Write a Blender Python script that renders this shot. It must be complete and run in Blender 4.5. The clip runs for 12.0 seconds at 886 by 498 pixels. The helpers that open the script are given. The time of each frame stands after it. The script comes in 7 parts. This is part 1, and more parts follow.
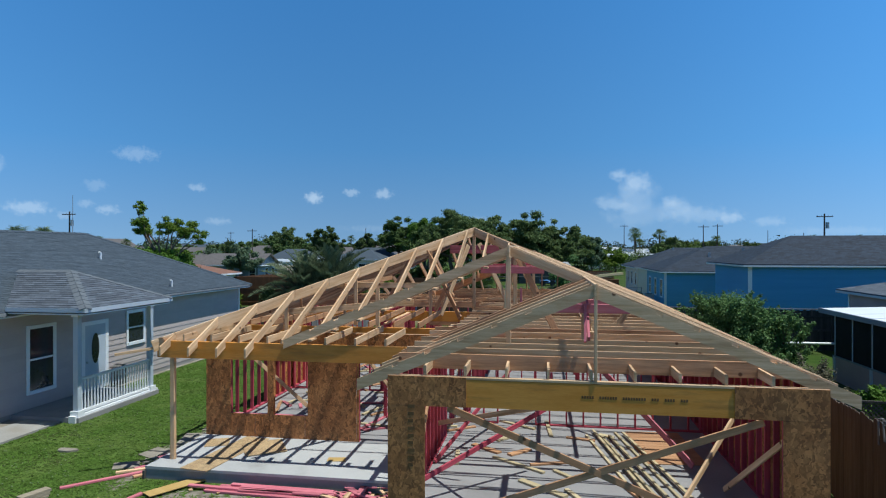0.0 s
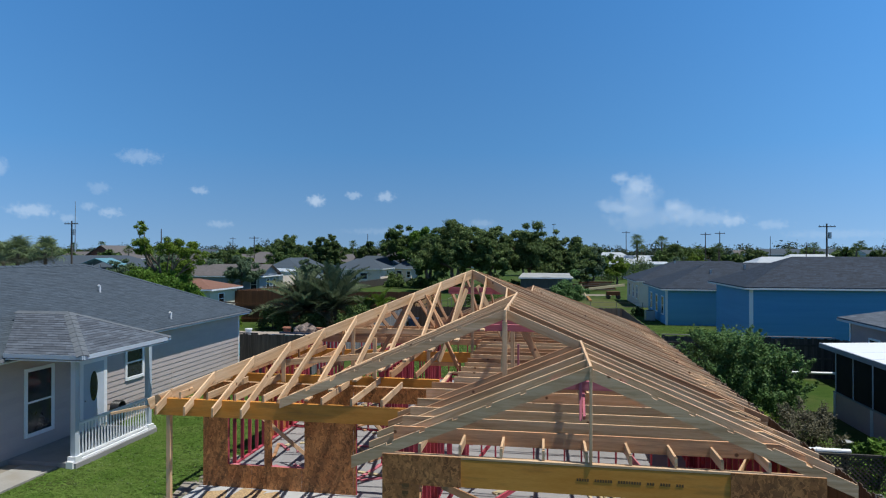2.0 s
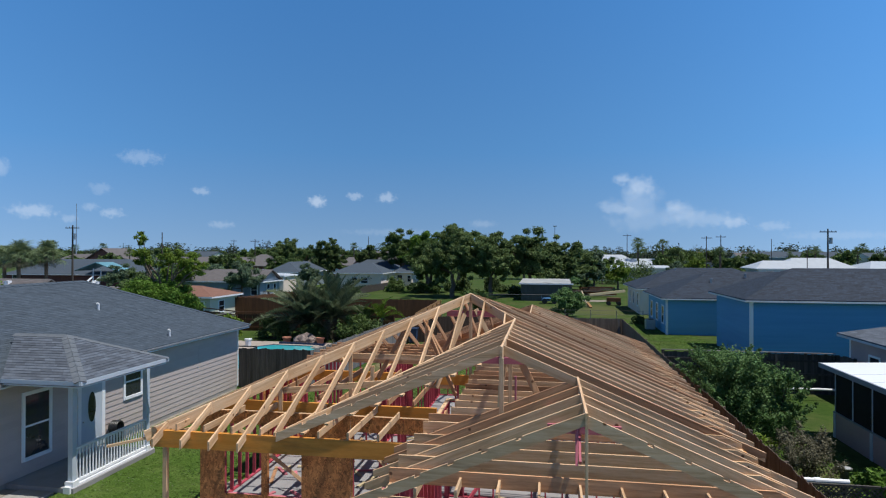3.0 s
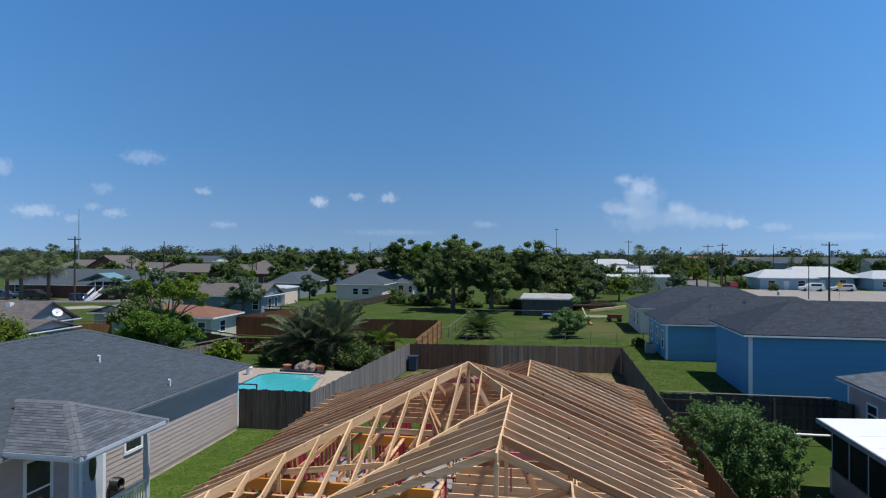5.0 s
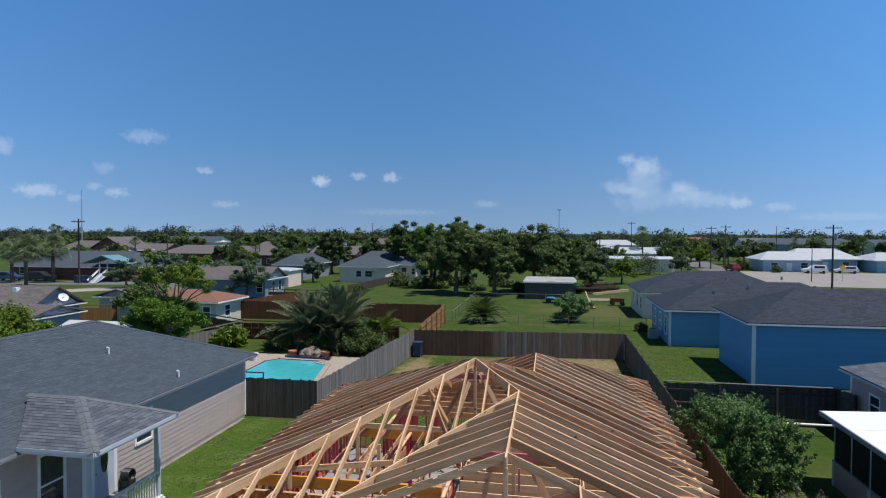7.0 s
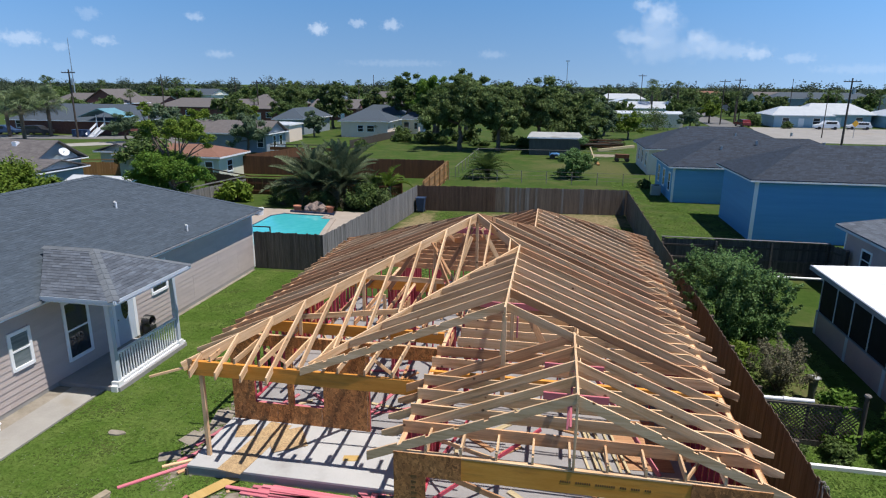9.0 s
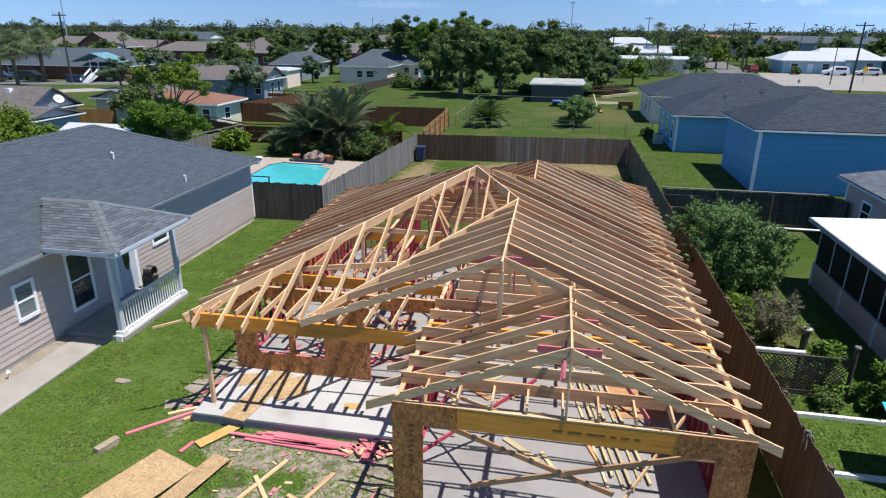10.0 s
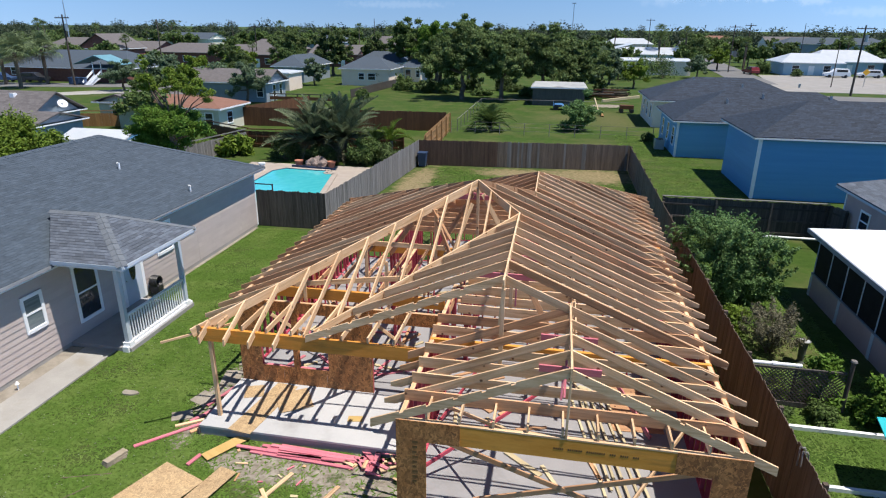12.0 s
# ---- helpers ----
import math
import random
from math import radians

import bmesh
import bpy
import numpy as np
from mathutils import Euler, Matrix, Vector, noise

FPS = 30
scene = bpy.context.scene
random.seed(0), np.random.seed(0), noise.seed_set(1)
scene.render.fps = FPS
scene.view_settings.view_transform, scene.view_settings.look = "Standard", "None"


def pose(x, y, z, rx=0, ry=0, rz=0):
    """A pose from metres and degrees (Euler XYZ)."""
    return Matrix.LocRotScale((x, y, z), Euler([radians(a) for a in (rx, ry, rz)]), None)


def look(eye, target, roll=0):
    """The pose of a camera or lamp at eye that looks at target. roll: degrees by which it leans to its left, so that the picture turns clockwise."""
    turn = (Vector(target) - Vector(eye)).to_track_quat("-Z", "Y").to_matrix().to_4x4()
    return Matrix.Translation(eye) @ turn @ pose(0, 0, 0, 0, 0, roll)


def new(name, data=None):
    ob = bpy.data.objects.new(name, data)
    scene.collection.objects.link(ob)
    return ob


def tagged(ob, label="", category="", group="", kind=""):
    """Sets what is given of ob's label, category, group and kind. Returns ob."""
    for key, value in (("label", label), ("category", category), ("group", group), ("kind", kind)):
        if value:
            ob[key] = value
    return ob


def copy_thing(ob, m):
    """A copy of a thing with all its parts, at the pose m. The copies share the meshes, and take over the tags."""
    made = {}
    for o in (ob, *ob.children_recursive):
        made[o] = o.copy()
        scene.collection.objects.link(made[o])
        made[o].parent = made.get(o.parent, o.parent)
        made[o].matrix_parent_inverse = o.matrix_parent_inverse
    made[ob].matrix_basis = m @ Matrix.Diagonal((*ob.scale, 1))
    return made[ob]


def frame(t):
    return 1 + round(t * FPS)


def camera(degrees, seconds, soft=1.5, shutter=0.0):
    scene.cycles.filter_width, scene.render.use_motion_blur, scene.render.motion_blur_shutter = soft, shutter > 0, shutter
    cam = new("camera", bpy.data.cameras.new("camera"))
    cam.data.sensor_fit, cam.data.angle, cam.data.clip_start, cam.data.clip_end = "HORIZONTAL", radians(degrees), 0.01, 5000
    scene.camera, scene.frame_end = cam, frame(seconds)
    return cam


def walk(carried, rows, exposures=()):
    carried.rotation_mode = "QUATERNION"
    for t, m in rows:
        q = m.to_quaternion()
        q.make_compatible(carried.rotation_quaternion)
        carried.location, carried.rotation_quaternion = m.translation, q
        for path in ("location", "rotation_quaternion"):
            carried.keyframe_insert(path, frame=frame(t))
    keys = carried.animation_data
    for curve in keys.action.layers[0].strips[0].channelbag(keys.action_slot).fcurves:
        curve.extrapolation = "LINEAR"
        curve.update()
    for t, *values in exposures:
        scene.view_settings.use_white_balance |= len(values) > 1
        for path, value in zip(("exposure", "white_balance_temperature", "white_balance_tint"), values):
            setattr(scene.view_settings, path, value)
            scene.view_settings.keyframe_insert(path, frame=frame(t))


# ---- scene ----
cam = camera(71.8, 12.0, soft=1.15)
METRES, EYE, TILT, LEAN, TURN = 5.05, 4.6, 0.0, 0.0, 9.26
ROWS = [
    (0.0, 0.0, 0.0, 0.0, -0.0, 0.0, 0.0),
    (0.5, -0.0008, 0.0047, 0.0519, 0.06, 0.07, -0.02),
    (1.0, 0.0061, 0.0082, 0.1039, 0.11, 0.14, -0.04),
    (1.5, 0.0129, 0.008, 0.1626, 0.15, 0.22, -0.06),
    (2.0, 0.0216, 0.0054, 0.223, 0.2, 0.26, -0.05),
    (2.5, 0.0292, 0.0079, 0.2865, 0.24, 0.3, -0.07),
    (3.0, 0.0375, 0.0107, 0.351, 0.3, 0.33, -0.12),
    (5.0, 0.0584, -0.0148, 0.7391, 0.47, 0.34, -0.23),
    (5.5, 0.0448, -0.02, 0.806, 0.53, 0.33, -0.27),
    (6.0, 0.0407, -0.0178, 0.839, 0.57, 0.34, -0.28),
    (6.5, 0.0374, -0.0163, 0.8465, 0.61, 0.34, -0.27),
    (7.0, 0.0283, -0.0189, 0.8384, 0.67, -1.57, -0.27),
    (9.0, 0.0286, -0.0181, 0.8392, 0.98, -15.01, -0.42),
    (9.5, 0.0358, -0.0175, 0.8495, 1.05, -18.02, -0.44),
    (10.0, 0.042, -0.0191, 0.8671, 1.1, -19.89, -0.48),
    (10.5, 0.0426, -0.0292, 0.8862, 1.13, -19.9, -0.49),
    (11.0, 0.041, -0.0358, 0.9077, 1.15, -19.9, -0.48),
    (11.5, 0.0393, -0.0392, 0.9317, 1.19, -19.9, -0.5),
    (12.0, 0.0343, -0.0387, 0.9557, 1.21, -19.91, -0.51),
]
walk(cam, [(t, pose(0, 0, EYE, TILT, LEAN, TURN) @ pose(METRES * x, METRES * y, METRES * z, 90 + pitch, roll, yaw)) for t, x, y, z, yaw, pitch, roll in ROWS],
     exposures=[(0.0, 0.06, 5780, 2), (1.2, 0.06, 5930, 4), (2.4, 0.05, 6060, 8), (4.6, 0.04, 6180, 10.5), (7.0, 0.05, 6250, 11.5), (8.0, 0.18, 6250, 11.5), (9.5, 0.43, 6270, 11.5), (10.0, 0.53, 6270, 11.5), (12.0, 0.53, 6270, 11.5)])

# ---- world and sun ----
SUN_ELEV, SUN_AZ = 68.5, 100.0          # degrees; azimuth clockwise from +y
world = bpy.data.worlds.new("world")
scene.world = world
world.use_nodes = True
wn = world.node_tree
sky = wn.nodes.new("ShaderNodeTexSky")
sky.sky_type = "NISHITA"
sky.sun_disc = False
sky.sun_elevation, sky.sun_rotation = radians(SUN_ELEV), radians(SUN_AZ)
sky.altitude, sky.air_density, sky.dust_density, sky.ozone_density = 0, 1.0, 0.0, 5.0
# the clear dome is read a little above the true angle, so that the air near the horizon stays blue
tcw, sep, lift, com = (wn.nodes.new(n) for n in ("ShaderNodeTexCoord", "ShaderNodeSeparateXYZ", "ShaderNodeMapRange", "ShaderNodeCombineXYZ"))
lift.inputs[1].default_value, lift.inputs[2].default_value, lift.inputs[3].default_value, lift.inputs[4].default_value = 0.0, 1.0, 0.20, 1.0
wn.links.new(tcw.outputs["Generated"], sep.inputs[0])
wn.links.new(sep.outputs[2], lift.inputs[0])
for k_, s_ in ((0, sep.outputs[0]), (1, sep.outputs[1]), (2, lift.outputs[0])):
    wn.links.new(s_, com.inputs[k_])
wn.links.new(com.outputs[0], sky.inputs[0])
tint = wn.nodes.new("ShaderNodeMix")
tint.data_type, tint.blend_type = "RGBA", "MULTIPLY"
tint.inputs[0].default_value = 1.0
band = wn.nodes.new("ShaderNodeValToRGB")
for pos_, col_ in ((0.0, (1.18, 1.09, 0.98, 1)), (0.40, (0.68, 1.17, 1.38, 1))):
    e_ = band.color_ramp.elements[0] if pos_ == 0 else band.color_ramp.elements[1]
    e_.position, e_.color = pos_, col_
mid_ = band.color_ramp.elements.new(0.16)
mid_.color = (0.78, 1.12, 1.21, 1)
deep_ = band.color_ramp.elements.new(0.60)
deep_.color = (0.52, 0.46, 0.44, 1)
wn.links.new(sep.outputs[2], band.inputs[0])
wn.links.new(band.outputs[0], tint.inputs[7])
# clear air scatters more towards and away from the sun than across it
axis_, sq_, ray_, glow_ = wn.nodes.new("ShaderNodeVectorMath"), wn.nodes.new("ShaderNodeMath"), wn.nodes.new("ShaderNodeMath"), wn.nodes.new("ShaderNodeVectorMath")
axis_.operation, sq_.operation, ray_.operation, glow_.operation = "DOT_PRODUCT", "POWER", "MULTIPLY_ADD", "SCALE"
axis_.inputs[1].default_value = (math.sin(radians(78)), math.cos(radians(78)), 0)
sq_.inputs[1].default_value, ray_.inputs[1].default_value, ray_.inputs[2].default_value = 2.0, 0.74, 0.975
wn.links.new(tcw.outputs["Generated"], axis_.inputs[0])
wn.links.new(axis_.outputs["Value"], sq_.inputs[0])
wn.links.new(sq_.outputs[0], ray_.inputs[0])
wn.links.new(sky.outputs[0], glow_.inputs[0])
wn.links.new(ray_.outputs[0], glow_.inputs["Scale"])
wn.links.new(glow_.outputs[0], tint.inputs[6])
wn.links.new(tint.outputs[2], wn.nodes["Background"].inputs[0])
wn.nodes["Background"].inputs[1].default_value = 0.097
sun = new("sun", bpy.data.lights.new("sun", "SUN"))
sun.data.energy, sun.data.angle, sun.data.color = 4.75, radians(0.55), (1.0, 0.93, 0.82)
sx, sy = math.sin(radians(SUN_AZ)) * math.cos(radians(SUN_ELEV)), math.cos(radians(SUN_AZ)) * math.cos(radians(SUN_ELEV))
sun.matrix_world = look((60 * sx, 60 * sy, 60 * math.sin(radians(SUN_ELEV))), (0, 0, 0))

# ---- kit ----
rng = random.Random(7)
WORLD_OF = {}


class Shape:
    """Collects vertices and faces of one mesh."""

    def __init__(self):
        self.v, self.f = [], []

    def face(self, *pts):
        n = len(self.v)
        self.v += [tuple(p) for p in pts]
        self.f.append(tuple(range(n, n + len(pts))))
        return self

    def box(self, x0, x1, y0, y1, z0, z1):
        n = len(self.v)
        self.v += [(x, y, z) for z in (z0, z1) for x, y in ((x0, y0), (x1, y0), (x1, y1), (x0, y1))]
        self.f += [tuple(n + i for i in q) for q in ((3, 2, 1, 0), (4, 5, 6, 7), (0, 1, 5, 4), (1, 2, 6, 5), (2, 3, 7, 6), (3, 0, 4, 7))]
        return self

    def prism(self, poly, z0, z1):
        n, k = len(self.v), len(poly)
        self.v += [(x, y, z0) for x, y in poly] + [(x, y, z1) for x, y in poly]
        self.f += [tuple(n + i for i in reversed(range(k))), tuple(n + k + i for i in range(k))]
        self.f += [(n + i, n + (i + 1) % k, n + k + (i + 1) % k, n + k + i) for i in range(k)]
        return self

    def tube(self, p, q, r0, r1=None, n=8, cap=True):
        r1 = r0 if r1 is None else r1
        p, q = Vector(p), Vector(q)
        a = (q - p).normalized()
        u = a.orthogonal().normalized()
        w = a.cross(u)
        m = len(self.v)
        for c, r in ((p, r0), (q, r1)):
            self.v += [tuple(c + r * (math.cos(2 * math.pi * i / n) * u + math.sin(2 * math.pi * i / n) * w)) for i in range(n)]
        self.f += [(m + i, m + (i + 1) % n, m + n + (i + 1) % n, m + n + i) for i in range(n)]
        if cap:
            self.f += [tuple(m + i for i in reversed(range(n))), tuple(m + n + i for i in range(n))]
        return self

    def beam(self, p, q, w, h, up=(0, 0, 1)):
        p, q = Vector(p), Vector(q)
        a = (q - p).normalized()
        s = a.cross(Vector(up)).normalized() * (w / 2)
        t = s.cross(a).normalized() * (h / 2)
        n = len(self.v)
        self.v += [tuple(c + i * s + j * t) for c in (p, q) for i, j in ((-1, -1), (1, -1), (1, 1), (-1, 1))]
        self.f += [tuple(n + i for i in k) for k in ((0, 1, 2, 3), (7, 6, 5, 4), (0, 4, 5, 1), (1, 5, 6, 2), (2, 6, 7, 3), (3, 7, 4, 0))]
        return self

    def slab(self, pts, t):
        """A plate under the polygon pts, t thick downwards."""
        n, k = len(self.v), len(pts)
        self.v += [tuple(p) for p in pts] + [(p[0], p[1], p[2] - t) for p in pts]
        self.f += [tuple(n + i for i in range(k)), tuple(n + k + i for i in reversed(range(k)))]
        self.f += [(n + i, n + k + i, n + k + (i + 1) % k, n + (i + 1) % k) for i in range(k)]
        return self

    def mesh(self, name, material, smooth=False):
        me = bpy.data.meshes.new(name)
        me.from_pydata(self.v, [], self.f)
        me.materials.append(material)
        if smooth:
            me.polygons.foreach_set("use_smooth", [True] * len(me.polygons))
        me.update()
        return me


def link(name, me, parent=None, m=None, label="", kind=""):
    """Links mesh me at the world pose m, as a child of parent if one is given."""
    ob = new(name, me)
    m = m or Matrix()
    if parent is not None:
        ob.parent = parent
        ob.matrix_parent_inverse = WORLD_OF[parent.name].inverted()
    ob.matrix_basis = m
    WORLD_OF[ob.name] = m.copy()
    return tagged(ob, label, "", "", kind)


def part(name, shape, material, parent=None, label="", smooth=False, kind=""):
    return link(name, shape.mesh(name, material, smooth), parent, None, label, kind)


def thing(name, x, y, z, label, category, group="", kind=""):
    ob = new(name)
    ob.empty_display_size = 0.2
    ob.matrix_basis = Matrix.Translation((x, y, z))
    WORLD_OF[ob.name] = ob.matrix_basis.copy()
    return tagged(ob, label, category, group, kind)


BOARDS = {}


def board(name, p, q, w, h, material, parent, skew=0.0, up=(0, 0, 1), hang=True, label="", nose=0.0):
    """A sawn board from p to q, w wide and h deep. hang: p and q lie on its upper edge. skew: slope of plumb-cut ends. nose: length of the level cut under the end at p."""
    p, q = Vector(p), Vector(q)
    a = q - p
    ln = a.length
    a.normalize()
    key = (round(ln, 2), w, h, round(skew, 2), material.name, nose)
    if key not in BOARDS:
        s = Shape()
        c = 0.004
        n = 0
        for x in (0, ln):
            for y, z in ((-w / 2 + c, -h / 2), (w / 2 - c, -h / 2), (w / 2, -h / 2 + c), (w / 2, h / 2 - c), (w / 2 - c, h / 2), (-w / 2 + c, h / 2), (-w / 2, h / 2 - c), (-w / 2, -h / 2 + c)):
                s.v.append((x + skew * z, y, z))
        s.f = [tuple(range(7, -1, -1)), tuple(range(8, 16))] + [(i, (i + 1) % 8, 8 + (i + 1) % 8, 8 + i) for i in range(8)]
        if nose:                                         # plumb cut half way down, then a level cut back to the lower edge
            s.v[0], s.v[1] = (nose, s.v[0][1], -h / 2), (nose, s.v[1][1], -h / 2)
            s.v[2], s.v[7] = (skew * -0.004, w / 2, -0.004), (skew * -0.004, -w / 2, -0.004)
        BOARDS[key] = s.mesh(name, material)
    side = Vector(up).cross(a).normalized()
    top = a.cross(side)
    m = Matrix((a, side, top)).transposed().to_4x4()
    m.translation = p - (top * (h / 2) if hang else Vector())
    return link(name, BOARDS[key], parent, m, label)

# ---- materials ----
def surface(name, c1, c2, scale=3.0, rough=0.7, bump=0.2, fine=40.0, stretch=(1, 1, 1), vary=0.15, metal=0.0, dirt=None, dirt_scale=0.8, dirt_amount=0.35, island=False, spec=0.4, knots=None):
    """Two tones mixed at a coarse and a fine scale, with a little relief, a tone of its own for each object and, with dirt, stains."""
    m = bpy.data.materials.new(name)
    m.use_nodes = True
    nt = m.node_tree
    N, L = nt.nodes, nt.links
    b = N["Principled BSDF"]
    b.inputs["Roughness"].default_value, b.inputs["Metallic"].default_value = rough, metal
    b.inputs["Specular IOR Level"].default_value = spec
    tc, oi = N.new("ShaderNodeTexCoord"), N.new("ShaderNodeObjectInfo")
    seed = oi.outputs["Random"]
    if island:
        seed = N.new("ShaderNodeNewGeometry").outputs["Random Per Island"]
    mp = N.new("ShaderNodeMapping")
    mp.inputs["Scale"].default_value = stretch
    off = N.new("ShaderNodeVectorMath")
    off.operation = "MULTIPLY_ADD"
    off.inputs[1].default_value = (37, 19, 53)
    cx = N.new("ShaderNodeCombineXYZ")
    for i in range(3):
        L.new(seed, cx.inputs[i])
    L.new(cx.outputs[0], off.inputs[0])
    L.new(tc.outputs["Object"], off.inputs[2])
    L.new(off.outputs[0], mp.inputs[0])
    def tex(sc, detail=4.0, ro=0.6):
        t = N.new("ShaderNodeTexNoise")
        t.inputs["Scale"].default_value, t.inputs["Detail"].default_value, t.inputs["Roughness"].default_value = sc, detail, ro
        L.new(mp.outputs[0], t.inputs["Vector"])
        return t.outputs[0]
    def ramp(src, a, z):
        r = N.new("ShaderNodeMapRange")
        r.inputs[1].default_value, r.inputs[2].default_value = a, z
        L.new(src, r.inputs[0])
        return r.outputs[0]
    def mix(f, a, c, blend="MIX"):
        x = N.new("ShaderNodeMix")
        x.data_type, x.blend_type = "RGBA", blend
        for v, s in ((f, 0), (a, 6), (c, 7)):
            if isinstance(v, bpy.types.NodeSocket):
                L.new(v, x.inputs[s])
            else:
                x.inputs[s].default_value = v if s == 0 else (*v, 1)
        return x.outputs[2]
    coarse, grain = tex(scale), tex(fine, 3.0)
    ad = N.new("ShaderNodeMath")
    ad.operation = "MULTIPLY_ADD"
    ad.inputs[1].default_value = 0.45
    L.new(grain, ad.inputs[0])
    L.new(coarse, ad.inputs[2])
    col = mix(ramp(ad.outputs[0], 0.5, 0.95), c1, c2)
    if dirt:
        col = mix(ramp(tex(dirt_scale, 5.0, 0.65), 0.68 - dirt_amount * 0.4, 0.78), col, dirt)
    if knots:
        vk = N.new("ShaderNodeTexVoronoi")
        vk.inputs["Scale"].default_value = 3.3
        L.new(off.outputs[0], vk.inputs["Vector"])
        col = mix(ramp(vk.outputs["Distance"], 0.125, 0.07), col, knots)
    hs = N.new("ShaderNodeHueSaturation")
    v = N.new("ShaderNodeMapRange")
    v.inputs[3].default_value, v.inputs[4].default_value = 1 - vary, 1 + vary
    L.new(seed, v.inputs[0])
    L.new(v.outputs[0], hs.inputs["Value"])
    L.new(col, hs.inputs["Color"])
    L.new(hs.outputs[0], b.inputs["Base Color"])
    if bump:
        bp = N.new("ShaderNodeBump")
        bp.inputs["Strength"].default_value, bp.inputs["Distance"].default_value = bump, 0.02
        L.new(ad.outputs[0], bp.inputs["Height"])
        L.new(bp.outputs[0], b.inputs["Normal"])
    return m


def flakes(name, a, b, lo, hi, per_metre=27):
    """Oriented strand board: flat flakes of several browns."""
    m = surface(name, a, b, 2.0, 0.75, 0.15, 60, vary=0.1)
    N, L = m.node_tree.nodes, m.node_tree.links
    b = N["Principled BSDF"]
    old = b.inputs["Base Color"].links[0].from_socket
    vo = N.new("ShaderNodeTexVoronoi")
    vo.inputs["Scale"].default_value = per_metre
    tc = N.new("ShaderNodeTexCoord")
    ns = N.new("ShaderNodeTexNoise")
    ns.inputs["Scale"].default_value = 9
    L.new(tc.outputs["Object"], ns.inputs[0])
    wv = N.new("ShaderNodeVectorMath")
    wv.operation = "MULTIPLY_ADD"
    wv.inputs[1].default_value = (0.25, 0.25, 0.25)
    L.new(ns.outputs[1], wv.inputs[0])
    L.new(tc.outputs["Object"], wv.inputs[2])
    ms = N.new("ShaderNodeMapping")
    ms.inputs["Scale"].default_value = (1.5, 1.5, 0.55)
    L.new(wv.outputs[0], ms.inputs[0])
    L.new(ms.outputs[0], vo.inputs["Vector"])
    hs = N.new("ShaderNodeSeparateColor")
    L.new(vo.outputs["Color"], hs.inputs[0])
    r = N.new("ShaderNodeValToRGB")
    r.color_ramp.elements[0].color, r.color_ramp.elements[1].color = (lo, lo * 0.95, lo * 0.9, 1), (hi, hi * 0.97, hi * 0.88, 1)
    L.new(hs.outputs[0], r.inputs[0])
    x = N.new("ShaderNodeMix")
    x.data_type, x.blend_type = "RGBA", "MULTIPLY"
    x.inputs[0].default_value = 1.0
    L.new(old, x.inputs[6])
    L.new(r.outputs[0], x.inputs[7])
    L.new(x.outputs[2], b.inputs["Base Color"])
    return m


GRAIN = (0.6, 9, 9)
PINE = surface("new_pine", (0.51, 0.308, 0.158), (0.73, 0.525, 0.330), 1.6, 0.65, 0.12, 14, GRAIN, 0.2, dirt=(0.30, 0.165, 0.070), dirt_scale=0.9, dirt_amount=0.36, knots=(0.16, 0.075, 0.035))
# a darker, browner tone of pine
PINE_DULL = surface("dull_brown_pine", (0.37, 0.188, 0.092), (0.56, 0.328, 0.178), 1.6, 0.7, 0.12, 14, GRAIN, 0.28, dirt=(0.20, 0.10, 0.05), dirt_scale=0.9, dirt_amount=0.4, knots=(0.13, 0.06, 0.03))
GREYWOOD = surface("grey_weathered_lumber", (0.26, 0.215, 0.155), (0.37, 0.315, 0.235), 1.6, 0.75, 0.15, 14, GRAIN, 0.15)
REDWOOD = surface("red_treated_lumber", (0.306, 0.0315, 0.054), (0.45, 0.072, 0.108), 1.6, 0.7, 0.1, 14, GRAIN, 0.22)
PINKWOOD = surface("pink_treated_lumber", (0.44, 0.105, 0.145), (0.56, 0.20, 0.235), 1.4, 0.7, 0.1, 14, GRAIN, 0.2)
LVL = surface("laminated_veneer_lumber", (0.60, 0.232, 0.030), (0.74, 0.340, 0.068), 1.4, 0.5, 0.08, 18, (0.7, 12, 5), 0.08, dirt=(0.33, 0.145, 0.038), dirt_scale=1.1, dirt_amount=0.4)
OSB = flakes("strand_board", (0.33, 0.132, 0.045), (0.45, 0.212, 0.08), 0.5, 1.45, 17)
OSB_NEW = flakes("new_strand_board", (0.355, 0.250, 0.145), (0.445, 0.335, 0.205), 0.68, 1.2, 22)
# garage slab: greyer for its dirt and for the shade over part of it
CONCRETE = surface("concrete_slab", (0.232, 0.226, 0.232), (0.29, 0.283, 0.287), 0.7, 0.8, 0.08, 25, vary=0.02, dirt=(0.186, 0.18, 0.174), dirt_scale=0.5, dirt_amount=0.4)
# porch slab: cleaner, with full sunlight also put into the paler tone
PORCHCONC = surface("clean_sunlit_concrete", (0.376, 0.376, 0.379), (0.448, 0.448, 0.448), 0.7, 0.8, 0.08, 25, vary=0.02, dirt=(0.289, 0.282, 0.274), dirt_scale=0.5, dirt_amount=0.25)
PALECONC = surface("pale_concrete", (0.258, 0.245, 0.228), (0.335, 0.323, 0.301), 0.9, 0.85, 0.1, 30, vary=0.02, dirt=(0.255, 0.228, 0.187), dirt_scale=0.8)
FENCE_GREY = surface("grey_weathered_cedar", (0.125, 0.119, 0.116), (0.206, 0.196, 0.189), 1.5, 0.85, 0.3, 16, (9, 9, 0.6), 0.22, dirt=(0.0955, 0.0804, 0.0731), dirt_scale=1.0)
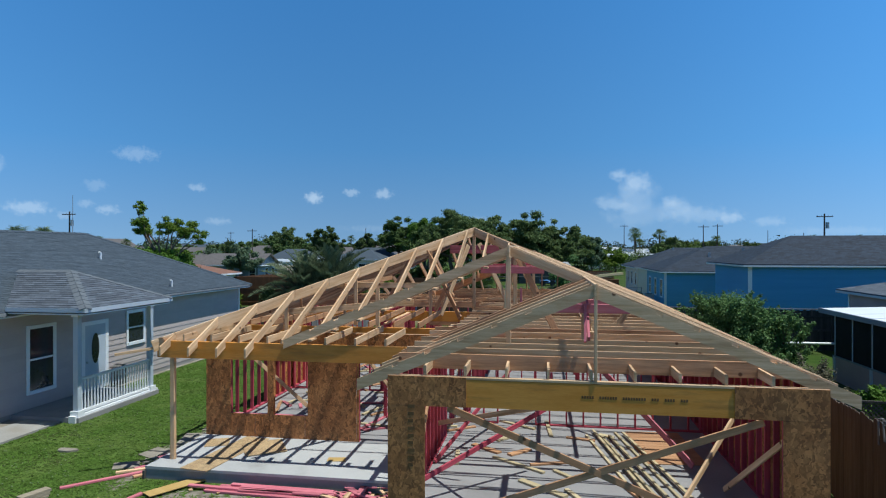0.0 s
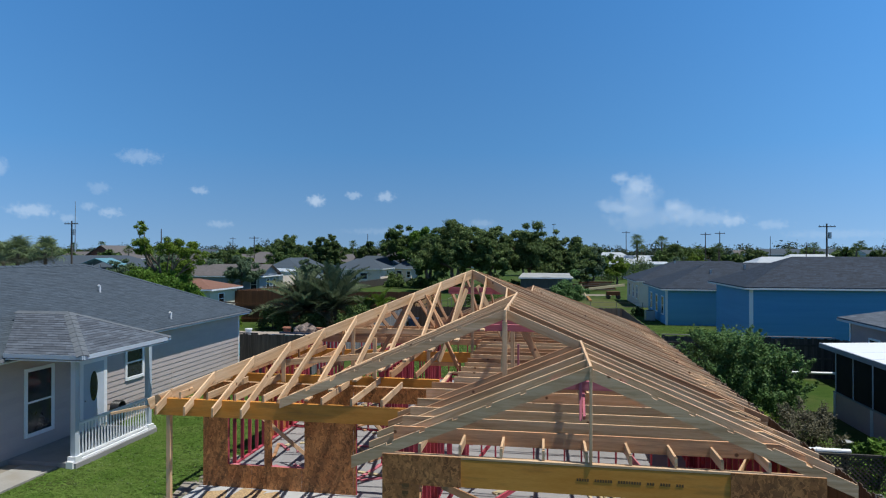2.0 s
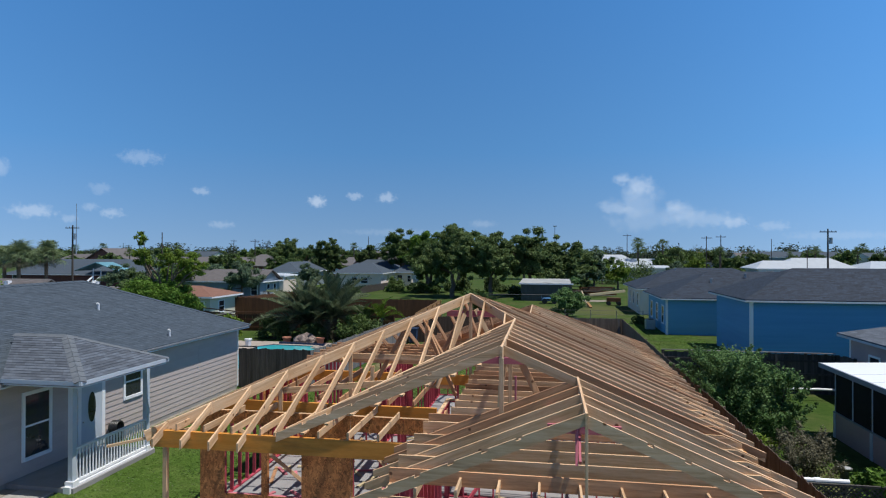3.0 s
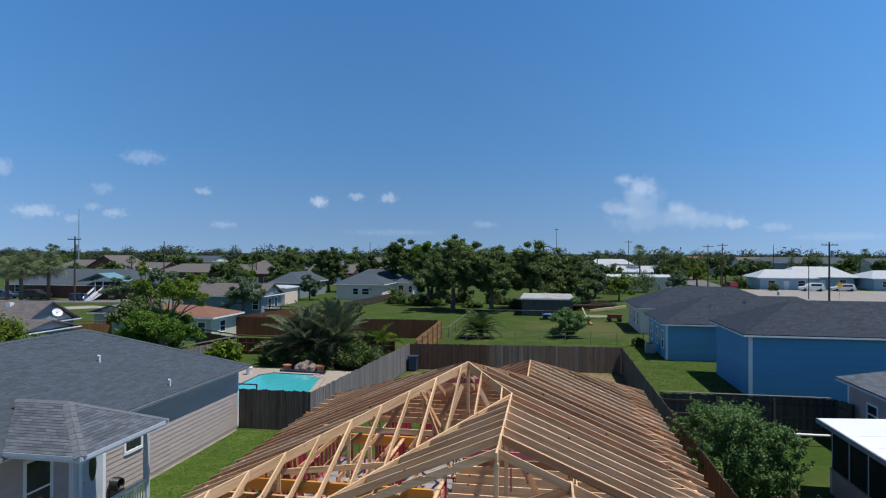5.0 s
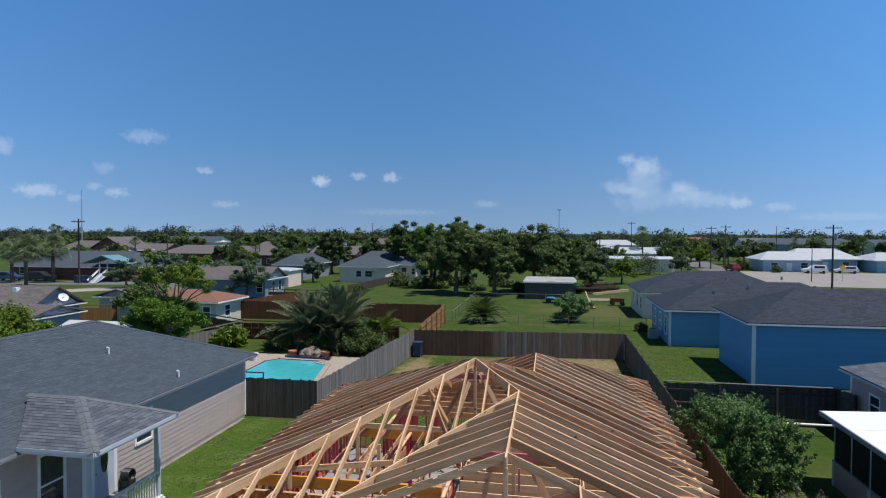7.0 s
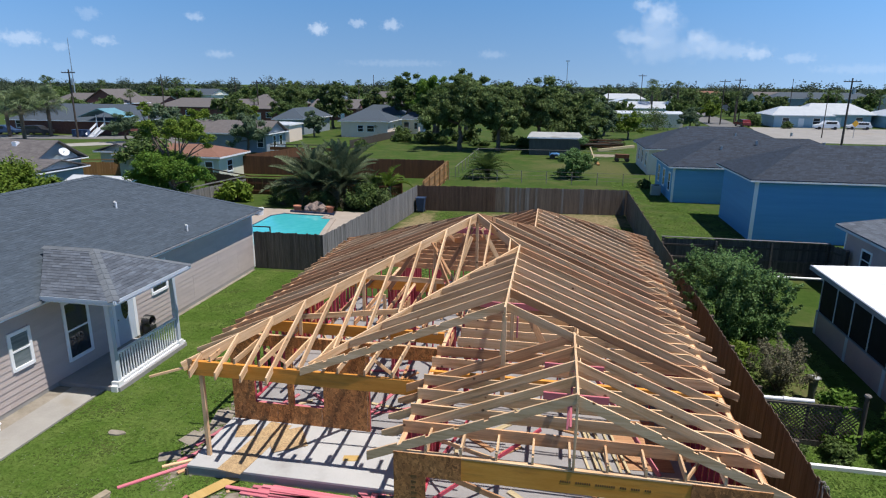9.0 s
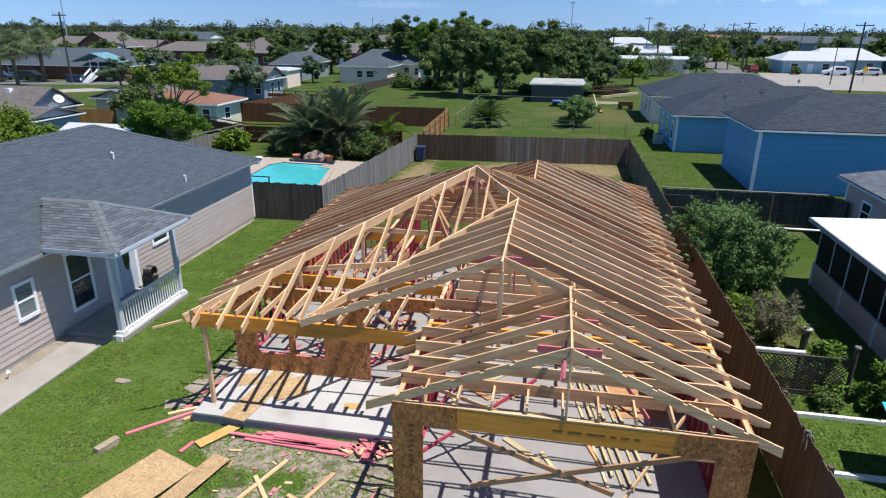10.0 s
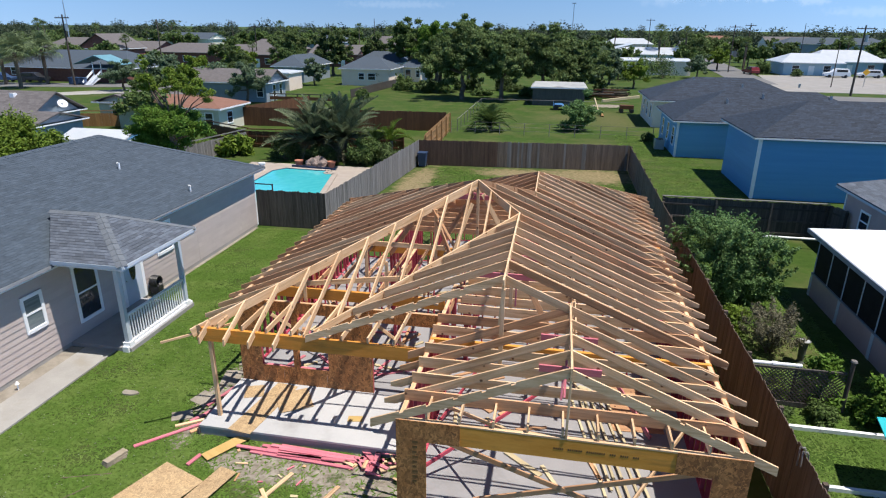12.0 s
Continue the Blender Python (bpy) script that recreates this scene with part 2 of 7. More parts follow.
FENCE_BROWN = surface("brown_weathered_cedar", (0.080, 0.058, 0.044), (0.150, 0.114, 0.087), 1.5, 0.85, 0.3, 16, (9, 9, 0.6), 0.25, dirt=(0.0681, 0.0454, 0.0378), dirt_scale=1.0)
FENCE_TAUPE = surface("taupe_weathered_cedar", (0.102, 0.077, 0.060), (0.172, 0.133, 0.105), 1.5, 0.85, 0.3, 16, (9, 9, 0.6), 0.2, dirt=(0.08, 0.058, 0.046), dirt_scale=1.0)
FENCE_UMBER = surface("dark_reddish_brown_cedar", (0.060, 0.034, 0.024), (0.112, 0.068, 0.048), 1.5, 0.85, 0.3, 16, (9, 9, 0.6), 0.2, dirt=(0.045, 0.03, 0.024), dirt_scale=1.0)
FENCE_DARK = surface("dark_weathered_boards", (0.040, 0.036, 0.034), (0.095, 0.085, 0.077), 1.5, 0.85, 0.3, 16, (9, 9, 0.6), 0.3)
FENCE_RED = surface("reddish_brown_stained_boards", (0.0758, 0.0312, 0.0134), (0.121, 0.0535, 0.0224), 1.5, 0.8, 0.2, 16, (9, 9, 0.6), 0.15)
FENCE_TAN = surface("orange_brown_new_boards", (0.241, 0.124, 0.0439), (0.315, 0.175, 0.0731), 1.5, 0.8, 0.2, 16, (9, 9, 0.6), 0.15)
SIDING = surface("pinkish_grey_lap_siding", (0.40, 0.342, 0.322), (0.46, 0.395, 0.373), 1.0, 0.6, 0.04, 30, vary=0.03)
WHITE = surface("white_paint", (0.72, 0.74, 0.77), (0.80, 0.81, 0.83), 1.5, 0.45, 0.03, 30, vary=0.02)
BLUEGREY = surface("pale_blue_grey_paint", (0.42, 0.48, 0.55), (0.50, 0.55, 0.62), 1.5, 0.5, 0.03, 30, vary=0.02)
GUTTER = surface("dull_grey_drip_edge", (0.20, 0.21, 0.23), (0.26, 0.27, 0.29), 1.5, 0.6, 0.03, 30, vary=0.02)
SHINGLE = surface("grey_blue_shingles", (0.039, 0.054, 0.073), (0.063, 0.082, 0.107), 6.0, 0.9, 0.3, 60, vary=0.15, island=True)
SHINGLE_LIGHT = surface("pale_grey_blue_shingles", (0.0640, 0.0765, 0.0985), (0.106, 0.1215, 0.149), 6.0, 0.9, 0.3, 60, vary=0.28, island=True)
SHINGLE_TAB = surface("mottled_blue_grey_shingle_tabs", (0.0640, 0.0765, 0.0985), (0.106, 0.1215, 0.149), 6.0, 0.9, 0.3, 60, vary=0.26)
RIDGECAP = surface("pale_ridge_shingles", (0.098, 0.112, 0.130), (0.135, 0.150, 0.170), 6.0, 0.9, 0.3, 60, vary=0.05)
SHINGLE_DARK = surface("charcoal_shingles", (0.0105, 0.0175, 0.0315), (0.0265, 0.0390, 0.0625), 5.0, 0.85, 0.3, 50, vary=0.30, island=True)
SHINGLE_BROWN = surface("taupe_shingles", (0.088, 0.080, 0.082), (0.135, 0.124, 0.124), 3.0, 0.9, 0.3, 40, vary=0.15, island=True)
SHINGLE_RED = surface("terracotta_shingles", (0.158, 0.076, 0.0526), (0.211, 0.112, 0.079), 3.0, 0.9, 0.3, 40, vary=0.15, island=True)
BLUE = surface("bright_blue_siding", (0.088, 0.275, 0.50), (0.110, 0.318, 0.555), 0.6, 0.55, 0.04, 20, (0.3, 0.3, 6), 0.04)
TEAL = surface("light_blue_siding", (0.20, 0.47, 0.62), (0.24, 0.52, 0.66), 0.6, 0.55, 0.04, 20, (0.3, 0.3, 6), 0.04)
MIDBLUE = surface("mid_blue_siding", (0.122, 0.325, 0.525), (0.150, 0.365, 0.57), 0.6, 0.55, 0.04, 20, (0.3, 0.3, 6), 0.04)
PALEBLUE = surface("pale_blue_grey_siding", (0.33, 0.46, 0.56), (0.39, 0.52, 0.61), 0.6, 0.55, 0.04, 20, (0.3, 0.3, 6), 0.04)
SHEDGREY = surface("dark_grey_shed_boards", (0.070, 0.067, 0.060), (0.110, 0.105, 0.094), 1.2, 0.8, 0.1, 20, (6, 6, 0.6), 0.1)
CREAM = surface("cream_siding", (0.72, 0.60, 0.50), (0.80, 0.68, 0.575), 0.8, 0.6, 0.04, 20, vary=0.05)
PALEGREEN = surface("pale_green_siding", (0.55, 0.54, 0.43), (0.63, 0.61, 0.50), 0.8, 0.6, 0.04, 20, vary=0.05)
DUSTBLUE = surface("dusty_blue_siding", (0.20, 0.24, 0.275), (0.25, 0.295, 0.335), 0.8, 0.6, 0.04, 20, vary=0.05)
BRICK = surface("dark_red_brick", (0.14, 0.05, 0.04), (0.22, 0.09, 0.07), 3.0, 0.85, 0.2, 30, vary=0.1)
MAUVE = surface("dusty_pink_siding", (0.36, 0.27, 0.28), (0.44, 0.33, 0.33), 0.8, 0.6, 0.04, 20, vary=0.05)
METALROOF = surface("white_metal_roof", (0.414, 0.444, 0.473), (0.502, 0.524, 0.547), 0.8, 0.35, 0.03, 12, vary=0.04, dirt=(0.399, 0.399, 0.399), dirt_scale=0.4, dirt_amount=0.15)
TEALROOF = surface("teal_metal_roof", (0.10, 0.23, 0.29), (0.14, 0.29, 0.35), 0.8, 0.5, 0.05, 12, vary=0.06)
TINROOF = surface("dull_grey_metal_roof", (0.30, 0.315, 0.325), (0.40, 0.41, 0.415), 0.8, 0.55, 0.05, 12, vary=0.06, dirt=(0.17, 0.15, 0.13), dirt_scale=0.5, dirt_amount=0.3)
SCREEN = surface("black_insect_screen", (0.008, 0.009, 0.011), (0.015, 0.016, 0.019), 3, 0.7, 0.0, 40, vary=0.1, spec=0.1)
DARKGLASS = surface("dark_window_glass", (0.015, 0.02, 0.026), (0.03, 0.036, 0.045), 1, 0.06, 0.0, 10, vary=0.1, spec=0.6)
# pale blinds and the sky's reflection, both painted into the glass colour
PALEGLASS = surface("glass_with_blinds_and_sky_reflection", (0.10, 0.125, 0.14), (0.20, 0.235, 0.25), 1, 0.08, 0.0, 10, (1, 1, 14), 0.05, spec=0.6)
BLACK = surface("black_plastic", (0.015, 0.015, 0.017), (0.03, 0.03, 0.032), 3, 0.4, 0.05, 40)
NAVYBIN = surface("navy_plastic", (0.0258, 0.0516, 0.112), (0.0387, 0.0688, 0.146), 3, 0.45, 0.05, 40)
STEEL = surface("galvanised_steel", (0.361, 0.378, 0.396), (0.473, 0.49, 0.499), 3, 0.4, 0.03, 30, metal=0.7)
POLEWOOD = surface("dark_creosoted_pole", (0.043, 0.0344, 0.0301), (0.086, 0.0688, 0.0559), 2, 0.9, 0.3, 20, (8, 8, 0.5))
ASPHALT = surface("grey_asphalt", (0.116, 0.116, 0.116), (0.163, 0.158, 0.155), 0.3, 0.9, 0.1, 12, vary=0.02, dirt=(0.0774, 0.0774, 0.0774), dirt_scale=0.15)
GRAVEL = surface("pale_caliche_gravel", (0.215, 0.205, 0.192), (0.285, 0.272, 0.258), 0.5, 0.95, 0.3, 10, vary=0.02, dirt=(0.248, 0.22, 0.179), dirt_scale=0.1)
SANDDIRT = surface("grey_sandy_soil", (0.194, 0.168, 0.133), (0.297, 0.267, 0.224), 2.0, 0.95, 0.5, 14, vary=0.02, dirt=(0.141, 0.12, 0.092), dirt_scale=1.4)
BARK = surface("grey_brown_bark", (0.086, 0.0645, 0.0473), (0.172, 0.129, 0.0946), 3, 0.9, 0.5, 20, (6, 6, 0.8))
PLYWOOD = surface("pale_yellow_plywood", (0.43, 0.284, 0.0946), (0.499, 0.344, 0.133), 1.4, 0.65, 0.08, 18, (0.6, 9, 9), 0.08)
PALEWOOD = surface("pale_yellow_lumber", (0.386, 0.317, 0.184), (0.488, 0.409, 0.258), 1.6, 0.7, 0.1, 14, GRAIN, 0.2)
STONE = surface("pinkish_brown_rock", (0.146, 0.107, 0.0946), (0.267, 0.215, 0.194), 2.5, 0.9, 0.5, 14)
TERRACOTTA = surface("terracotta_clay", (0.292, 0.112, 0.0688), (0.378, 0.163, 0.103), 3, 0.8, 0.1, 30)
COPING = surface("peach_pool_paving", (0.29, 0.246, 0.212), (0.346, 0.302, 0.262), 1.2, 0.85, 0.1, 20, vary=0.05)
CARWHITE = surface("white_car_paint", (0.70, 0.72, 0.74), (0.76, 0.78, 0.80), 1, 0.25, 0.0, 10)
CARRED = surface("dark_red_car_paint", (0.138, 0.0172, 0.0215), (0.172, 0.0258, 0.0301), 1, 0.25, 0.0, 10)
CARBLUE = surface("blue_tarp", (0.043, 0.155, 0.361), (0.0688, 0.206, 0.43), 2, 0.5, 0.1, 10)
YELLOW = surface("yellow_sign_paint", (0.75, 0.38, 0.03), (0.8, 0.42, 0.04), 2, 0.4, 0.0, 10)
INK = surface("dark_print", (0.12, 0.062, 0.022), (0.18, 0.095, 0.034), 3, 0.6, 0.0, 30)
PORCHROOF = surface("bright_white_roof_coating", (0.74, 0.76, 0.78), (0.80, 0.81, 0.82), 0.8, 0.4, 0.03, 12, vary=0.02)
DARKTRIM = surface("dull_blue_grey_trim", (0.17, 0.20, 0.24), (0.23, 0.26, 0.30), 1.5, 0.5, 0.03, 30, vary=0.03)
BATHSTONE = surface("dark_mossy_stone", (0.055, 0.062, 0.05), (0.10, 0.108, 0.09), 4, 0.85, 0.3, 30)
CLOVER = surface("white_clover_petals", (0.20, 0.27, 0.11), (0.30, 0.36, 0.18), 3, 0.8, 0.0, 30)
AQUA = surface("turquoise_vinyl", (0.03, 0.45, 0.50), (0.05, 0.52, 0.56), 2, 0.4, 0.05, 20)


def leaf_material(name, dark, light, gloss=0.45, vary=0.35):
    """Foliage: a tone for each leaf and each clump; a little light passes through."""
    m = surface(name, dark, light, 0.9, max(gloss, 0.55), 0.0, 6, vary=vary, island=True, spec=0.12)
    N, L = m.node_tree.nodes, m.node_tree.links
    b = N["Principled BSDF"]
    tr = N.new("ShaderNodeBsdfTranslucent")
    L.new(b.inputs["Base Color"].links[0].from_socket, tr.inputs[0])
    mx = N.new("ShaderNodeMixShader")
    mx.inputs[0].default_value = 0.28
    L.new(b.outputs[0], mx.inputs[1])
    L.new(tr.outputs[0], mx.inputs[2])
    L.new(mx.outputs[0], N["Material Output"].inputs[0])
    return m


LEAF = leaf_material("mid_green_leaves", (0.057, 0.100, 0.027), (0.132, 0.188, 0.060))
LEAF_OLIVE = leaf_material("glossy_olive_leaves", (0.056, 0.098, 0.029), (0.178, 0.232, 0.086), 0.4, 0.45)
LEAF_DARK = leaf_material("dark_green_leaves", (0.047, 0.081, 0.027), (0.134, 0.180, 0.063))
LEAF_BRIGHT = leaf_material("yellow_green_leaves", (0.0798, 0.142, 0.015), (0.175, 0.24, 0.0375))
LEAF_GREY = leaf_material("grey_green_leaves", (0.070, 0.112, 0.060), (0.152, 0.208, 0.125))
LEAF_BROWN = leaf_material("greyish_twigs_and_leaves", (0.110, 0.104, 0.066), (0.20, 0.19, 0.13))
PALM = leaf_material("grey_green_palm_leaflets", (0.062, 0.088, 0.044), (0.165, 0.198, 0.115), 0.4)
PALM_FAR = leaf_material("olive_palm_leaves", (0.080, 0.122, 0.055), (0.215, 0.262, 0.135), 0.4)
LEAF_SHRUB = leaf_material("soft_green_shrub_leaves", (0.075, 0.150, 0.045), (0.165, 0.262, 0.098))
LEAF_LIME = leaf_material("fresh_green_leaves", (0.062, 0.132, 0.0165), (0.142, 0.240, 0.038))
LEAF_FAR = leaf_material("hazy_dark_green_leaves", (0.0261, 0.0417, 0.0261), (0.0739, 0.0954, 0.0574))
BLADES = leaf_material("lawn_blades", (0.086, 0.166, 0.025), (0.134, 0.214, 0.042), 0.6, 0.14)


def patchy(m, worn, scale, lo, hi):
    """Lets the blades of a lawn fade to a worn tone in broad drifts."""
    N, L = m.node_tree.nodes, m.node_tree.links
    b = N["Principled BSDF"]
    col = b.inputs["Base Color"].links[0].from_socket
    tc, ns, mr, x = N.new("ShaderNodeTexCoord"), N.new("ShaderNodeTexNoise"), N.new("ShaderNodeMapRange"), N.new("ShaderNodeMix")
    ns.inputs["Scale"].default_value, ns.inputs["Detail"].default_value, ns.inputs["Roughness"].default_value = scale, 5, 0.6
    mr.inputs[1].default_value, mr.inputs[2].default_value = lo, hi
    x.data_type = "RGBA"
    x.inputs[7].default_value = (*worn, 1)
    L.new(tc.outputs["Object"], ns.inputs["Vector"])
    L.new(ns.outputs[0], mr.inputs[0])
    L.new(mr.outputs[0], x.inputs[0])
    L.new(col, x.inputs[6])
    L.new(x.outputs[2], b.inputs["Base Color"])
    for n in N:
        if n.bl_idname == "ShaderNodeBsdfTranslucent":
            L.new(x.outputs[2], n.inputs[0])


patchy(BLADES, (0.170, 0.240, 0.060), 0.8, 0.44, 0.70)


SOIL = [(6.6, 83.5, 2.2, 1.6), (-5.6, 10.35, 1.7, 0.55), (-3.4, 9.7, 1.1, 1.3), (-5.3, 8.9, 0.9, 0.55), (-8.2, 12.6, 0.45, 2.1)]
STRAWY = [(2.9, 41.8, 2.7, 1.9), (-2.0, 41.5, 3.0, 1.2), (-8.5, 37.0, 0.9, 4.6)]
DRY = [(1.5, 71.0, 3.0, 2.6), (6.3, 70.0, 2.2, 6.0), (-6.0, 52.5, 2.4, 1.6), (4.0, 53.5, 2.0, 1.5), (0.0, -9.0, 14.0, 14.5), (1.6, 41.6, 4.4, 2.3), (-8.4, 36.5, 0.9, 6.0), (7.7, 18.7, 1.0, 1.7), (9.3, 26.6, 0.5, 0.4)]


def lawn_material():
    """Mown grass that gives way to bare sandy soil and dry straw in soft-edged patches."""
    m = surface("lawn", (0.027, 0.058, 0.009), (0.050, 0.086, 0.016), 2.2, 0.95, 0.6, 22, vary=0.0, dirt=(0.056, 0.070, 0.023), dirt_scale=0.16, dirt_amount=0.5, spec=0.1)
    N, L = m.node_tree.nodes, m.node_tree.links
    b = N["Principled BSDF"]
    col = b.inputs["Base Color"].links[0].from_socket
    tc = N.new("ShaderNodeTexCoord")
    rag, tone = N.new("ShaderNodeTexNoise"), N.new("ShaderNodeTexNoise")
    for t, sc, d in ((rag, 1.7, 7), (tone, 5.0, 6)):
        t.inputs["Scale"].default_value, t.inputs["Detail"].default_value, t.inputs["Roughness"].default_value = sc, d, 0.65
        L.new(tc.outputs["Object"], t.inputs["Vector"])
    drift, span = N.new("ShaderNodeTexNoise"), N.new("ShaderNodeMapRange")
    drift.inputs["Scale"].default_value, drift.inputs["Detail"].default_value, drift.inputs["Roughness"].default_value = 0.42, 6, 0.62
    L.new(tc.outputs["Object"], drift.inputs["Vector"])
    span.inputs[1].default_value, span.inputs[2].default_value, span.inputs[4].default_value = 0.46, 0.68, 0.75
    L.new(drift.outputs[0], span.inputs[0])
    worn = N.new("ShaderNodeMix")
    worn.data_type = "RGBA"
    worn.inputs[7].default_value = (0.092, 0.099, 0.036, 1)
    L.new(span.outputs[0], worn.inputs[0])
    L.new(col, worn.inputs[6])
    col = worn.outputs[2]
    for spots, ca, cb, soft in ((DRY, (0.060, 0.076, 0.024), (0.118, 0.112, 0.048), 1.4), (STRAWY, (0.125, 0.108, 0.052), (0.27, 0.215, 0.125), 0.9), (SOIL, (0.163, 0.138, 0.108), (0.31, 0.28, 0.237), 0.35)):
        r = N.new("ShaderNodeValToRGB")
        r.color_ramp.elements[0].position, r.color_ramp.elements[1].position = 0.35, 0.68
        r.color_ramp.elements[0].color, r.color_ramp.elements[1].color = (*ca, 1), (*cb, 1)
        L.new(tone.outputs[0], r.inputs[0])
        for cx, cy, rx, ry in spots:
            su, sc, ln = (N.new("ShaderNodeVectorMath") for _ in range(3))
            su.operation, sc.operation, ln.operation = "SUBTRACT", "MULTIPLY", "LENGTH"
            su.inputs[1].default_value, sc.inputs[1].default_value = (cx, cy, 0), (1 / rx, 1 / ry, 0)
            L.new(tc.outputs["Object"], su.inputs[0])
            L.new(su.outputs[0], sc.inputs[0])
            L.new(sc.outputs[0], ln.inputs[0])
            ad = N.new("ShaderNodeMath")
            ad.operation = "MULTIPLY_ADD"
            ad.inputs[1].default_value = 2.4
            L.new(rag.outputs[0], ad.inputs[0])
            L.new(ln.outputs["Value"], ad.inputs[2])
            mr = N.new("ShaderNodeMapRange")
            mr.interpolation_type = "SMOOTHSTEP"
            mr.inputs[1].default_value, mr.inputs[2].default_value = 2.2 + soft / 2, 2.2 - soft / 2
            L.new(ad.outputs[0], mr.inputs[0])
            x = N.new("ShaderNodeMix")
            x.data_type = "RGBA"
            L.new(mr.outputs[0], x.inputs[0])
            L.new(col, x.inputs[6])
            L.new(r.outputs[0], x.inputs[7])
            col = x.outputs[2]
    L.new(col, b.inputs["Base Color"])
    return m


LAWN = lawn_material()


def water_material():
    m = bpy.data.materials.new("pool_water")
    m.use_nodes = True
    N, L = m.node_tree.nodes, m.node_tree.links
    b = N["Principled BSDF"]
    b.inputs["Base Color"].default_value = (0.045, 0.42, 0.52, 1)
    b.inputs["Roughness"].default_value = 0.08
    n = N.new("ShaderNodeTexNoise")
    n.inputs["Scale"].default_value = 2.2
    bp = N.new("ShaderNodeBump")
    bp.inputs["Strength"].default_value = 0.12
    L.new(n.outputs[0], bp.inputs["Height"])
    L.new(bp.outputs[0], b.inputs["Normal"])
    tc = N.new("ShaderNodeTexCoord")
    L.new(tc.outputs["Object"], n.inputs[0])
    r = N.new("ShaderNodeValToRGB")
    r.color_ramp.elements[0].color, r.color_ramp.elements[1].color = (0.035, 0.36, 0.41, 1), (0.09, 0.48, 0.52, 1)
    L.new(n.outputs[0], r.inputs[0])
    L.new(r.outputs[0], b.inputs["Base Color"])
    return m


WATER = water_material()

# ---- ground ----
g = Shape()
g.face((-3500, -600, 0), (3500, -600, 0), (3500, 4500, 0), (-3500, 4500, 0))
tagged(part("ground", g, LAWN), "flat mown lawn with dry patches reaching the horizon", "ground", kind="structure")


def sheet(name, pts, z, material, label, category="ground"):
    s = Shape().slab([(x, y, z) for x, y in pts], 0.06)
    return tagged(part(name, s, material), label, category, kind="structure")


def turf(name, label, areas, n, seed, hgt=0.07, bare=()):
    """Upright grass blades strewn over rectangles, thinned by patches, none on the bare spots."""
    r = np.random.RandomState(seed)
    out = []
    tot = sum((a[1] - a[0]) * (a[3] - a[2]) for a in areas)
    for a in areas:
        k = int(n * (a[1] - a[0]) * (a[3] - a[2]) / tot)
        p = np.stack([r.uniform(a[0], a[1], k), r.uniform(a[2], a[3], k)], 1)
        dens = 0.5 + 0.3 * np.sin(1.7 * p[:, 0] + 0.9 * p[:, 1]) + 0.3 * np.sin(2.9 * p[:, 1] - 1.3 * p[:, 0] + 1)
        keep = r.uniform(0, 1, k) < np.clip(dens + 0.25, 0.15, 1)
        keep &= r.uniform(0, 1, k) < np.clip((p[:, 1] - 5.9) / 2.2, 0.05, 1)
        for cx, cy, rx, ry in bare:
            d = ((p[:, 0] - cx) / rx) ** 2 + ((p[:, 1] - cy) / ry) ** 2
            keep &= r.uniform(0, 1, k) < np.clip((d - 0.5) * 0.9, 0.10, 1)
        out.append(p[keep])
    p = np.concatenate(out)
    k = len(p)
    a = r.uniform(0, 6.283, k)
    w, h = r.uniform(0.016, 0.038, k), hgt * r.uniform(0.4, 1.3, k)
    lean = r.normal(size=(k, 2)) * 0.08
    z = np.zeros(k)
    v = np.stack([np.stack([p[:, 0] - w * np.cos(a), p[:, 1] - w * np.sin(a), z], 1), np.stack([p[:, 0] + w * np.cos(a), p[:, 1] + w * np.sin(a), z], 1), np.stack([p[:, 0] + lean[:, 0], p[:, 1] + lean[:, 1], h], 1)], 1).reshape(-1, 3)
    me = bpy.data.meshes.new(name)
    me.vertices.add(3 * k)
    me.vertices.foreach_set("co", v.astype(np.float32).ravel())
    me.loops.add(3 * k)
    me.loops.foreach_set("vertex_index", np.arange(3 * k, dtype=np.int32))
    me.polygons.add(k)
    me.polygons.foreach_set("loop_start", np.arange(0, 3 * k, 3, dtype=np.int32))
    me.update(calc_edges=True)
    me.materials.append(BLADES)
    return tagged(link(name, me), label, "grass", kind="stuff")


turf("grass", "short green lawn grass between the houses", [(-12.5, -7.9, 6.0, 26.5), (-7.9, -2.4, 6.0, 11.1), (-13.9, -12.5, 17.9, 26.5)], 260000, 3, hgt=0.024, bare=SOIL + DRY)
turf("grass", "short green lawn grass in the neighbouring yard", [(5.5, 9.4, 9.0, 29.8)], 110000, 4, hgt=0.028, bare=DRY)
turf("grass", "thin grass behind the new house", [(-9.0, 5.2, 26.8, 42.5)], 60000, 5, 0.04, bare=SOIL + DRY + STRAWY)
turf("grass", "mown grass beside the blue houses", [(5.5, 11.5, 30.5, 60)], 45000, 6, 0.035)

r_c = np.random.RandomState(12)
cl = Shape()
for cx, cy in zip(r_c.uniform(-12.3, -6.2, 500), r_c.uniform(6.5, 16.5, 500)):
    if cx > -8.3 and cy > 10.6:
        continue
    w_ = r_c.uniform(0.006, 0.012)
    cl.box(cx - w_, cx + w_, cy - w_, cy + w_, 0.028, 0.045)
tagged(part("clover_flowers", cl, CLOVER), "tiny white clover flowers dotted over the lawn", "flowers", kind="stuff")

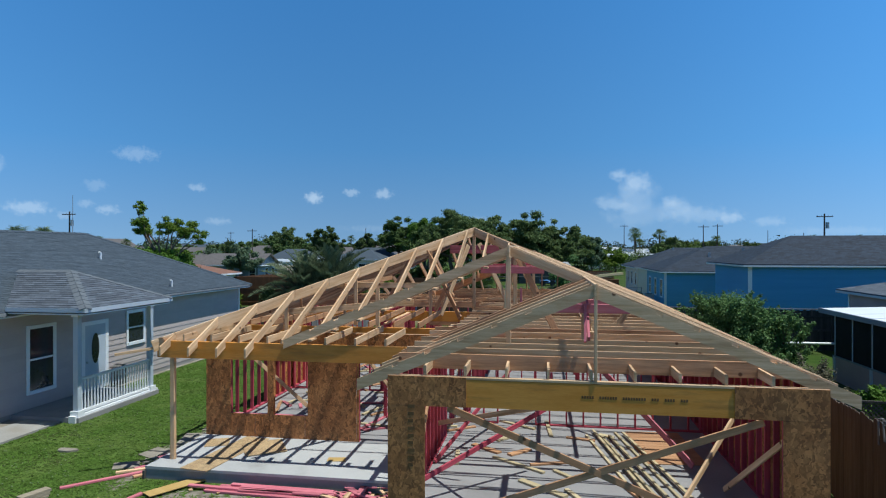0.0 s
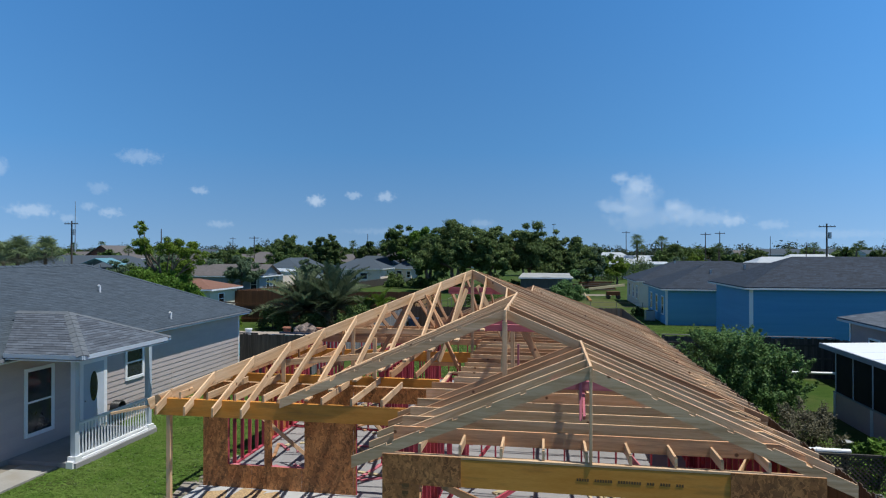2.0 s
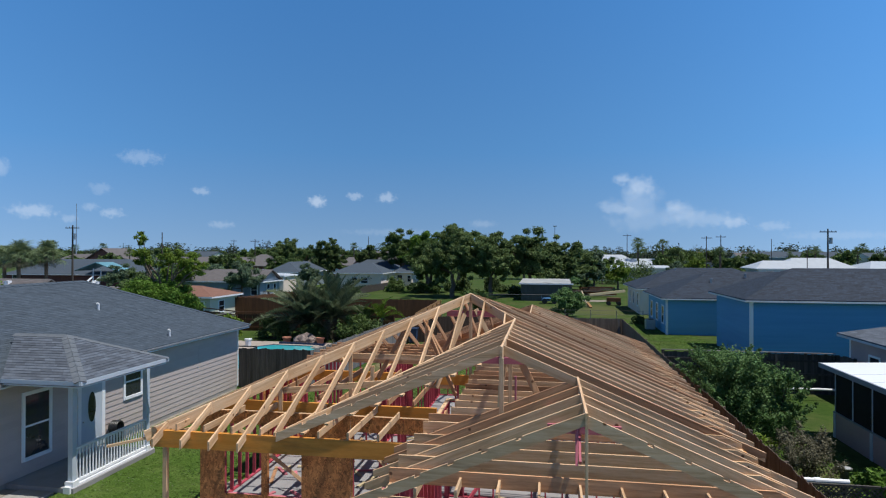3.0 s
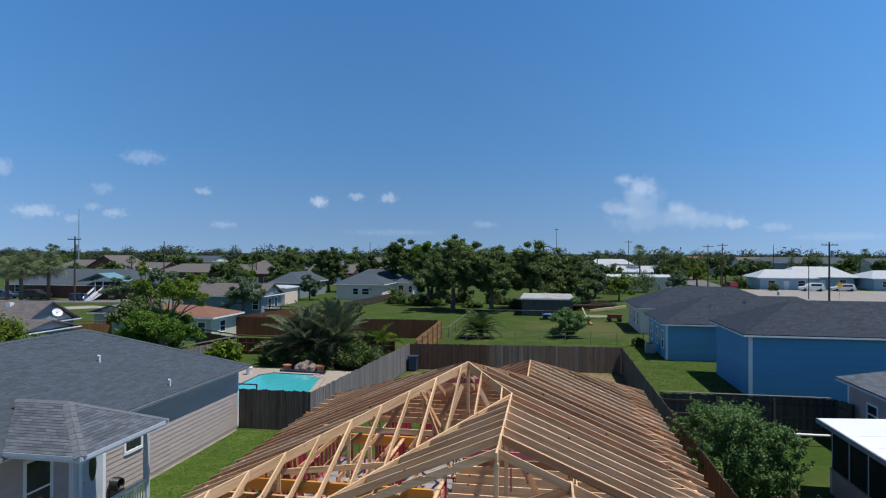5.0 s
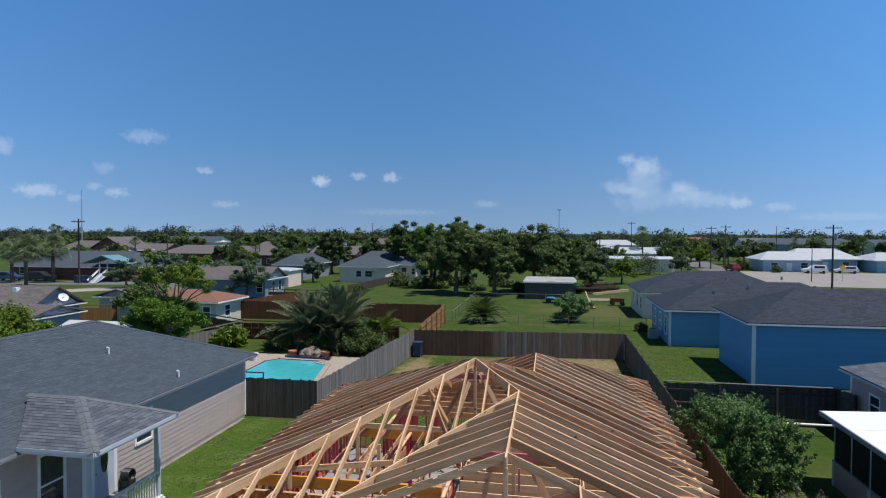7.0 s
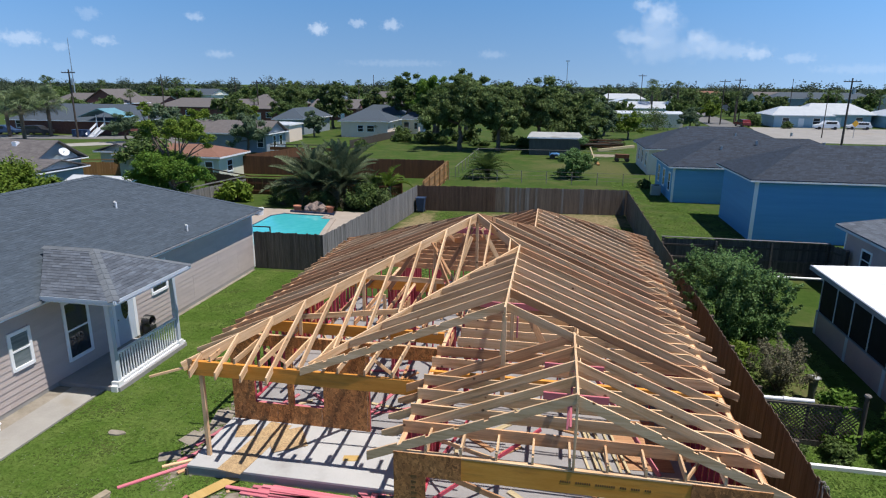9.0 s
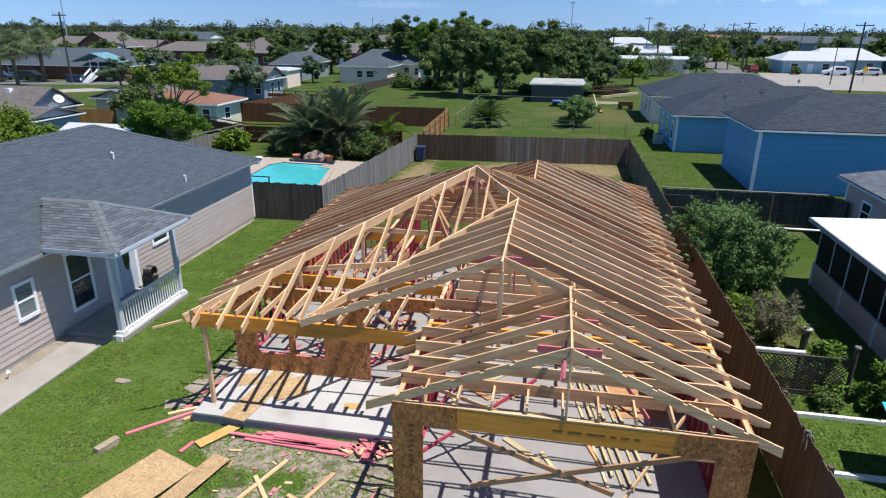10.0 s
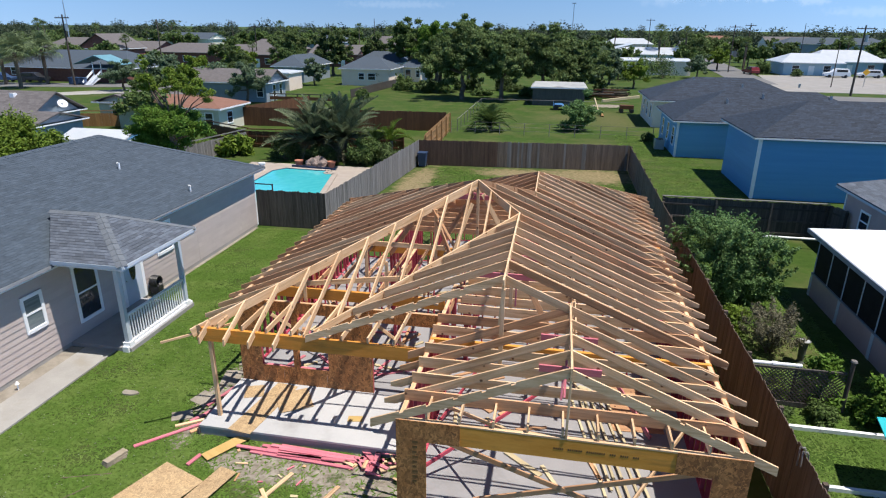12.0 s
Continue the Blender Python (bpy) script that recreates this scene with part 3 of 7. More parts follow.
# ---- house under construction ----
ZS, ZP, SL = 0.25, 2.70, 5 / 12         # slab top, plate top, roof slope
XL, XR, YF, YB = -7.80, 3.81, 9.0, 26.1  # outer wall faces
XG, YP = -2.29, 13.35                    # garage's inner side wall, porch wall
slab_outline = [(XG - 0.05, 8.96), (3.86, 8.96), (3.86, 26.15), (-4.45, 26.15), (-4.45, 23.25), (-7.85, 23.25), (-7.85, 11.15), (XG - 0.05, 11.15)]
tagged(part("floor_slab", Shape().prism(slab_outline, -0.1, ZS), CONCRETE), "pale grey concrete floor slab dusted with sawdust", "floor", kind="structure")
tagged(part("porch_slab", Shape().box(-7.86, XG - 0.06, 11.14, 13.29, 0.2, ZS + 0.004), PORCHCONC), "clean concrete porch slab, coloured paler for its sunlight, crossed by beam shadows", "floor", kind="structure")
# near-black strip added as the shadow in the trench left of the slab
part("form_board", Shape().box(-7.90, -7.855, 11.1, 23.3, -0.05, 0.17), FENCE_DARK, None)
tagged(bpy.data.objects["form_board"], "dark strip standing in for the shadow along the slab edge", "board", kind="structure")

EV = 2.62                                # rafter top at the eave line
EXR, EXL, EYF = 4.27, -8.15, 11.2        # eave lines
GX, MX, PX, PY, BX = 0.75, -0.62, -1.94, 17.41, -0.30   # ridge lines and the main peak
STEP = 0.61
YK = [9.05, 9.67, 10.29, 10.91, 11.53] + [12.40 + STEP * k for k in range(23)]


def zr(run):
    return EV + run * SL


roof = thing("roof_frame", PX, PY, ZP, "bare hipped roof frame of new pine rafters", "roof frame", kind="structure")
JW, JH = 0.038, 0.17


def rafter(p, q, name="rafter", mat=None, h=JH, nose=0.0):
    board(name, p, q, JW, h, mat or (PINE if rng.random() < 0.75 else PINE_DULL), roof, skew=SL, nose=nose)


def top_x(y):
    """How far the right slope reaches at y."""
    if y < 11.1:
        return GX
    if y < 16.0:
        return MX
    if y < PY:
        return PX + (PY - y)
    if y < 19.05:
        return PX + (y - PY)
    if y < 22:
        return BX
    return BX + (y - 22)


for y in YK:
    if y > 26.4:
        continue
    j = rng.uniform(-0.012, 0.012)
    tail = rng.uniform(-0.03, 0.05)
    if y > 9.1 and EXR - top_x(y) > 0.3:
        tail = -0.42 if 11.4 < y < 11.6 else tail
        rafter((EXR + tail, y + j, zr(-tail)), (top_x(y) + 0.02, y, zr(EXR - top_x(y) - 0.02)), nose=0.0 if tail < -0.3 else 0.2)
    if y < 9.1:
        pass
    elif y < 11.1:                                       # garage, other slope
        rafter((-2.77 - tail, y + j, zr(-tail)), (GX - 0.02, y, zr(GX + 2.75)), nose=0.2)
    elif y < 12.0:
        x0 = -2.72
        rafter((x0, y + j, zr(x0 + 2.75)), (GX - 0.02, y, zr(GX + 2.75)), mat=PINE_DULL)
    if 11.6 < y < 16.0:                                  # middle gable, left slope to the valley
        v = MX - (16.08 - y)
        rafter((v + 0.03, y, zr(EXR - MX - (MX - v) + 0.01)), (MX - 0.02, y, zr(EXR - MX)))
    if EYF + 0.25 < y < 23.4:                            # main left slope
        xt = EXL + (y - EYF) if y < PY else PX - (y - PY)
        if xt - EXL > 0.3:
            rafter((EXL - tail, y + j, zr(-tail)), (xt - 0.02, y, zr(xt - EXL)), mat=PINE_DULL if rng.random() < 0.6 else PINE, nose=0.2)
    if 19.2 < y < 26.3:                                  # rear wing, left slope
        v = BX - (y - 19.1) if y < 23.65 else -4.87
        xt = BX if y < 22 else BX - (y - 22)
        if xt - v > 0.3:
            rafter((v, y, zr(EXR - BX - (BX - v))), (xt, y, zr(EXR - BX - (BX - xt))), mat=PINE_DULL)


def notched(x0, x1, y, lift=0.0):
    """A gable's face rafter, its upper edge notched for lookouts. lift: how far it starts above the eave line."""
    ln = abs(x1 - x0)
    sg = 1 if x1 > x0 else -1
    s = Shape()
    h, t = 0.18, 0.019
    topz = lambda u: zr(u) + lift
    cuts = [0.55 + 0.5 * k for k in range(int((ln - 0.6) / 0.5))]
    u = [0.0]
    d = [0.0]
    for c_ in cuts:
        u += [c_, c_, c_ + 0.09, c_ + 0.09]
        d += [0.0, 0.04, 0.04, 0.0]
    u.append(ln)
    d.append(0.0)
    for i in range(len(u) - 1):
        if u[i + 1] - u[i] < 0.01:
            continue
        a, b = u[i], u[i + 1]
        va = [(x0 + sg * a, topz(a) - d[i]), (x0 + sg * b, topz(b) - d[i]), (x0 + sg * b, topz(b) - h), (x0 + sg * a, topz(a) - h)]
        n = len(s.v)
        s.v += [(x, y - t, z) for x, z in va] + [(x, y + t, z) for x, z in va]
        s.f += [(n, n + 1, n + 2, n + 3), (n + 7, n + 6, n + 5, n + 4), (n, n + 4, n + 5, n + 1), (n + 1, n + 5, n + 6, n + 2), (n + 2, n + 6, n + 7, n + 3), (n + 3, n + 7, n + 4, n)]
    part("face_rafter", s, PINE, roof)


notched(EXR - 0.05, GX, 9.02)
notched(-2.80, GX, 9.02)
v_ = MX - (16.08 - 11.55)
notched(v_ + 0.05, MX, 11.53, zr(EXR - MX - (MX - v_) + 0.05) - EV)
for k in range(8):                                       # short lookouts let into the middle gable's face
    u_ = 0.7 + 0.5 * k
    z_ = zr(EXR - MX - u_) - 0.005
    board("lookout", (MX - u_ + 0.25, 11.56, z_ - 0.10), (MX - u_ + 0.25, 11.74 + 0.1 * (k % 3), z_ - 0.10), 0.085, 0.036, PINE, roof)
XK = [-7.6 + STEP * k for k in range(12)]
for x in XK:                                             # front slope of the main hip
    yv = EYF if x < -5.5 else EYF + (x + 5.5)
    yh = EYF + (x - EXL) if x < PX else PY - (x - PX)
    t = rng.uniform(-0.03, 0.03)
    if yh - yv > 0.35:
        rafter((x, yv - (t if x < -5.5 else 0), zr(yv - EYF)), (x, yh - 0.02, zr(yh - EYF)), mat=PINE)
# back-slope and rear-hip rafters all take the darker, browner pine
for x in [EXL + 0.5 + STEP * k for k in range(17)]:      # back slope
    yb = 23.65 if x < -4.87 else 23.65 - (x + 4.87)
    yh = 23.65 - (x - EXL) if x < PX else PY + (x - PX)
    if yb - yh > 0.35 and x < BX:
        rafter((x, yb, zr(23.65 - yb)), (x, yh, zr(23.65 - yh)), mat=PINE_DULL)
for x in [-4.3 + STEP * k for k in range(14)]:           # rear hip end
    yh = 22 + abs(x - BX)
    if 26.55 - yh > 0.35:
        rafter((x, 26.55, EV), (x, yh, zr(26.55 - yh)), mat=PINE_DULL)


def long_board(name, p, q, w=0.04, h=0.235, mat=None):
    board(name, p, q, w, h, mat or PINE, roof)


up = 0.012
long_board("ridge_board", (GX, 8.98, zr(EXR - GX) + up), (GX, 11.58, zr(EXR - GX) + up))
long_board("ridge_board", (MX, 11.2, zr(EXR - MX) + up), (MX, 16.15, zr(EXR - MX) + up))
long_board("ridge_board", (BX, 19.05, zr(EXR - BX) + up), (BX, 22.0, zr(EXR - BX) + up))
long_board("hip_rafter", (EXL + 0.22, EYF + 0.22, zr(0.22)), (PX, PY, zr(PX - EXL) + up), mat=PINE)
long_board("hip_rafter", (MX, PY - (MX - PX), zr(EXR - MX) + up), (PX, PY, zr(PX - EXL) + up))
# hips and valley at the back use the darker, browner pine
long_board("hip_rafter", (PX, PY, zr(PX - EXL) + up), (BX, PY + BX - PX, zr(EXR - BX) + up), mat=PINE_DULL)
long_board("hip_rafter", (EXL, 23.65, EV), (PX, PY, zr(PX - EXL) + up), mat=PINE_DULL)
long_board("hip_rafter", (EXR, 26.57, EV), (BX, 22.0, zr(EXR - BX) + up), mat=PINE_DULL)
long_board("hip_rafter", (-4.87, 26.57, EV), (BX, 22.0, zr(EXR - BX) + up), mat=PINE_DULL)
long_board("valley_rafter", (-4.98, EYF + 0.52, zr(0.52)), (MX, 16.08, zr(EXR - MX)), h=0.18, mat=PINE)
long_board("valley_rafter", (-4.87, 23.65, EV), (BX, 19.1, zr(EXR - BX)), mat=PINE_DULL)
# doubled rafter on the face of the middle gable
rafter((EXR, 12.45, EV), (MX, 12.45, zr(EXR - MX)), mat=PINE)

# props, struts and ties inside the roof
for x, y, z0, z1 in [(GX, 9.03, ZP, zr(EXR - GX) - 0.2), (MX, 11.24, ZP, zr(EXR - MX) - 0.2), (PX, PY, ZP, zr(PX - EXL) - 0.2), (MX, 14.0, ZP, zr(EXR - MX) - 0.2), (BX, 20.5, ZP, zr(EXR - BX) - 0.2), (-4.6, 14.7, ZP, zr(3.5) - 0.2), (-3.0, 16.3, ZP, zr(5.1) - 0.2), (-5.9, 13.5, ZP, zr(2.2) - 0.2), (GX, 11.6, ZP, zr(EXR - GX) - 0.2), (-3.9, 14.2, ZP, zr(3.0) - 0.2)]:
    board("prop", (x, y, z0), (x, y, z1), 0.09 if y > 9.1 else 0.04, 0.04 if y > 9.1 else 0.09, PINE, roof, up=(0, 1, 0), hang=False)
for p, q, mat in [((-3.2, 18.2, 2.75), (-2.1, 17.5, 4.75), PINE_DULL), ((-0.9, 18.2, 2.75), (-1.8, 17.5, 4.75), PINE), ((-2.6, 15.6, 2.9), (-2.0, 16.6, 4.7), PINE), ((-4.6, 17.2, 2.75), (-3.5, 16.2, 4.4), PINE_DULL), ((-2.9, 16.0, 4.3), (-2.0, 14.9, 2.9), PINE_DULL), ((-0.95, 15.4, 2.9), (-0.7, 15.2, 4.4), PINE), ((0.3, 13.2, 2.8), (-0.5, 13.0, 4.4), PINE_DULL), ((1.6, 14.2, 2.8), (2.0, 14.2, 3.4), PINE), ((-5.2, 15.6, 2.75), (-4.9, 15.0, 3.7), PINE), ((-6.2, 15.2, 2.75), (-6.0, 14.6, 3.4), PINE_DULL), ((1.9, 17.3, 2.8), (0.9, 17.3, 3.9), PINE_DULL), ((1.9, 20.3, 2.8), (0.9, 20.3, 3.9), PINE_DULL), ((GX - 0.07, 9.40, 3.25), (GX - 0.06, 9.95, 3.76), PINKWOOD), ((GX - 0.12, 9.42, 3.2), (GX - 0.11, 9.60, 3.75), PINKWOOD)]:
    board("strut", p, q, 0.04, 0.09 if mat in (PINKWOOD, REDWOOD) else 0.14, mat, roof, hang=False)
for y, x, w, drop, mat in [(9.67, GX, 1.1, 0.33, PINKWOOD), (10.91, GX, 1.1, 0.36, PINKWOOD), (12.69, MX, 1.3, 0.42, PINKWOOD), (13.91, MX, 1.3, 0.42, PINKWOOD), (15.13, MX, 1.2, 0.42, REDWOOD), (17.57, PX, 1.4, 0.5, PINKWOOD), (18.2, PX, 1.6, 0.6, PINKWOOD), (20.62, BX, 1.2, 0.42, PINKWOOD), (21.8, BX, 1.2, 0.35, PINKWOOD), (21.2, BX, 1.3, 0.42, REDWOOD)]:
    z = zr(EXR - x) - drop
    board("collar_tie", (x - w / 2, y - 0.045, z), (x + w / 2, y - 0.045, z), 0.04, 0.14, mat, roof)
for x, y, z in [(-0.45, 13.03, 3.78)]:
    board("tie_block", (x, y, z - 0.5), (x, y, z), 0.04, 0.1, PINKWOOD, roof, up=(0, 1, 0), hang=False)
board("strut", (-0.76, 12.33, 2.95), (-0.69, 12.33, 4.1), 0.07, 0.038, PALEWOOD, roof, up=(0, 1, 0), hang=False)
board("strut", (-3.08, 16.32, 4.56), (-2.36, 16.22, 3.35), 0.04, 0.19, PINE_DULL, roof, up=(0, 1, 0), hang=False)
# purlin under the left and right slopes
board("purlin", (1.9, 12.8, zr(2.37) - 0.2), (1.9, 22.0, zr(2.37) - 0.2), 0.04, 0.14, PINE_DULL, roof)
board("purlin", (-5.0, 15.0, zr(3.1) - 0.2), (-5.0, 20.0, zr(3.1) - 0.2), 0.04, 0.14, PINE_DULL, roof)
board("purlin", (-5.6, 15.6, 3.72), (-2.6, 15.6, 3.72), 0.04, 0.14, PINE, roof)
board("purlin", (-6.2, 13.6, zr(2.0) - 0.28), (-3.0, 14.1, zr(2.4) - 0.2), 0.04, 0.14, PINE, roof)

# ---- ceiling joists and beams ----
joists = thing("ceiling_joists", 0, 15, ZP, "rows of pine ceiling joists on the wall plates", "ceiling frame", kind="structure")


def ceiling_joist(x0, y, m):
    """A deep joist whose end by the eave is clipped to the roof's slope."""
    h, t = 0.235, 0.019
    poly = [(x0, 0), (XR - 0.01, 0), (XR - 0.01, zr(EXR - XR) - ZP - 0.02), (XR - 0.36, h), (x0, h)]
    s = Shape()
    s.v = [(x, y - t, ZP + z) for x, z in poly] + [(x, y + t, ZP + z) for x, z in poly]
    s.f = [tuple(range(5)), tuple(range(9, 4, -1))] + [(i, 5 + i, 5 + (i + 1) % 5, (i + 1) % 5) for i in range(5)]
    part("joist", s, m, joists)


for y in YK[1:]:
    m = PINE if rng.random() < 0.3 else PINE_DULL
    if y < 13.6:
        ceiling_joist(XG, y - 0.045, m)
    elif y < 23.1:
        ceiling_joist(-1.9, y - 0.045, m)
    elif y < 26:
        ceiling_joist(-4.4, y - 0.045, PINE_DULL)
    if 19.2 < y < 23.1:
        board("joist", (XL, y + 0.05, ZP + 0.19), (-1.9, y + 0.05, ZP + 0.19), 0.038, 0.19, PINE_DULL, joists)
for k in range(9):                                        # lookouts over the garage header
    x = -1.75 + 0.61 * k
    board("lookout", (x, 9.02, ZP + 0.15), (x, 9.72, ZP + 0.15), 0.038, 0.145, PINE, joists)
for k in range(8):                                        # porch ceiling
    x = -7.3 + STEP * k
    board("joist", (x, 11.58, ZP + 0.14), (x, 13.3 if k % 2 else 13.7, ZP + 0.14), 0.038, 0.14, PINE, joists)
for k in range(8):
    x = -7.2 + STEP * k
    board("joist", (x, 14.3, ZP + 0.14), (x, 18.2, ZP + 0.14), 0.038, 0.14, PINE_DULL, joists)
beam_label = "orange-brown laminated veneer lumber ceiling beam"
for p, q, h in [((-7.7, 14.25, ZP + 0.02), (-2.35, 14.25, ZP + 0.02), 0.30), ((-7.7, 18.2, ZP + 0.02), (-1.9, 18.2, ZP + 0.02), 0.30), ((XG, 12.12, ZP + 0.02), (XR, 12.12, ZP + 0.02), 0.30), ((-1.9, 19.6, ZP + 0.02), (XR, 19.6, ZP + 0.02), 0.30)]:
    board("ceiling_beam", p, q, 0.09, h, LVL, joists, label=beam_label)


board("strongback", (0.95, 12.3, ZP + 0.275), (0.95, 19.4, ZP + 0.275), 0.09, 0.038, PINE, joists)
for k, y in enumerate(YK[5:16]):
    board("strongback_block", (0.93, y + 0.08, ZP + 0.24), (0.93, y + 0.08, ZP + 0.50 + 0.12 * (k % 2)), 0.04, 0.09, PINE, joists, up=(0, 1, 0), hang=False)


# ---- walls ----
def stud_wall(label, p, q, holes=(), mat=None, face=None, cat="wall frame", braced=False):
    """Studs and plates from p to q. holes: (from, to, sill, head) along the wall. face: (side, from, to) of strand board."""
    mat = mat or REDWOOD
    a = Vector((q[0] - p[0], q[1] - p[1], 0))
    ln = a.length
    a.normalize()
    w = thing("wall_frame", p[0], p[1], ZS, label, cat, kind="structure")
    at = lambda s, z, o=0.0: (p[0] + a.x * s - a.y * o, p[1] + a.y * s + a.x * o, z)
    segs, s0 = [], 0.0
    for h0, h1, sill, head in sorted(holes):
        if sill <= ZS + 0.02:
            segs.append((s0, h0))
            s0 = h1
    segs.append((s0, ln))
    for s, e in segs:
        if e - s > 0.05:
            board("bottom_plate", at(s, ZS + 0.04), at(e, ZS + 0.04), 0.089, 0.038, mat, w)
    for i in (0, 1):
        board("top_plate", at(0, ZP - 0.001 - 0.038 * i), at(ln, ZP - 0.001 - 0.038 * i), 0.089, 0.038, PINE if i == 0 else mat, w)
    k = int(ln / 0.406) + 1
    marks = [min(0.02 + 0.406 * i, ln - 0.02) for i in range(k)] + [ln - 0.02]
    for h0, h1, _, _ in holes:
        marks += [h0 - 0.02, h1 + 0.02]
    for s in marks:
        inside = [h for h in holes if h[0] - 0.005 < s < h[1] + 0.005]
        spans = [(ZS + 0.04, ZP - 0.077)]
        if inside:
            _, _, sill, head = inside[0]
            spans = [(head + 0.24, ZP - 0.077)] if head < ZP - 0.35 else []
            if sill > ZS + 0.1:
                spans.append((ZS + 0.04, sill - 0.04))
        for z0, z1 in spans:
            board("stud", at(s, z0), at(s, z1), 0.089, 0.038, mat, w, up=a, hang=False)
    for h0, h1, sill, head in holes:
        if head < ZP - 0.1:
            board("lintel", at(h0 - 0.04, min(head + 0.24, ZP - 0.078)), at(h1 + 0.04, min(head + 0.24, ZP - 0.078)), 0.085, min(0.24, ZP - 0.078 - head), LVL if mat is PINE else PINE_DULL, w)
        if sill > ZS + 0.1:
            board("rough_sill", at(h0, sill), at(h1, sill), 0.089, 0.038, PINKWOOD, w)
    if face:
        side, f0, f1 = face
        s = f0
        while s < f1 - 0.02:
            e = min(s + 1.215, f1)
            cuts = [(s, e, ZS - 0.1, ZP)]
            for h0, h1, sill, head in holes:
                nxt = []
                for c0, c1, z0, z1 in cuts:
                    if h1 <= c0 or h0 >= c1:
                        nxt.append((c0, c1, z0, z1))
                        continue
                    if h0 > c0:
                        nxt.append((c0, h0, z0, z1))
                    if h1 < c1:
                        nxt.append((h1, c1, z0, z1))
                    m0, m1 = max(h0, c0), min(h1, c1)
                    if sill > ZS + 0.05:
                        nxt.append((m0, m1, z0, sill))
                    if head < ZP - 0.02:
                        nxt.append((m0, m1, head, z1))
                cuts = nxt
            for c0, c1, z0, z1 in cuts:
                o = side * (0.0445 + 0.007)
                sh = Shape()
                sh.beam(at(c0 + 0.002, (z0 + z1) / 2, o), at(c1 - 0.002, (z0 + z1) / 2, o), 0.012, z1 - z0)
                part("sheathing_panel", sh, OSB, w, "brown strand board sheathing")
            s += 1.22
    return w


c = 0.0445
stud_wall("red-stained stud wall sheathed with strand board along the fence", (XR - c, YF + 0.1), (XR - c, YB), holes=[(8.2, 9.4, 1.1, 2.3), (13, 14.2, 1.1, 2.3)], face=(-1, 0, 17.0))
stud_wall("open red-stained stud wall of the garage", (XG + c, YF + 0.1), (XG + c, 15.3), face=(1, 2.3, 4.25), holes=[(5.0, 5.9, ZS, 2.3)])
stud_wall("porch wall of strand board with a window opening", (XL, YP), (XG, YP), holes=[(0.62, 2.50, 0.78, 2.4), (3.72, 5.48, ZS, 2.35)], face=(-1, 0, 5.49))
stud_wall("red-stained stud wall between garage and rooms", (XG, 15.3), (XR - 0.1, 15.3), holes=[(1.2, 2.1, ZS, 2.3)])
stud_wall("red-stained outer stud wall beside the lawn", (XL + c, YP + 0.1), (XL + c, 23.2), holes=[(6.2, 7.4, 1.1, 2.3)], face=(1, 3.0, 6.0))
stud_wall("red-stained stud wall at the back of the house", (XL, 23.2 - c), (-4.4, 23.2 - c))
stud_wall("red-stained stud wall of the rear wing", (-4.4 + c, 23.2), (-4.4 + c, YB))
stud_wall("red-stained end wall of the rear wing", (-4.4, YB - c), (XR - 0.1, YB - c), holes=[(2.0, 3.8, ZS, 2.3)])
stud_wall("red-stained partition stud wall", (-1.95, 15.4), (-1.95, 23.1), holes=[(1.0, 1.9, ZS, 2.3), (5, 5.9, ZS, 2.3)])
stud_wall("red-stained partition stud wall", (XL + 0.1, 18.2), (-2.0, 18.2), holes=[(4.3, 5.2, ZS, 2.3)])
stud_wall("red-stained partition stud wall", (-4.9, 18.3), (-4.9, 23.1))
stud_wall("red-stained partition stud wall", (-1.9, 19.6), (XR - 0.1, 19.6), holes=[(2.2, 3.1, ZS, 2.3)])
stud_wall("red-stained partition stud wall", (1.1, 19.7), (1.1, 26.0), holes=[(1, 1.9, ZS, 2.3)])
stud_wall("red-stained partition stud wall", (-4.0, 15.3), (-4.0, 18.1), holes=[(0.5, 2.0, ZS, 2.3)])

post_ = tagged(part("window_post", Shape().box(-6.27, -6.12, YP - 0.06, YP + 0.03, 0.78, 2.4), OSB), "strand board post between two window openings", "post", kind="structure")
# garage front: piers, header, strand board returns
front = thing("garage_front", 0.76, YF, ZS, "garage opening framed by strand board piers and a deep header", "wall frame", kind="structure")
part("pier_panel", Shape().box(-2.31, -1.74, YF - 0.014, YF - 0.002, ZS - 0.12, 2.25), OSB, front)
part("pier_panel", Shape().box(3.24, 3.83, YF - 0.014, YF - 0.002, ZS - 0.12, 2.25), OSB, front)
part("corner_panel", Shape().box(-2.31, -1.12, YF - 0.0145, YF - 0.0025, 2.253, ZP - 0.005), OSB, front)
part("corner_panel", Shape().box(2.62, 3.83, YF - 0.0145, YF - 0.0025, 2.253, ZP - 0.005), OSB, front)
for x in (-2.27, -2.2, -1.80, 3.28, 3.7, 3.77):
    board("stud", (x, YF + 0.05, ZS), (x, YF + 0.05, 2.25), 0.089, 0.038, REDWOOD, front, up=(1, 0, 0), hang=False)
header = part("header", Shape().box(-2.2, 3.72, YF, YF + 0.09, 2.255, ZP - 0.042), LVL, front, "glossy orange laminated veneer header with printed marks")
board("top_plate", (-2.31, YF + 0.045, ZP), (3.83, YF + 0.045, ZP), 0.095, 0.038, PINE, front)
x = 0.55
for word in (5, 7, 9, 3, 4, 3):                          # small printed words as plain bars
    for k in range(word):
        part("print_bar", Shape().box(x, x + 0.026, YF - 0.003, YF - 0.001, 2.452, 2.492), INK, header)
        x += 0.036
    x += 0.07

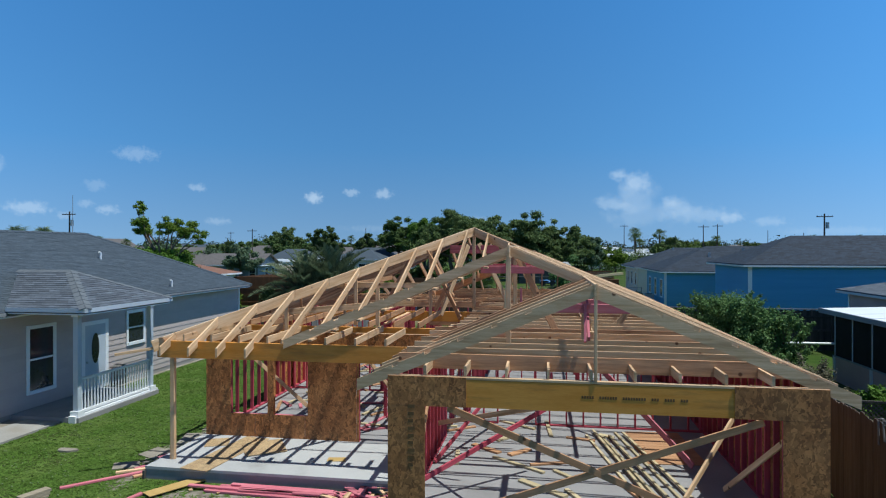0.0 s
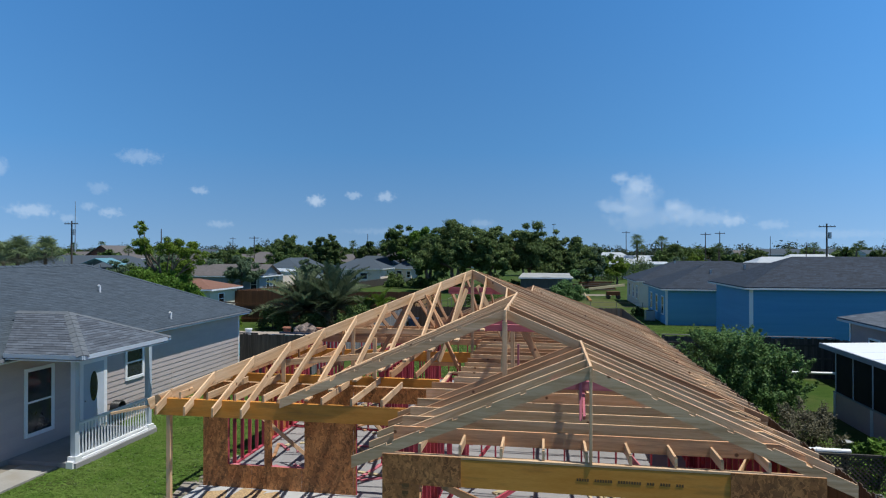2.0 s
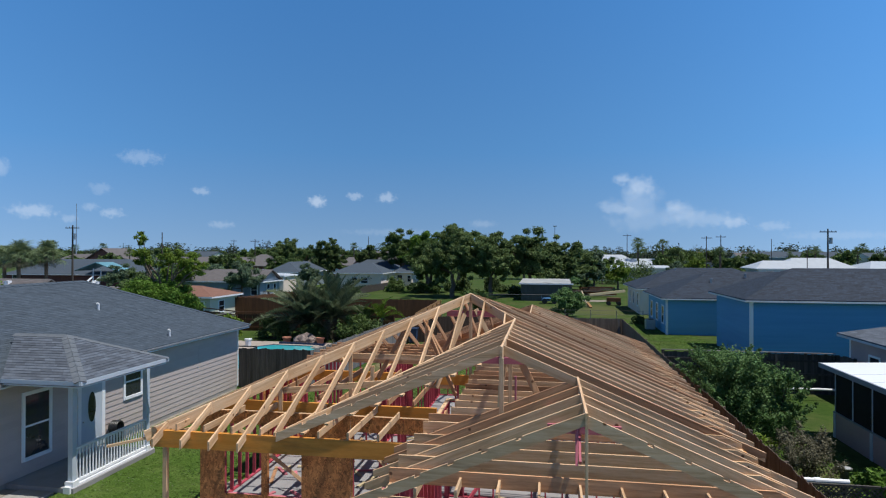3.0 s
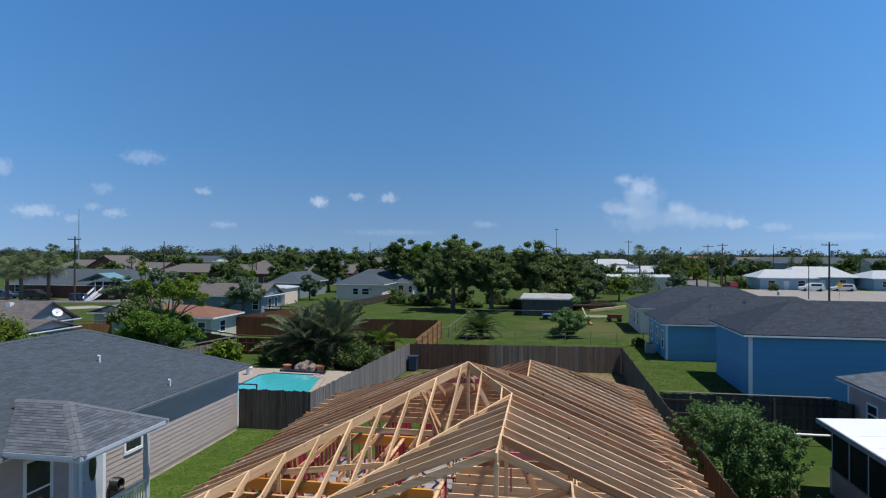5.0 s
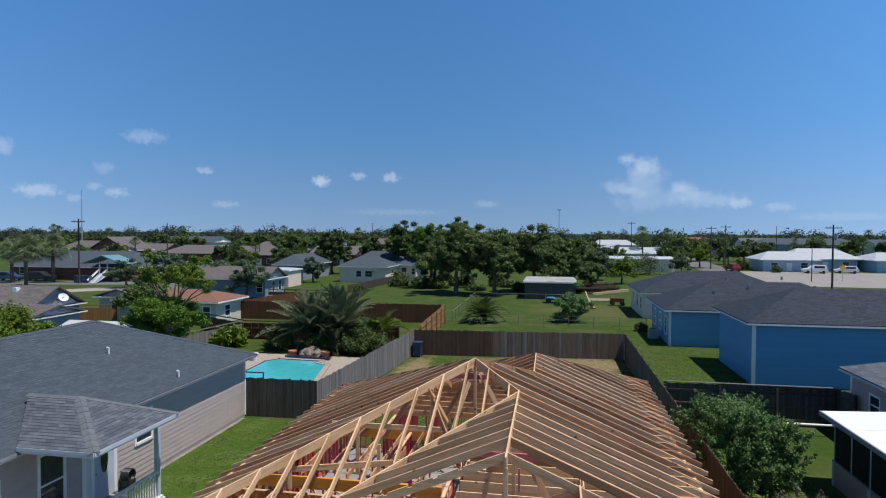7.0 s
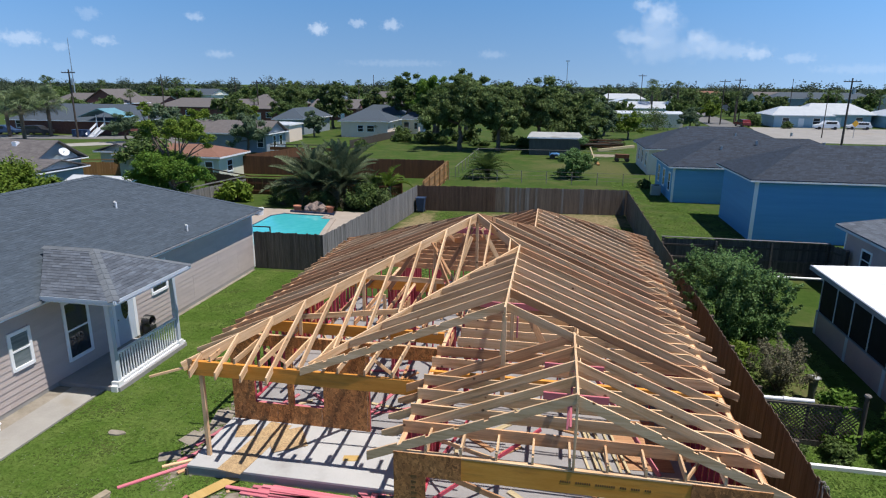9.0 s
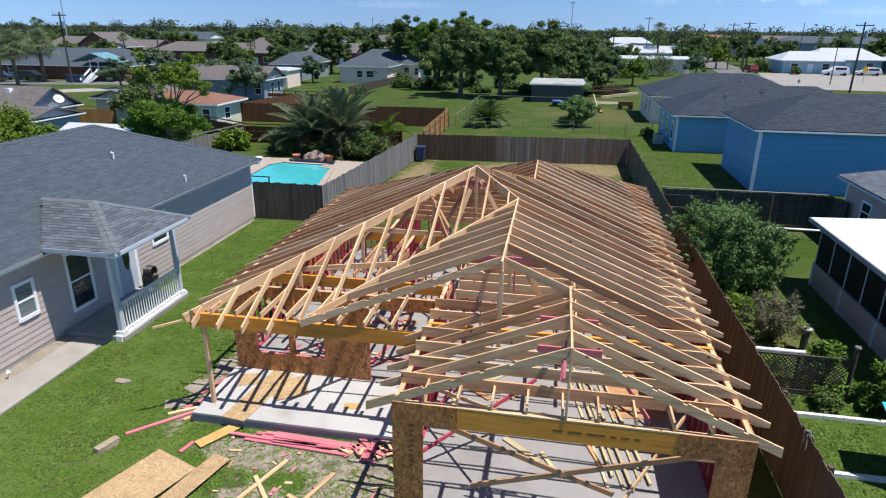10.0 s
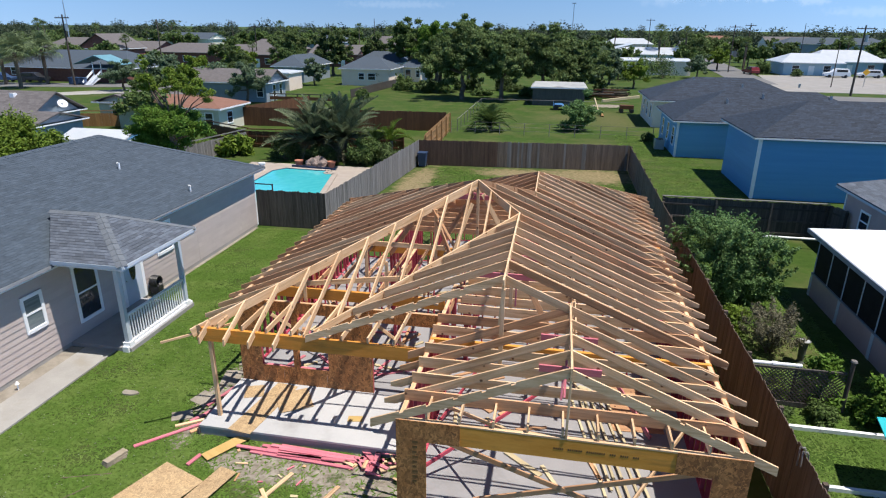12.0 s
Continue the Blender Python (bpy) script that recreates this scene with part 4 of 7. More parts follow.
for k in range(9):
    z = 1.34 + 0.11 * k
    part("stamp_bar", Shape().box(-2.00, -1.92 + 0.012 * (k % 3), YF - 0.017, YF - 0.0145, z, z + 0.05), INK, front)

# porch beam and post
porch = thing("porch_beam", -5, 11.62, 2.35, "orange laminated beam carried by a pine post over the porch", "beam", kind="structure")
part("beam", Shape().box(-7.88, XG - 0.02, 11.56, 11.65, 2.36, ZP), LVL, porch)
board("post", (-7.56, 11.62, ZS), (-7.56, 11.62, 2.36), 0.09, 0.09, PINE, porch, up=(0, 1, 0), hang=False)
board("outrigger", (-8.50, 11.08, 2.50), (-7.1, 12.0, 2.70), 0.04, 0.055, PINE, porch)

# temporary braces
def brace(p, q, mat, h=0.09, label="pine board nailed up as a temporary brace"):
    board("brace", p, q, 0.038, h, mat, None, hang=False)
    ob = bpy.context.scene.collection.objects[-1]
    tagged(ob, label, "brace")


brace((-1.42, 9.16, 2.20), (1.75, 9.5, 0.85), PINE_DULL, 0.105)
brace((3.05, 9.16, 2.18), (-0.9, 9.6, 0.55), PINE_DULL, 0.105)
brace((0.10, 9.5, 2.2), (-2.0, 11.8, 1.2), PINE, 0.09)
brace((-2.15, 10.2, 0.6), (0.2, 12.0, 1.6), REDWOOD, 0.09, "red-stained board nailed up as a brace")
brace((-2.15, 12.2, 0.3), (-0.6, 14.9, 1.9), REDWOOD, 0.09, "red-stained board nailed up as a brace")
brace((-2.0, 9.2, 0.29), (-2.0, 10.6, 1.9), PINE_DULL, 0.09)
brace((3.55, 9.2, 2.1), (3.2, 11.6, 0.3), PINE, 0.09)
brace((1.9, 9.6, 0.5), (3.6, 11.4, 2.2), PINE, 0.09)
brace((1.2, 15.2, 1.9), (2.9, 12.6, 0.35), PINKWOOD, 0.14, "pink treated board leaning as a brace")
brace((-6.9, 13.5, 2.2), (-5.6, 14.9, 0.3), PINE, 0.09)
brace((-5.9, 14.9, 2.2), (-4.6, 14.0, 0.3), PINE, 0.09)
brace((-4.0, 13.6, 2.1), (-3.2, 15.2, 0.3), PINE, 0.09)
brace((-3.1, 13.6, 0.3), (-2.6, 15.2, 2.0), PINE_DULL, 0.09)

# boards and sheets lying on the slab
def lying(name, label, cat, p, q, w, h, mat, group=""):
    board(name, p, q, w, h, mat, None)
    return tagged(bpy.context.scene.collection.objects[-1], label, cat, group)


for k in range(6):
    a = rng.uniform(-0.04, 0.04)
    x, y = 1.0 + 0.17 * k, 14.7 + rng.uniform(-0.2, 0.2)
    lying("loose_board", "long pine board lying on the garage slab", "board", (x, y, ZS + 0.042 + 0.04 * (k % 2)), (x + 0.75 + a, y - 4.2, ZS + 0.042 + 0.04 * (k % 2)), 0.06, 0.038, PALEWOOD, "lumber in the garage")
for k in range(15):
    a = rng.uniform(0, 3.14)
    ln = rng.uniform(0.3, 1.3)
    x, y = rng.uniform(-1.8, 2.8), rng.uniform(10.0, 15.0)
    lying("offcut", "short pine offcut lying on the slab", "board", (x, y, ZS + 0.042), (x + ln * math.cos(a), y + ln * math.sin(a), ZS + 0.042), rng.choice((0.089, 0.14)), 0.038, rng.choice((PALEWOOD, PALEWOOD, PINE, PINE_DULL)), "offcuts on the slab")
for k in range(80):
    a = rng.uniform(0, 3.14)
    ln = rng.uniform(0.3, 1.6)
    x, y = rng.uniform(-7.2, -2.6), rng.uniform(13.8, 22)
    lying("offcut", "short pine offcut lying on the slab", "board", (x, y, ZS + 0.042), (x + ln * math.cos(a), y + ln * math.sin(a), ZS + 0.042), 0.089, 0.038, rng.choice((PALEWOOD, PINE_DULL, PINKWOOD)), "offcuts on the slab")


def panel(label, cx, cy, z, lx, ly, turn, mat, cat="board", t=0.012):
    s = Shape().box(-lx / 2, lx / 2, -ly / 2, ly / 2, 0, t)
    ob = link("plywood_sheet", s.mesh("plywood_sheet", mat), None, pose(cx, cy, z, rng.uniform(-0.6, 0.6), 0, turn))
    return tagged(ob, label, cat)


panel("strand board sheet lying across the porch slab", -6.62, 12.15, ZS + 0.004, 0.62, 2.2, -8, OSB_NEW)
panel("strand board offcut lying on the porch slab", -6.0, 12.55, ZS + 0.02, 0.85, 0.9, 32, OSB_NEW)
panel("strand board offcut lying on the porch slab", -7.2, 12.75, ZS + 0.004, 0.5, 0.55, 20, OSB_NEW)
panel("small yellow plywood offcut on the porch slab", -4.2, 12.1, ZS + 0.004, 0.36, 0.22, 10, PLYWOOD)
panel("strand board sheet lying across lumber on the grass", -7.80, 8.59, 0.09, 1.22, 2.44, -20, OSB_NEW)
panel("narrow strand board strip lying on the grass", -6.69, 9.06, 0.09, 0.45, 1.9, -14, OSB_NEW)
panel("yellow plywood strip lying on the grass", -6.95, 10.75, 0.05, 0.30, 1.1, -32, PLYWOOD)
panel("plywood sheet lying on the garage slab", 2.6, 14.0, ZS + 0.004, 1.22, 2.2, 4, PINE_DULL)
for k in range(9):
    x = -6.9 + rng.uniform(0, 1.3)
    y = 10.72 + 0.085 * (k % 5)
    z = 0.05 + 0.04 * (k // 5)
    lying("pink_board", "pink treated board stacked beside the porch slab", "board", (x, y, z), (x + rng.uniform(1.6, 2.6), y - rng.uniform(-0.08, 0.14), z), 0.089, 0.038, PINKWOOD, "pink lumber by the slab")
for k in range(26):
    a = rng.uniform(-0.5, 2.4)
    ln = rng.uniform(0.18, 0.6)
    x, y = rng.gauss(-3.15, 0.35), rng.gauss(10.65, 0.28)
    lying("scrap", "lumber scrap thrown on the soil", "board", (x, y, 0.05 + 0.04 * (k % 3)), (x + ln * math.cos(a), y + ln * math.sin(a), 0.05 + 0.04 * (k % 3)), rng.choice((0.06, 0.089, 0.14)), 0.03, rng.choice((PINKWOOD, PINE, PINE, PINKWOOD)), "scraps on the soil")
for p, q, mat in [((-9.1, 10.35), (-7.9, 11.6), PINKWOOD), ((-8.6, 11.25), (-7.9, 11.75), PINE), ((-8.35, 11.5), (-7.85, 12.4), PINKWOOD), ((-5.6, 8.7), (-5.05, 10.2), PINE), ((-5.5, 9.6), (-4.8, 8.8), PINE), ((-4.3, 8.9), (-3.9, 10.0), PINE), ((-7.5, 10.0), (-7.4, 10.4), PINKWOOD), ((-8.3, 12.2), (-8.0, 13.2), PINKWOOD), ((-4.6, 9.2), (-4.1, 9.0), PINE), ((-8.1, 11.1), (-7.8, 11.5), PINE_DULL)]:
    lying("loose_board", "board lying loose on the ground", "board", (*p, 0.055), (*q, 0.05), 0.089, 0.038, mat, "boards on the grass")
for p, q in [((-10.0, 9.1), (-9.0, 9.45)), ((-8.4, 9.6), (-8.0, 9.35)), ((-9.6, 8.4), (-9.2, 9.0))]:
    lying("stick", "thin dark stick lying on the lawn", "stick", (*p, 0.02), (*q, 0.02), 0.02, 0.02, BARK, "sticks on the lawn")
for i in range(3):
    tagged(part("wood_block", Shape().beam((-9.32 + 0.02 * i, 9.62, 0.02 + 0.05 * i), (-9.12, 10.05 + 0.03 * i, 0.02 + 0.05 * i), 0.22 - 0.02 * i, 0.045), GREYWOOD), "short weathered lumber block stacked on the lawn", "block", "block stack")

for k, (x, y, lx, ly, t_) in enumerate(((-8.35, 13.6, 0.5, 0.7, 12), (-8.55, 12.5, 0.55, 0.5, -20), (-8.3, 14.6, 0.45, 0.6, 5), (-8.7, 11.7, 0.5, 0.35, 30), (-8.25, 15.6, 0.4, 0.7, -8))):
    ob = link("concrete_chunk", Shape().box(-lx / 2, lx / 2, -ly / 2, ly / 2, -0.03, 0.035).mesh("concrete_chunk", SANDDIRT), None, pose(x, y, 0.0, 3, 2, t_))
    tagged(ob, "flat grey concrete chunk half sunk in the grass", "concrete", "concrete chunks")
for k in range(24):
    a, ln = rng.uniform(0, 3.14), rng.uniform(0.05, 0.28)
    x, y = rng.uniform(-6.6, -2.9), rng.uniform(8.6, 10.9)
    lying("wood_chip", "small pale wood chip on the soil", "wood chip", (x, y, 0.035), (x + ln * math.cos(a), y + ln * math.sin(a), 0.035), rng.choice((0.04, 0.07)), 0.02, rng.choice((PINE, PALEWOOD, PINE_DULL, PINKWOOD, PALEWOOD)), "chips on the soil")

# ---- fences ----
PICKETS = {}


def fence(label, p, q, mat, h=1.83, w=0.14, rails=(0.35, 0.95, 1.55), back=1, group="", posts=True, mix=None, gap=0.006):
    """A board fence from p to q: posts and rails behind, each board its own piece."""
    a = Vector((q[0] - p[0], q[1] - p[1], 0))
    ln = a.length
    a.normalize()
    nrm = Vector((-a.y, a.x, 0)) * back
    f = thing("fence", p[0], p[1], 0, label, "fence", group)
    ang = math.atan2(a.y, a.x)
    at = lambda s, o, z: (p[0] + a.x * s + nrm.x * o, p[1] + a.y * s + nrm.y * o, z)
    if posts:
        k = max(1, round(ln / 2.44))
        for i in range(k + 1):
            s = min(max(ln * i / k, 0.05), ln - 0.05)
            board("post", at(s, 0.10, 0), at(s, 0.10, h - 0.06), 0.09, 0.09, mat, f, up=(0, 1, 0), hang=False)
        for z in rails:
            board("rail", at(0, 0.035, z), at(ln, 0.035, z), 0.04, 0.09, mat, f)
    n = int(ln / (w + gap))
    for i in range(n):
        s = (i + 0.5) * ln / n
        m = mix(s) if mix else mat
        v = rng.randrange(5)
        key = (v, w, h, m.name)
        if key not in PICKETS:
            hh, c = h + (v - 2) * 0.012, 0.025
            poly = [(-w / 2, 0.03), (w / 2, 0.03), (w / 2, hh - c), (w / 2 - c, hh), (-w / 2 + c, hh), (-w / 2, hh - c)]
            sh = Shape()
            sh.v = [(x, -0.008, z) for x, z in poly] + [(x, 0.008, z) for x, z in poly]
            sh.f = [tuple(range(6)), tuple(range(11, 5, -1))] + [(i, 6 + i, 6 + (i + 1) % 6, (i + 1) % 6) for i in range(6)]
            PICKETS[key] = sh.mesh("picket", m)
        x, y, _ = at(s, rng.uniform(-0.004, 0.004), 0)
        link("picket", PICKETS[key], f, pose(x, y, rng.uniform(-0.02, 0.0), 0, rng.uniform(-0.5, 0.5) * (gap > 0.003), math.degrees(ang)))
    return f


fence("brown weathered board fence beside the new house", (5.32, 5.0), (5.36, 43.9), FENCE_BROWN, back=-1, gap=0.002, group="boundary fences")
fence("brown and grey weathered board fence behind the new house", (-9.42, 42.75), (5.36, 43.95), FENCE_BROWN, back=1, gap=0.0, group="boundary fences", mix=lambda s: FENCE_UMBER if s < 5.6 else FENCE_GREY if rng.random() < (0.3 if s < 7.5 else 0.12) else FENCE_TAUPE)
fence("silver-grey weathered board fence along the pool yard", (-10.55, 27.0), (-9.42, 42.75), FENCE_GREY, back=1, group="boundary fences")
fence("nearly black weathered gate fence before the pool", (-14.1, 26.95), (-10.55, 27.0), FENCE_DARK, h=1.87, back=1, gap=0.0, group="boundary fences")
fence("black-stained board fence across the neighbouring yard", (5.5, 30.0), (12.95, 30.14), FENCE_DARK, back=-1, gap=0.0, group="boundary fences")
cap = Shape().box(5.5, 12.95, 29.96, 30.12, 1.86, 1.885)
tagged(part("fence_cap", cap, FENCE_GREY), "thin pale cap board on the black fence", "board", kind="structure")


# ---- shingled roofs ----
def shingles(s, a, b, c, d, course=0.15, tab=0.33, lift=0.012, seed=1):
    """Overlapping tabs over the plane with eave a-b and top d-c."""
    a, b, c, d = (Vector(v) for v in (a, b, c, d))
    r = random.Random(seed)
    nrm = (b - a).cross(d - a).normalized()
    if nrm.z < 0:
        nrm = -nrm
    slope = max((d - a).length, (c - b).length)
    k = max(1, int(slope / course))
    for i in range(k):
        u0, u1 = i / k, min(1.0, (i + 1.12) / k)
        p0, p1, q0, q1 = a.lerp(d, u0), b.lerp(c, u0), a.lerp(d, u1), b.lerp(c, u1)
        w = (p1 - p0).length
        if w < 0.05:
            continue
        x = -r.uniform(0, tab)
        while x < w:
            e = x + tab * r.uniform(0.9, 1.1)
            f0, f1 = max(0, x + 0.004) / w, min(w, e - 0.004) / w
            if f1 > f0:
                l = lift * r.uniform(0.7, 1.3)
                v0, v1 = p0.lerp(p1, f0) + nrm * l, p0.lerp(p1, f1) + nrm * l
                v2, v3 = q0.lerp(q1, f1) + nrm * 0.002, q0.lerp(q1, f0) + nrm * 0.002
                n = len(s.v)
                s.v += [tuple(v) for v in (v0, v1, v2, v3, v0 - nrm * l, v1 - nrm * l)]
                s.f += [(n, n + 1, n + 2, n + 3), (n + 4, n + 5, n + 1, n)]
            x = e
    return s


def ridge_caps(faces, mat, parent, w=0.15, step=0.28):
    """Folded cap shingles along every ridge and hip where two roof faces meet."""
    edges = {}
    for f in faces:
        f = [Vector(v) for v in f]
        nrm = (f[1] - f[0]).cross(f[2] - f[0]).normalized()
        nrm = -nrm if nrm.z < 0 else nrm
        for i in range(len(f)):
            p, q = f[i], f[(i + 1) % len(f)]
            key = frozenset((tuple(round(c, 3) for c in p), tuple(round(c, 3) for c in q)))
            edges.setdefault(key, []).append(nrm)
    for key, nn in edges.items():
        if len(nn) != 2:
            continue
        p, q = sorted((Vector(v) for v in key), key=lambda v: (v.z, v.y))
        run = q - p
        k = max(1, int(run.length / step))
        for i in range(k):
            a, b = p.lerp(q, i / k), p.lerp(q, min(1.0, (i + 1.1) / k))
            s = Shape()
            for nrm in nn:
                d = run.cross(nrm).normalized() * w
                d = -d if d.z > 0 else d
                hi, lo = nrm * 0.017 + Vector((0, 0, 0.004)), nrm * 0.011
                n = len(s.v)
                s.v += [tuple(v) for v in (a + hi, a + d + hi, b + d + lo, b + lo, a + d, b + d, a)]
                s.f += [(n, n + 1, n + 2, n + 3), (n + 1, n + 4, n + 5, n + 2), (n, n + 6, n + 4, n + 1)]
            part("ridge_cap", s, mat, parent)


def hip_roof(name, x0, x1, y0, y1, ze, zr_, inset, axis, mat, parent, fascia=None, course=0.0, tab=0.33, label="", insets=None, caps=True, fw=0.17):
    """A hipped roof over the eave rectangle. inset: how far the ridge ends lie from the end eaves (0: gables)."""
    i0, i1 = insets or (inset, inset)
    if axis == "x":
        ym = (y0 + y1) / 2
        r0, r1 = (x0 + i0, ym, zr_), (x1 - i1, ym, zr_)
        quads = [((x0, y0, ze), (x1, y0, ze), r1, r0), ((x1, y1, ze), (x0, y1, ze), r0, r1)]
        tris = [((x0, y1, ze), (x0, y0, ze), r0), ((x1, y0, ze), (x1, y1, ze), r1)]
    else:
        xm = (x0 + x1) / 2
        r0, r1 = (xm, y0 + i0, zr_), (xm, y1 - i1, zr_)
        quads = [((x1, y0, ze), (x1, y1, ze), r1, r0), ((x0, y1, ze), (x0, y0, ze), r0, r1)]
        tris = [((x0, y0, ze), (x1, y0, ze), r0), ((x1, y1, ze), (x0, y1, ze), r1)]
    s = Shape()
    for q in quads:
        s.slab(q, 0.1)
    for t in tris:
        if i0 > 0:
            s.slab(t, 0.1)
    ro = part(name, s, mat, parent, label)
    if course:
        sh = Shape()
        for k, q in enumerate(quads):
            shingles(sh, *q, course, tab, 0.005, seed=k)
        for k, t in enumerate(tris if i0 > 0 else ()):
            shingles(sh, t[0], t[1], t[2], t[2], course, tab, 0.005, seed=9 + k)
        part("shingles", sh, mat, ro, kind="stuff")
        if caps:
            ridge_caps(quads + (tris if i0 > 0 else []), mat, ro)
    if fascia:
        f = Shape()
        for p_, q_ in (((x0, y0), (x1, y0)), ((x1, y0), (x1, y1)), ((x1, y1), (x0, y1)), ((x0, y1), (x0, y0))):
            f.beam((*p_, ze - 0.1), (*q_, ze - 0.1), 0.05, fw)
        part("fascia", f, fascia, ro)
        part("soffit", Shape().box(x0 + 0.03, x1 - 0.03, y0 + 0.03, y1 - 0.03, ze - 0.16, ze - 0.12), fascia, ro)
    return ro


def window(parent, face, u, z0, z1, w, at, trim=None, mullion=True, frame_w=0.10, glass=None):
    """A sash window. face: '-y', '+x' or '-x'; u: its middle along the wall; at: the wall's plane."""
    trim = trim or WHITE
    sgn = -1 if face[0] == "-" else 1
    def bx(s, u0, u1, d0, d1, a, b):
        d0, d1 = sorted((at + sgn * d0, at + sgn * d1))
        return s.box(u0, u1, d0, d1, a, b) if face[1] == "y" else s.box(d0, d1, u0, u1, a, b)
    s = Shape()
    f = frame_w
    bx(s, u - w / 2 - f, u - w / 2, 0.0, 0.035, z0 - f, z1 + f)
    bx(s, u + w / 2, u + w / 2 + f, 0.0, 0.035, z0 - f, z1 + f)
    bx(s, u - w / 2, u + w / 2, 0.0, 0.035, z1, z1 + f)
    bx(s, u - w / 2 - 0.03, u + w / 2 + 0.03, 0.0, 0.055, z0 - f, z0)
    if mullion:
        bx(s, u - w / 2, u + w / 2, 0.004, 0.03, (z0 + z1) / 2 - 0.025, (z0 + z1) / 2 + 0.025)
    wdw = part("window", s, trim, parent)
    part("pane", bx(Shape(), u - w / 2, u + w / 2, 0.002, 0.010, z0, z1), glass or DARKGLASS, wdw)
    return wdw


# ---- grey neighbour with the porch ----
nb = thing("neighbour_house", -17.9, 16, 0, "low grey-sided house with a blue-grey shingle roof and porch", "house")
WX = -14.12
part("wall", Shape().box(-21.6, WX, 3.0, 26.85, 0.0, 2.84), SIDING, nb)
holes = [(13.28, 0.56, 1.22, 2.14), (15.36, 0.84, 0.64, 2.36), (19.45, 0.80, 1.38, 2.38), (17.45, 0.92, 0.12, 2.2), (7.5, 0.9, 0.9, 2.2)]
i = 0
z = 0.16
while z < 2.8:
    spans = [(3.0, 26.85)]
    for yc, w, z0, z1 in holes:
        if z + 0.18 > z0 - 0.08 and z < z1 + 0.08:
            spans = [t for a, b in spans for t in ((a, min(b, yc - w / 2 - 0.06)), (max(a, yc + w / 2 + 0.06), b)) if t[1] - t[0] > 0.05]
    for a, b in spans:
        while a < b - 0.01:
            e = min(b, a + 3.66 - (1.3 if (i % 3) == 0 and a < 3.1 else 0))
            s = Shape()
            n = len(s.v)
            s.v = [(WX + 0.026, a, z), (WX + 0.026, e - 0.003, z), (WX + 0.008, e - 0.003, z + 0.195), (WX + 0.008, a, z + 0.195), (WX, a, z), (WX, e - 0.003, z), (WX, e - 0.003, z + 0.195), (WX, a, z + 0.195)]
            s.f = [(0, 1, 2, 3), (4, 5, 1, 0), (3, 2, 6, 7), (4, 0, 3, 7), (1, 5, 6, 2)]
            part("siding_board", s, SIDING, nb)
            a = e
    z += 0.178
    i += 1
part("foundation", Shape().box(-21.5, WX + 0.01, 2.9, 26.8, -0.05, 0.155), PALECONC, nb)
for yc, w, z0, z1 in holes[:3] + holes[4:]:
    window(nb, "+x", yc, z0, z1, w, WX + 0.02, glass=PALEGLASS if yc == 13.28 else None)
door = part("door", Shape().box(WX + 0.01, WX + 0.06, 17.0, 17.9, 0.14, 2.2), BLUEGREY, nb, "pale blue front door with an oval glass")
ov = Shape()
n = 20
ov.v = [(WX + 0.068, 17.45 + 0.17 * math.cos(6.2832 * k / n), 1.45 + 0.48 * math.sin(6.2832 * k / n)) for k in range(n)]
ov.f = [tuple(range(n))]
part("oval_glass", ov, DARKGLASS, door)
part("knob", Shape().tube((WX + 0.06, 17.08, 1.05), (WX + 0.11, 17.08, 1.05), 0.03), STEEL, door)
tr = Shape().box(WX + 0.02, WX + 0.07, 16.86, 17.0, 0.14, 2.32).box(WX + 0.02, WX + 0.07, 17.9, 18.04, 0.14, 2.32).box(WX + 0.02, WX + 0.07, 17.0, 17.9, 2.2, 2.32)
part("door_trim", tr, WHITE, door)
part("corner_trim", Shape().box(WX - 0.08, WX + 0.04, 26.8, 26.88, 0.1, 2.84), WHITE, nb)
EX, EZ = -13.68, 2.95
main = Shape()
P0, P1, P2, P3 = (EX, 2.4, EZ), (EX, 27.25, EZ), (-17.9, 21.64, 5.23), (-17.9, 2.4, 5.23)
B0, B1 = (-22.1, 27.25, EZ), (-22.1, 2.4, EZ)
main.slab((P0, P1, P2, P3), 0.08).slab((P1, B0, P2), 0.08).slab((B0, B1, P3, P2), 0.08)
mr = part("roof", main, SHINGLE, nb, "blue-grey asphalt shingle roof")
sh = Shape()
shingles(sh, P0, P1, P2, P3, 0.145, 0.32, 0.007, seed=2)
part("shingles", sh, SHINGLE, mr, kind="stuff")
ridge_caps([(P0, P1, P2, P3), (P1, B0, P2), (B0, B1, P3, P2)], SHINGLE, mr)
fa = Shape().beam((EX, 2.4, EZ - 0.05), (EX, 13.8, EZ - 0.05), 0.04, 0.09).beam((EX, 17.4, EZ - 0.05), (EX, 27.25, EZ - 0.05), 0.04, 0.055).beam((EX, 27.25, EZ - 0.06), (-22.1, 27.25, EZ - 0.06), 0.05, 0.09)
part("fascia", fa, GUTTER, mr)
part("soffit", Shape().box(-21.9, EX - 0.02, 2.5, 27.2, EZ - 0.15, EZ - 0.11), WHITE, mr)
for x, y, zz in ((-16.06, 20.2, 4.20), (-14.05, 21.5, 3.12)):
    vp = part("vent_pipe", Shape().tube((x, y, zz), (x, y, zz + 0.27), 0.035, n=10).tube((x, y, zz + 0.22), (x, y - 0.07, zz + 0.29), 0.035, n=8), WHITE, mr, "white plumbing vent pipe")
    part("flashing", Shape().slab([(x - 0.14, y - 0.12, zz + 0.10), (x + 0.14, y - 0.12, zz - 0.05), (x + 0.14, y + 0.12, zz - 0.05), (x - 0.14, y + 0.12, zz + 0.10)], 0.02), STEEL, vp)
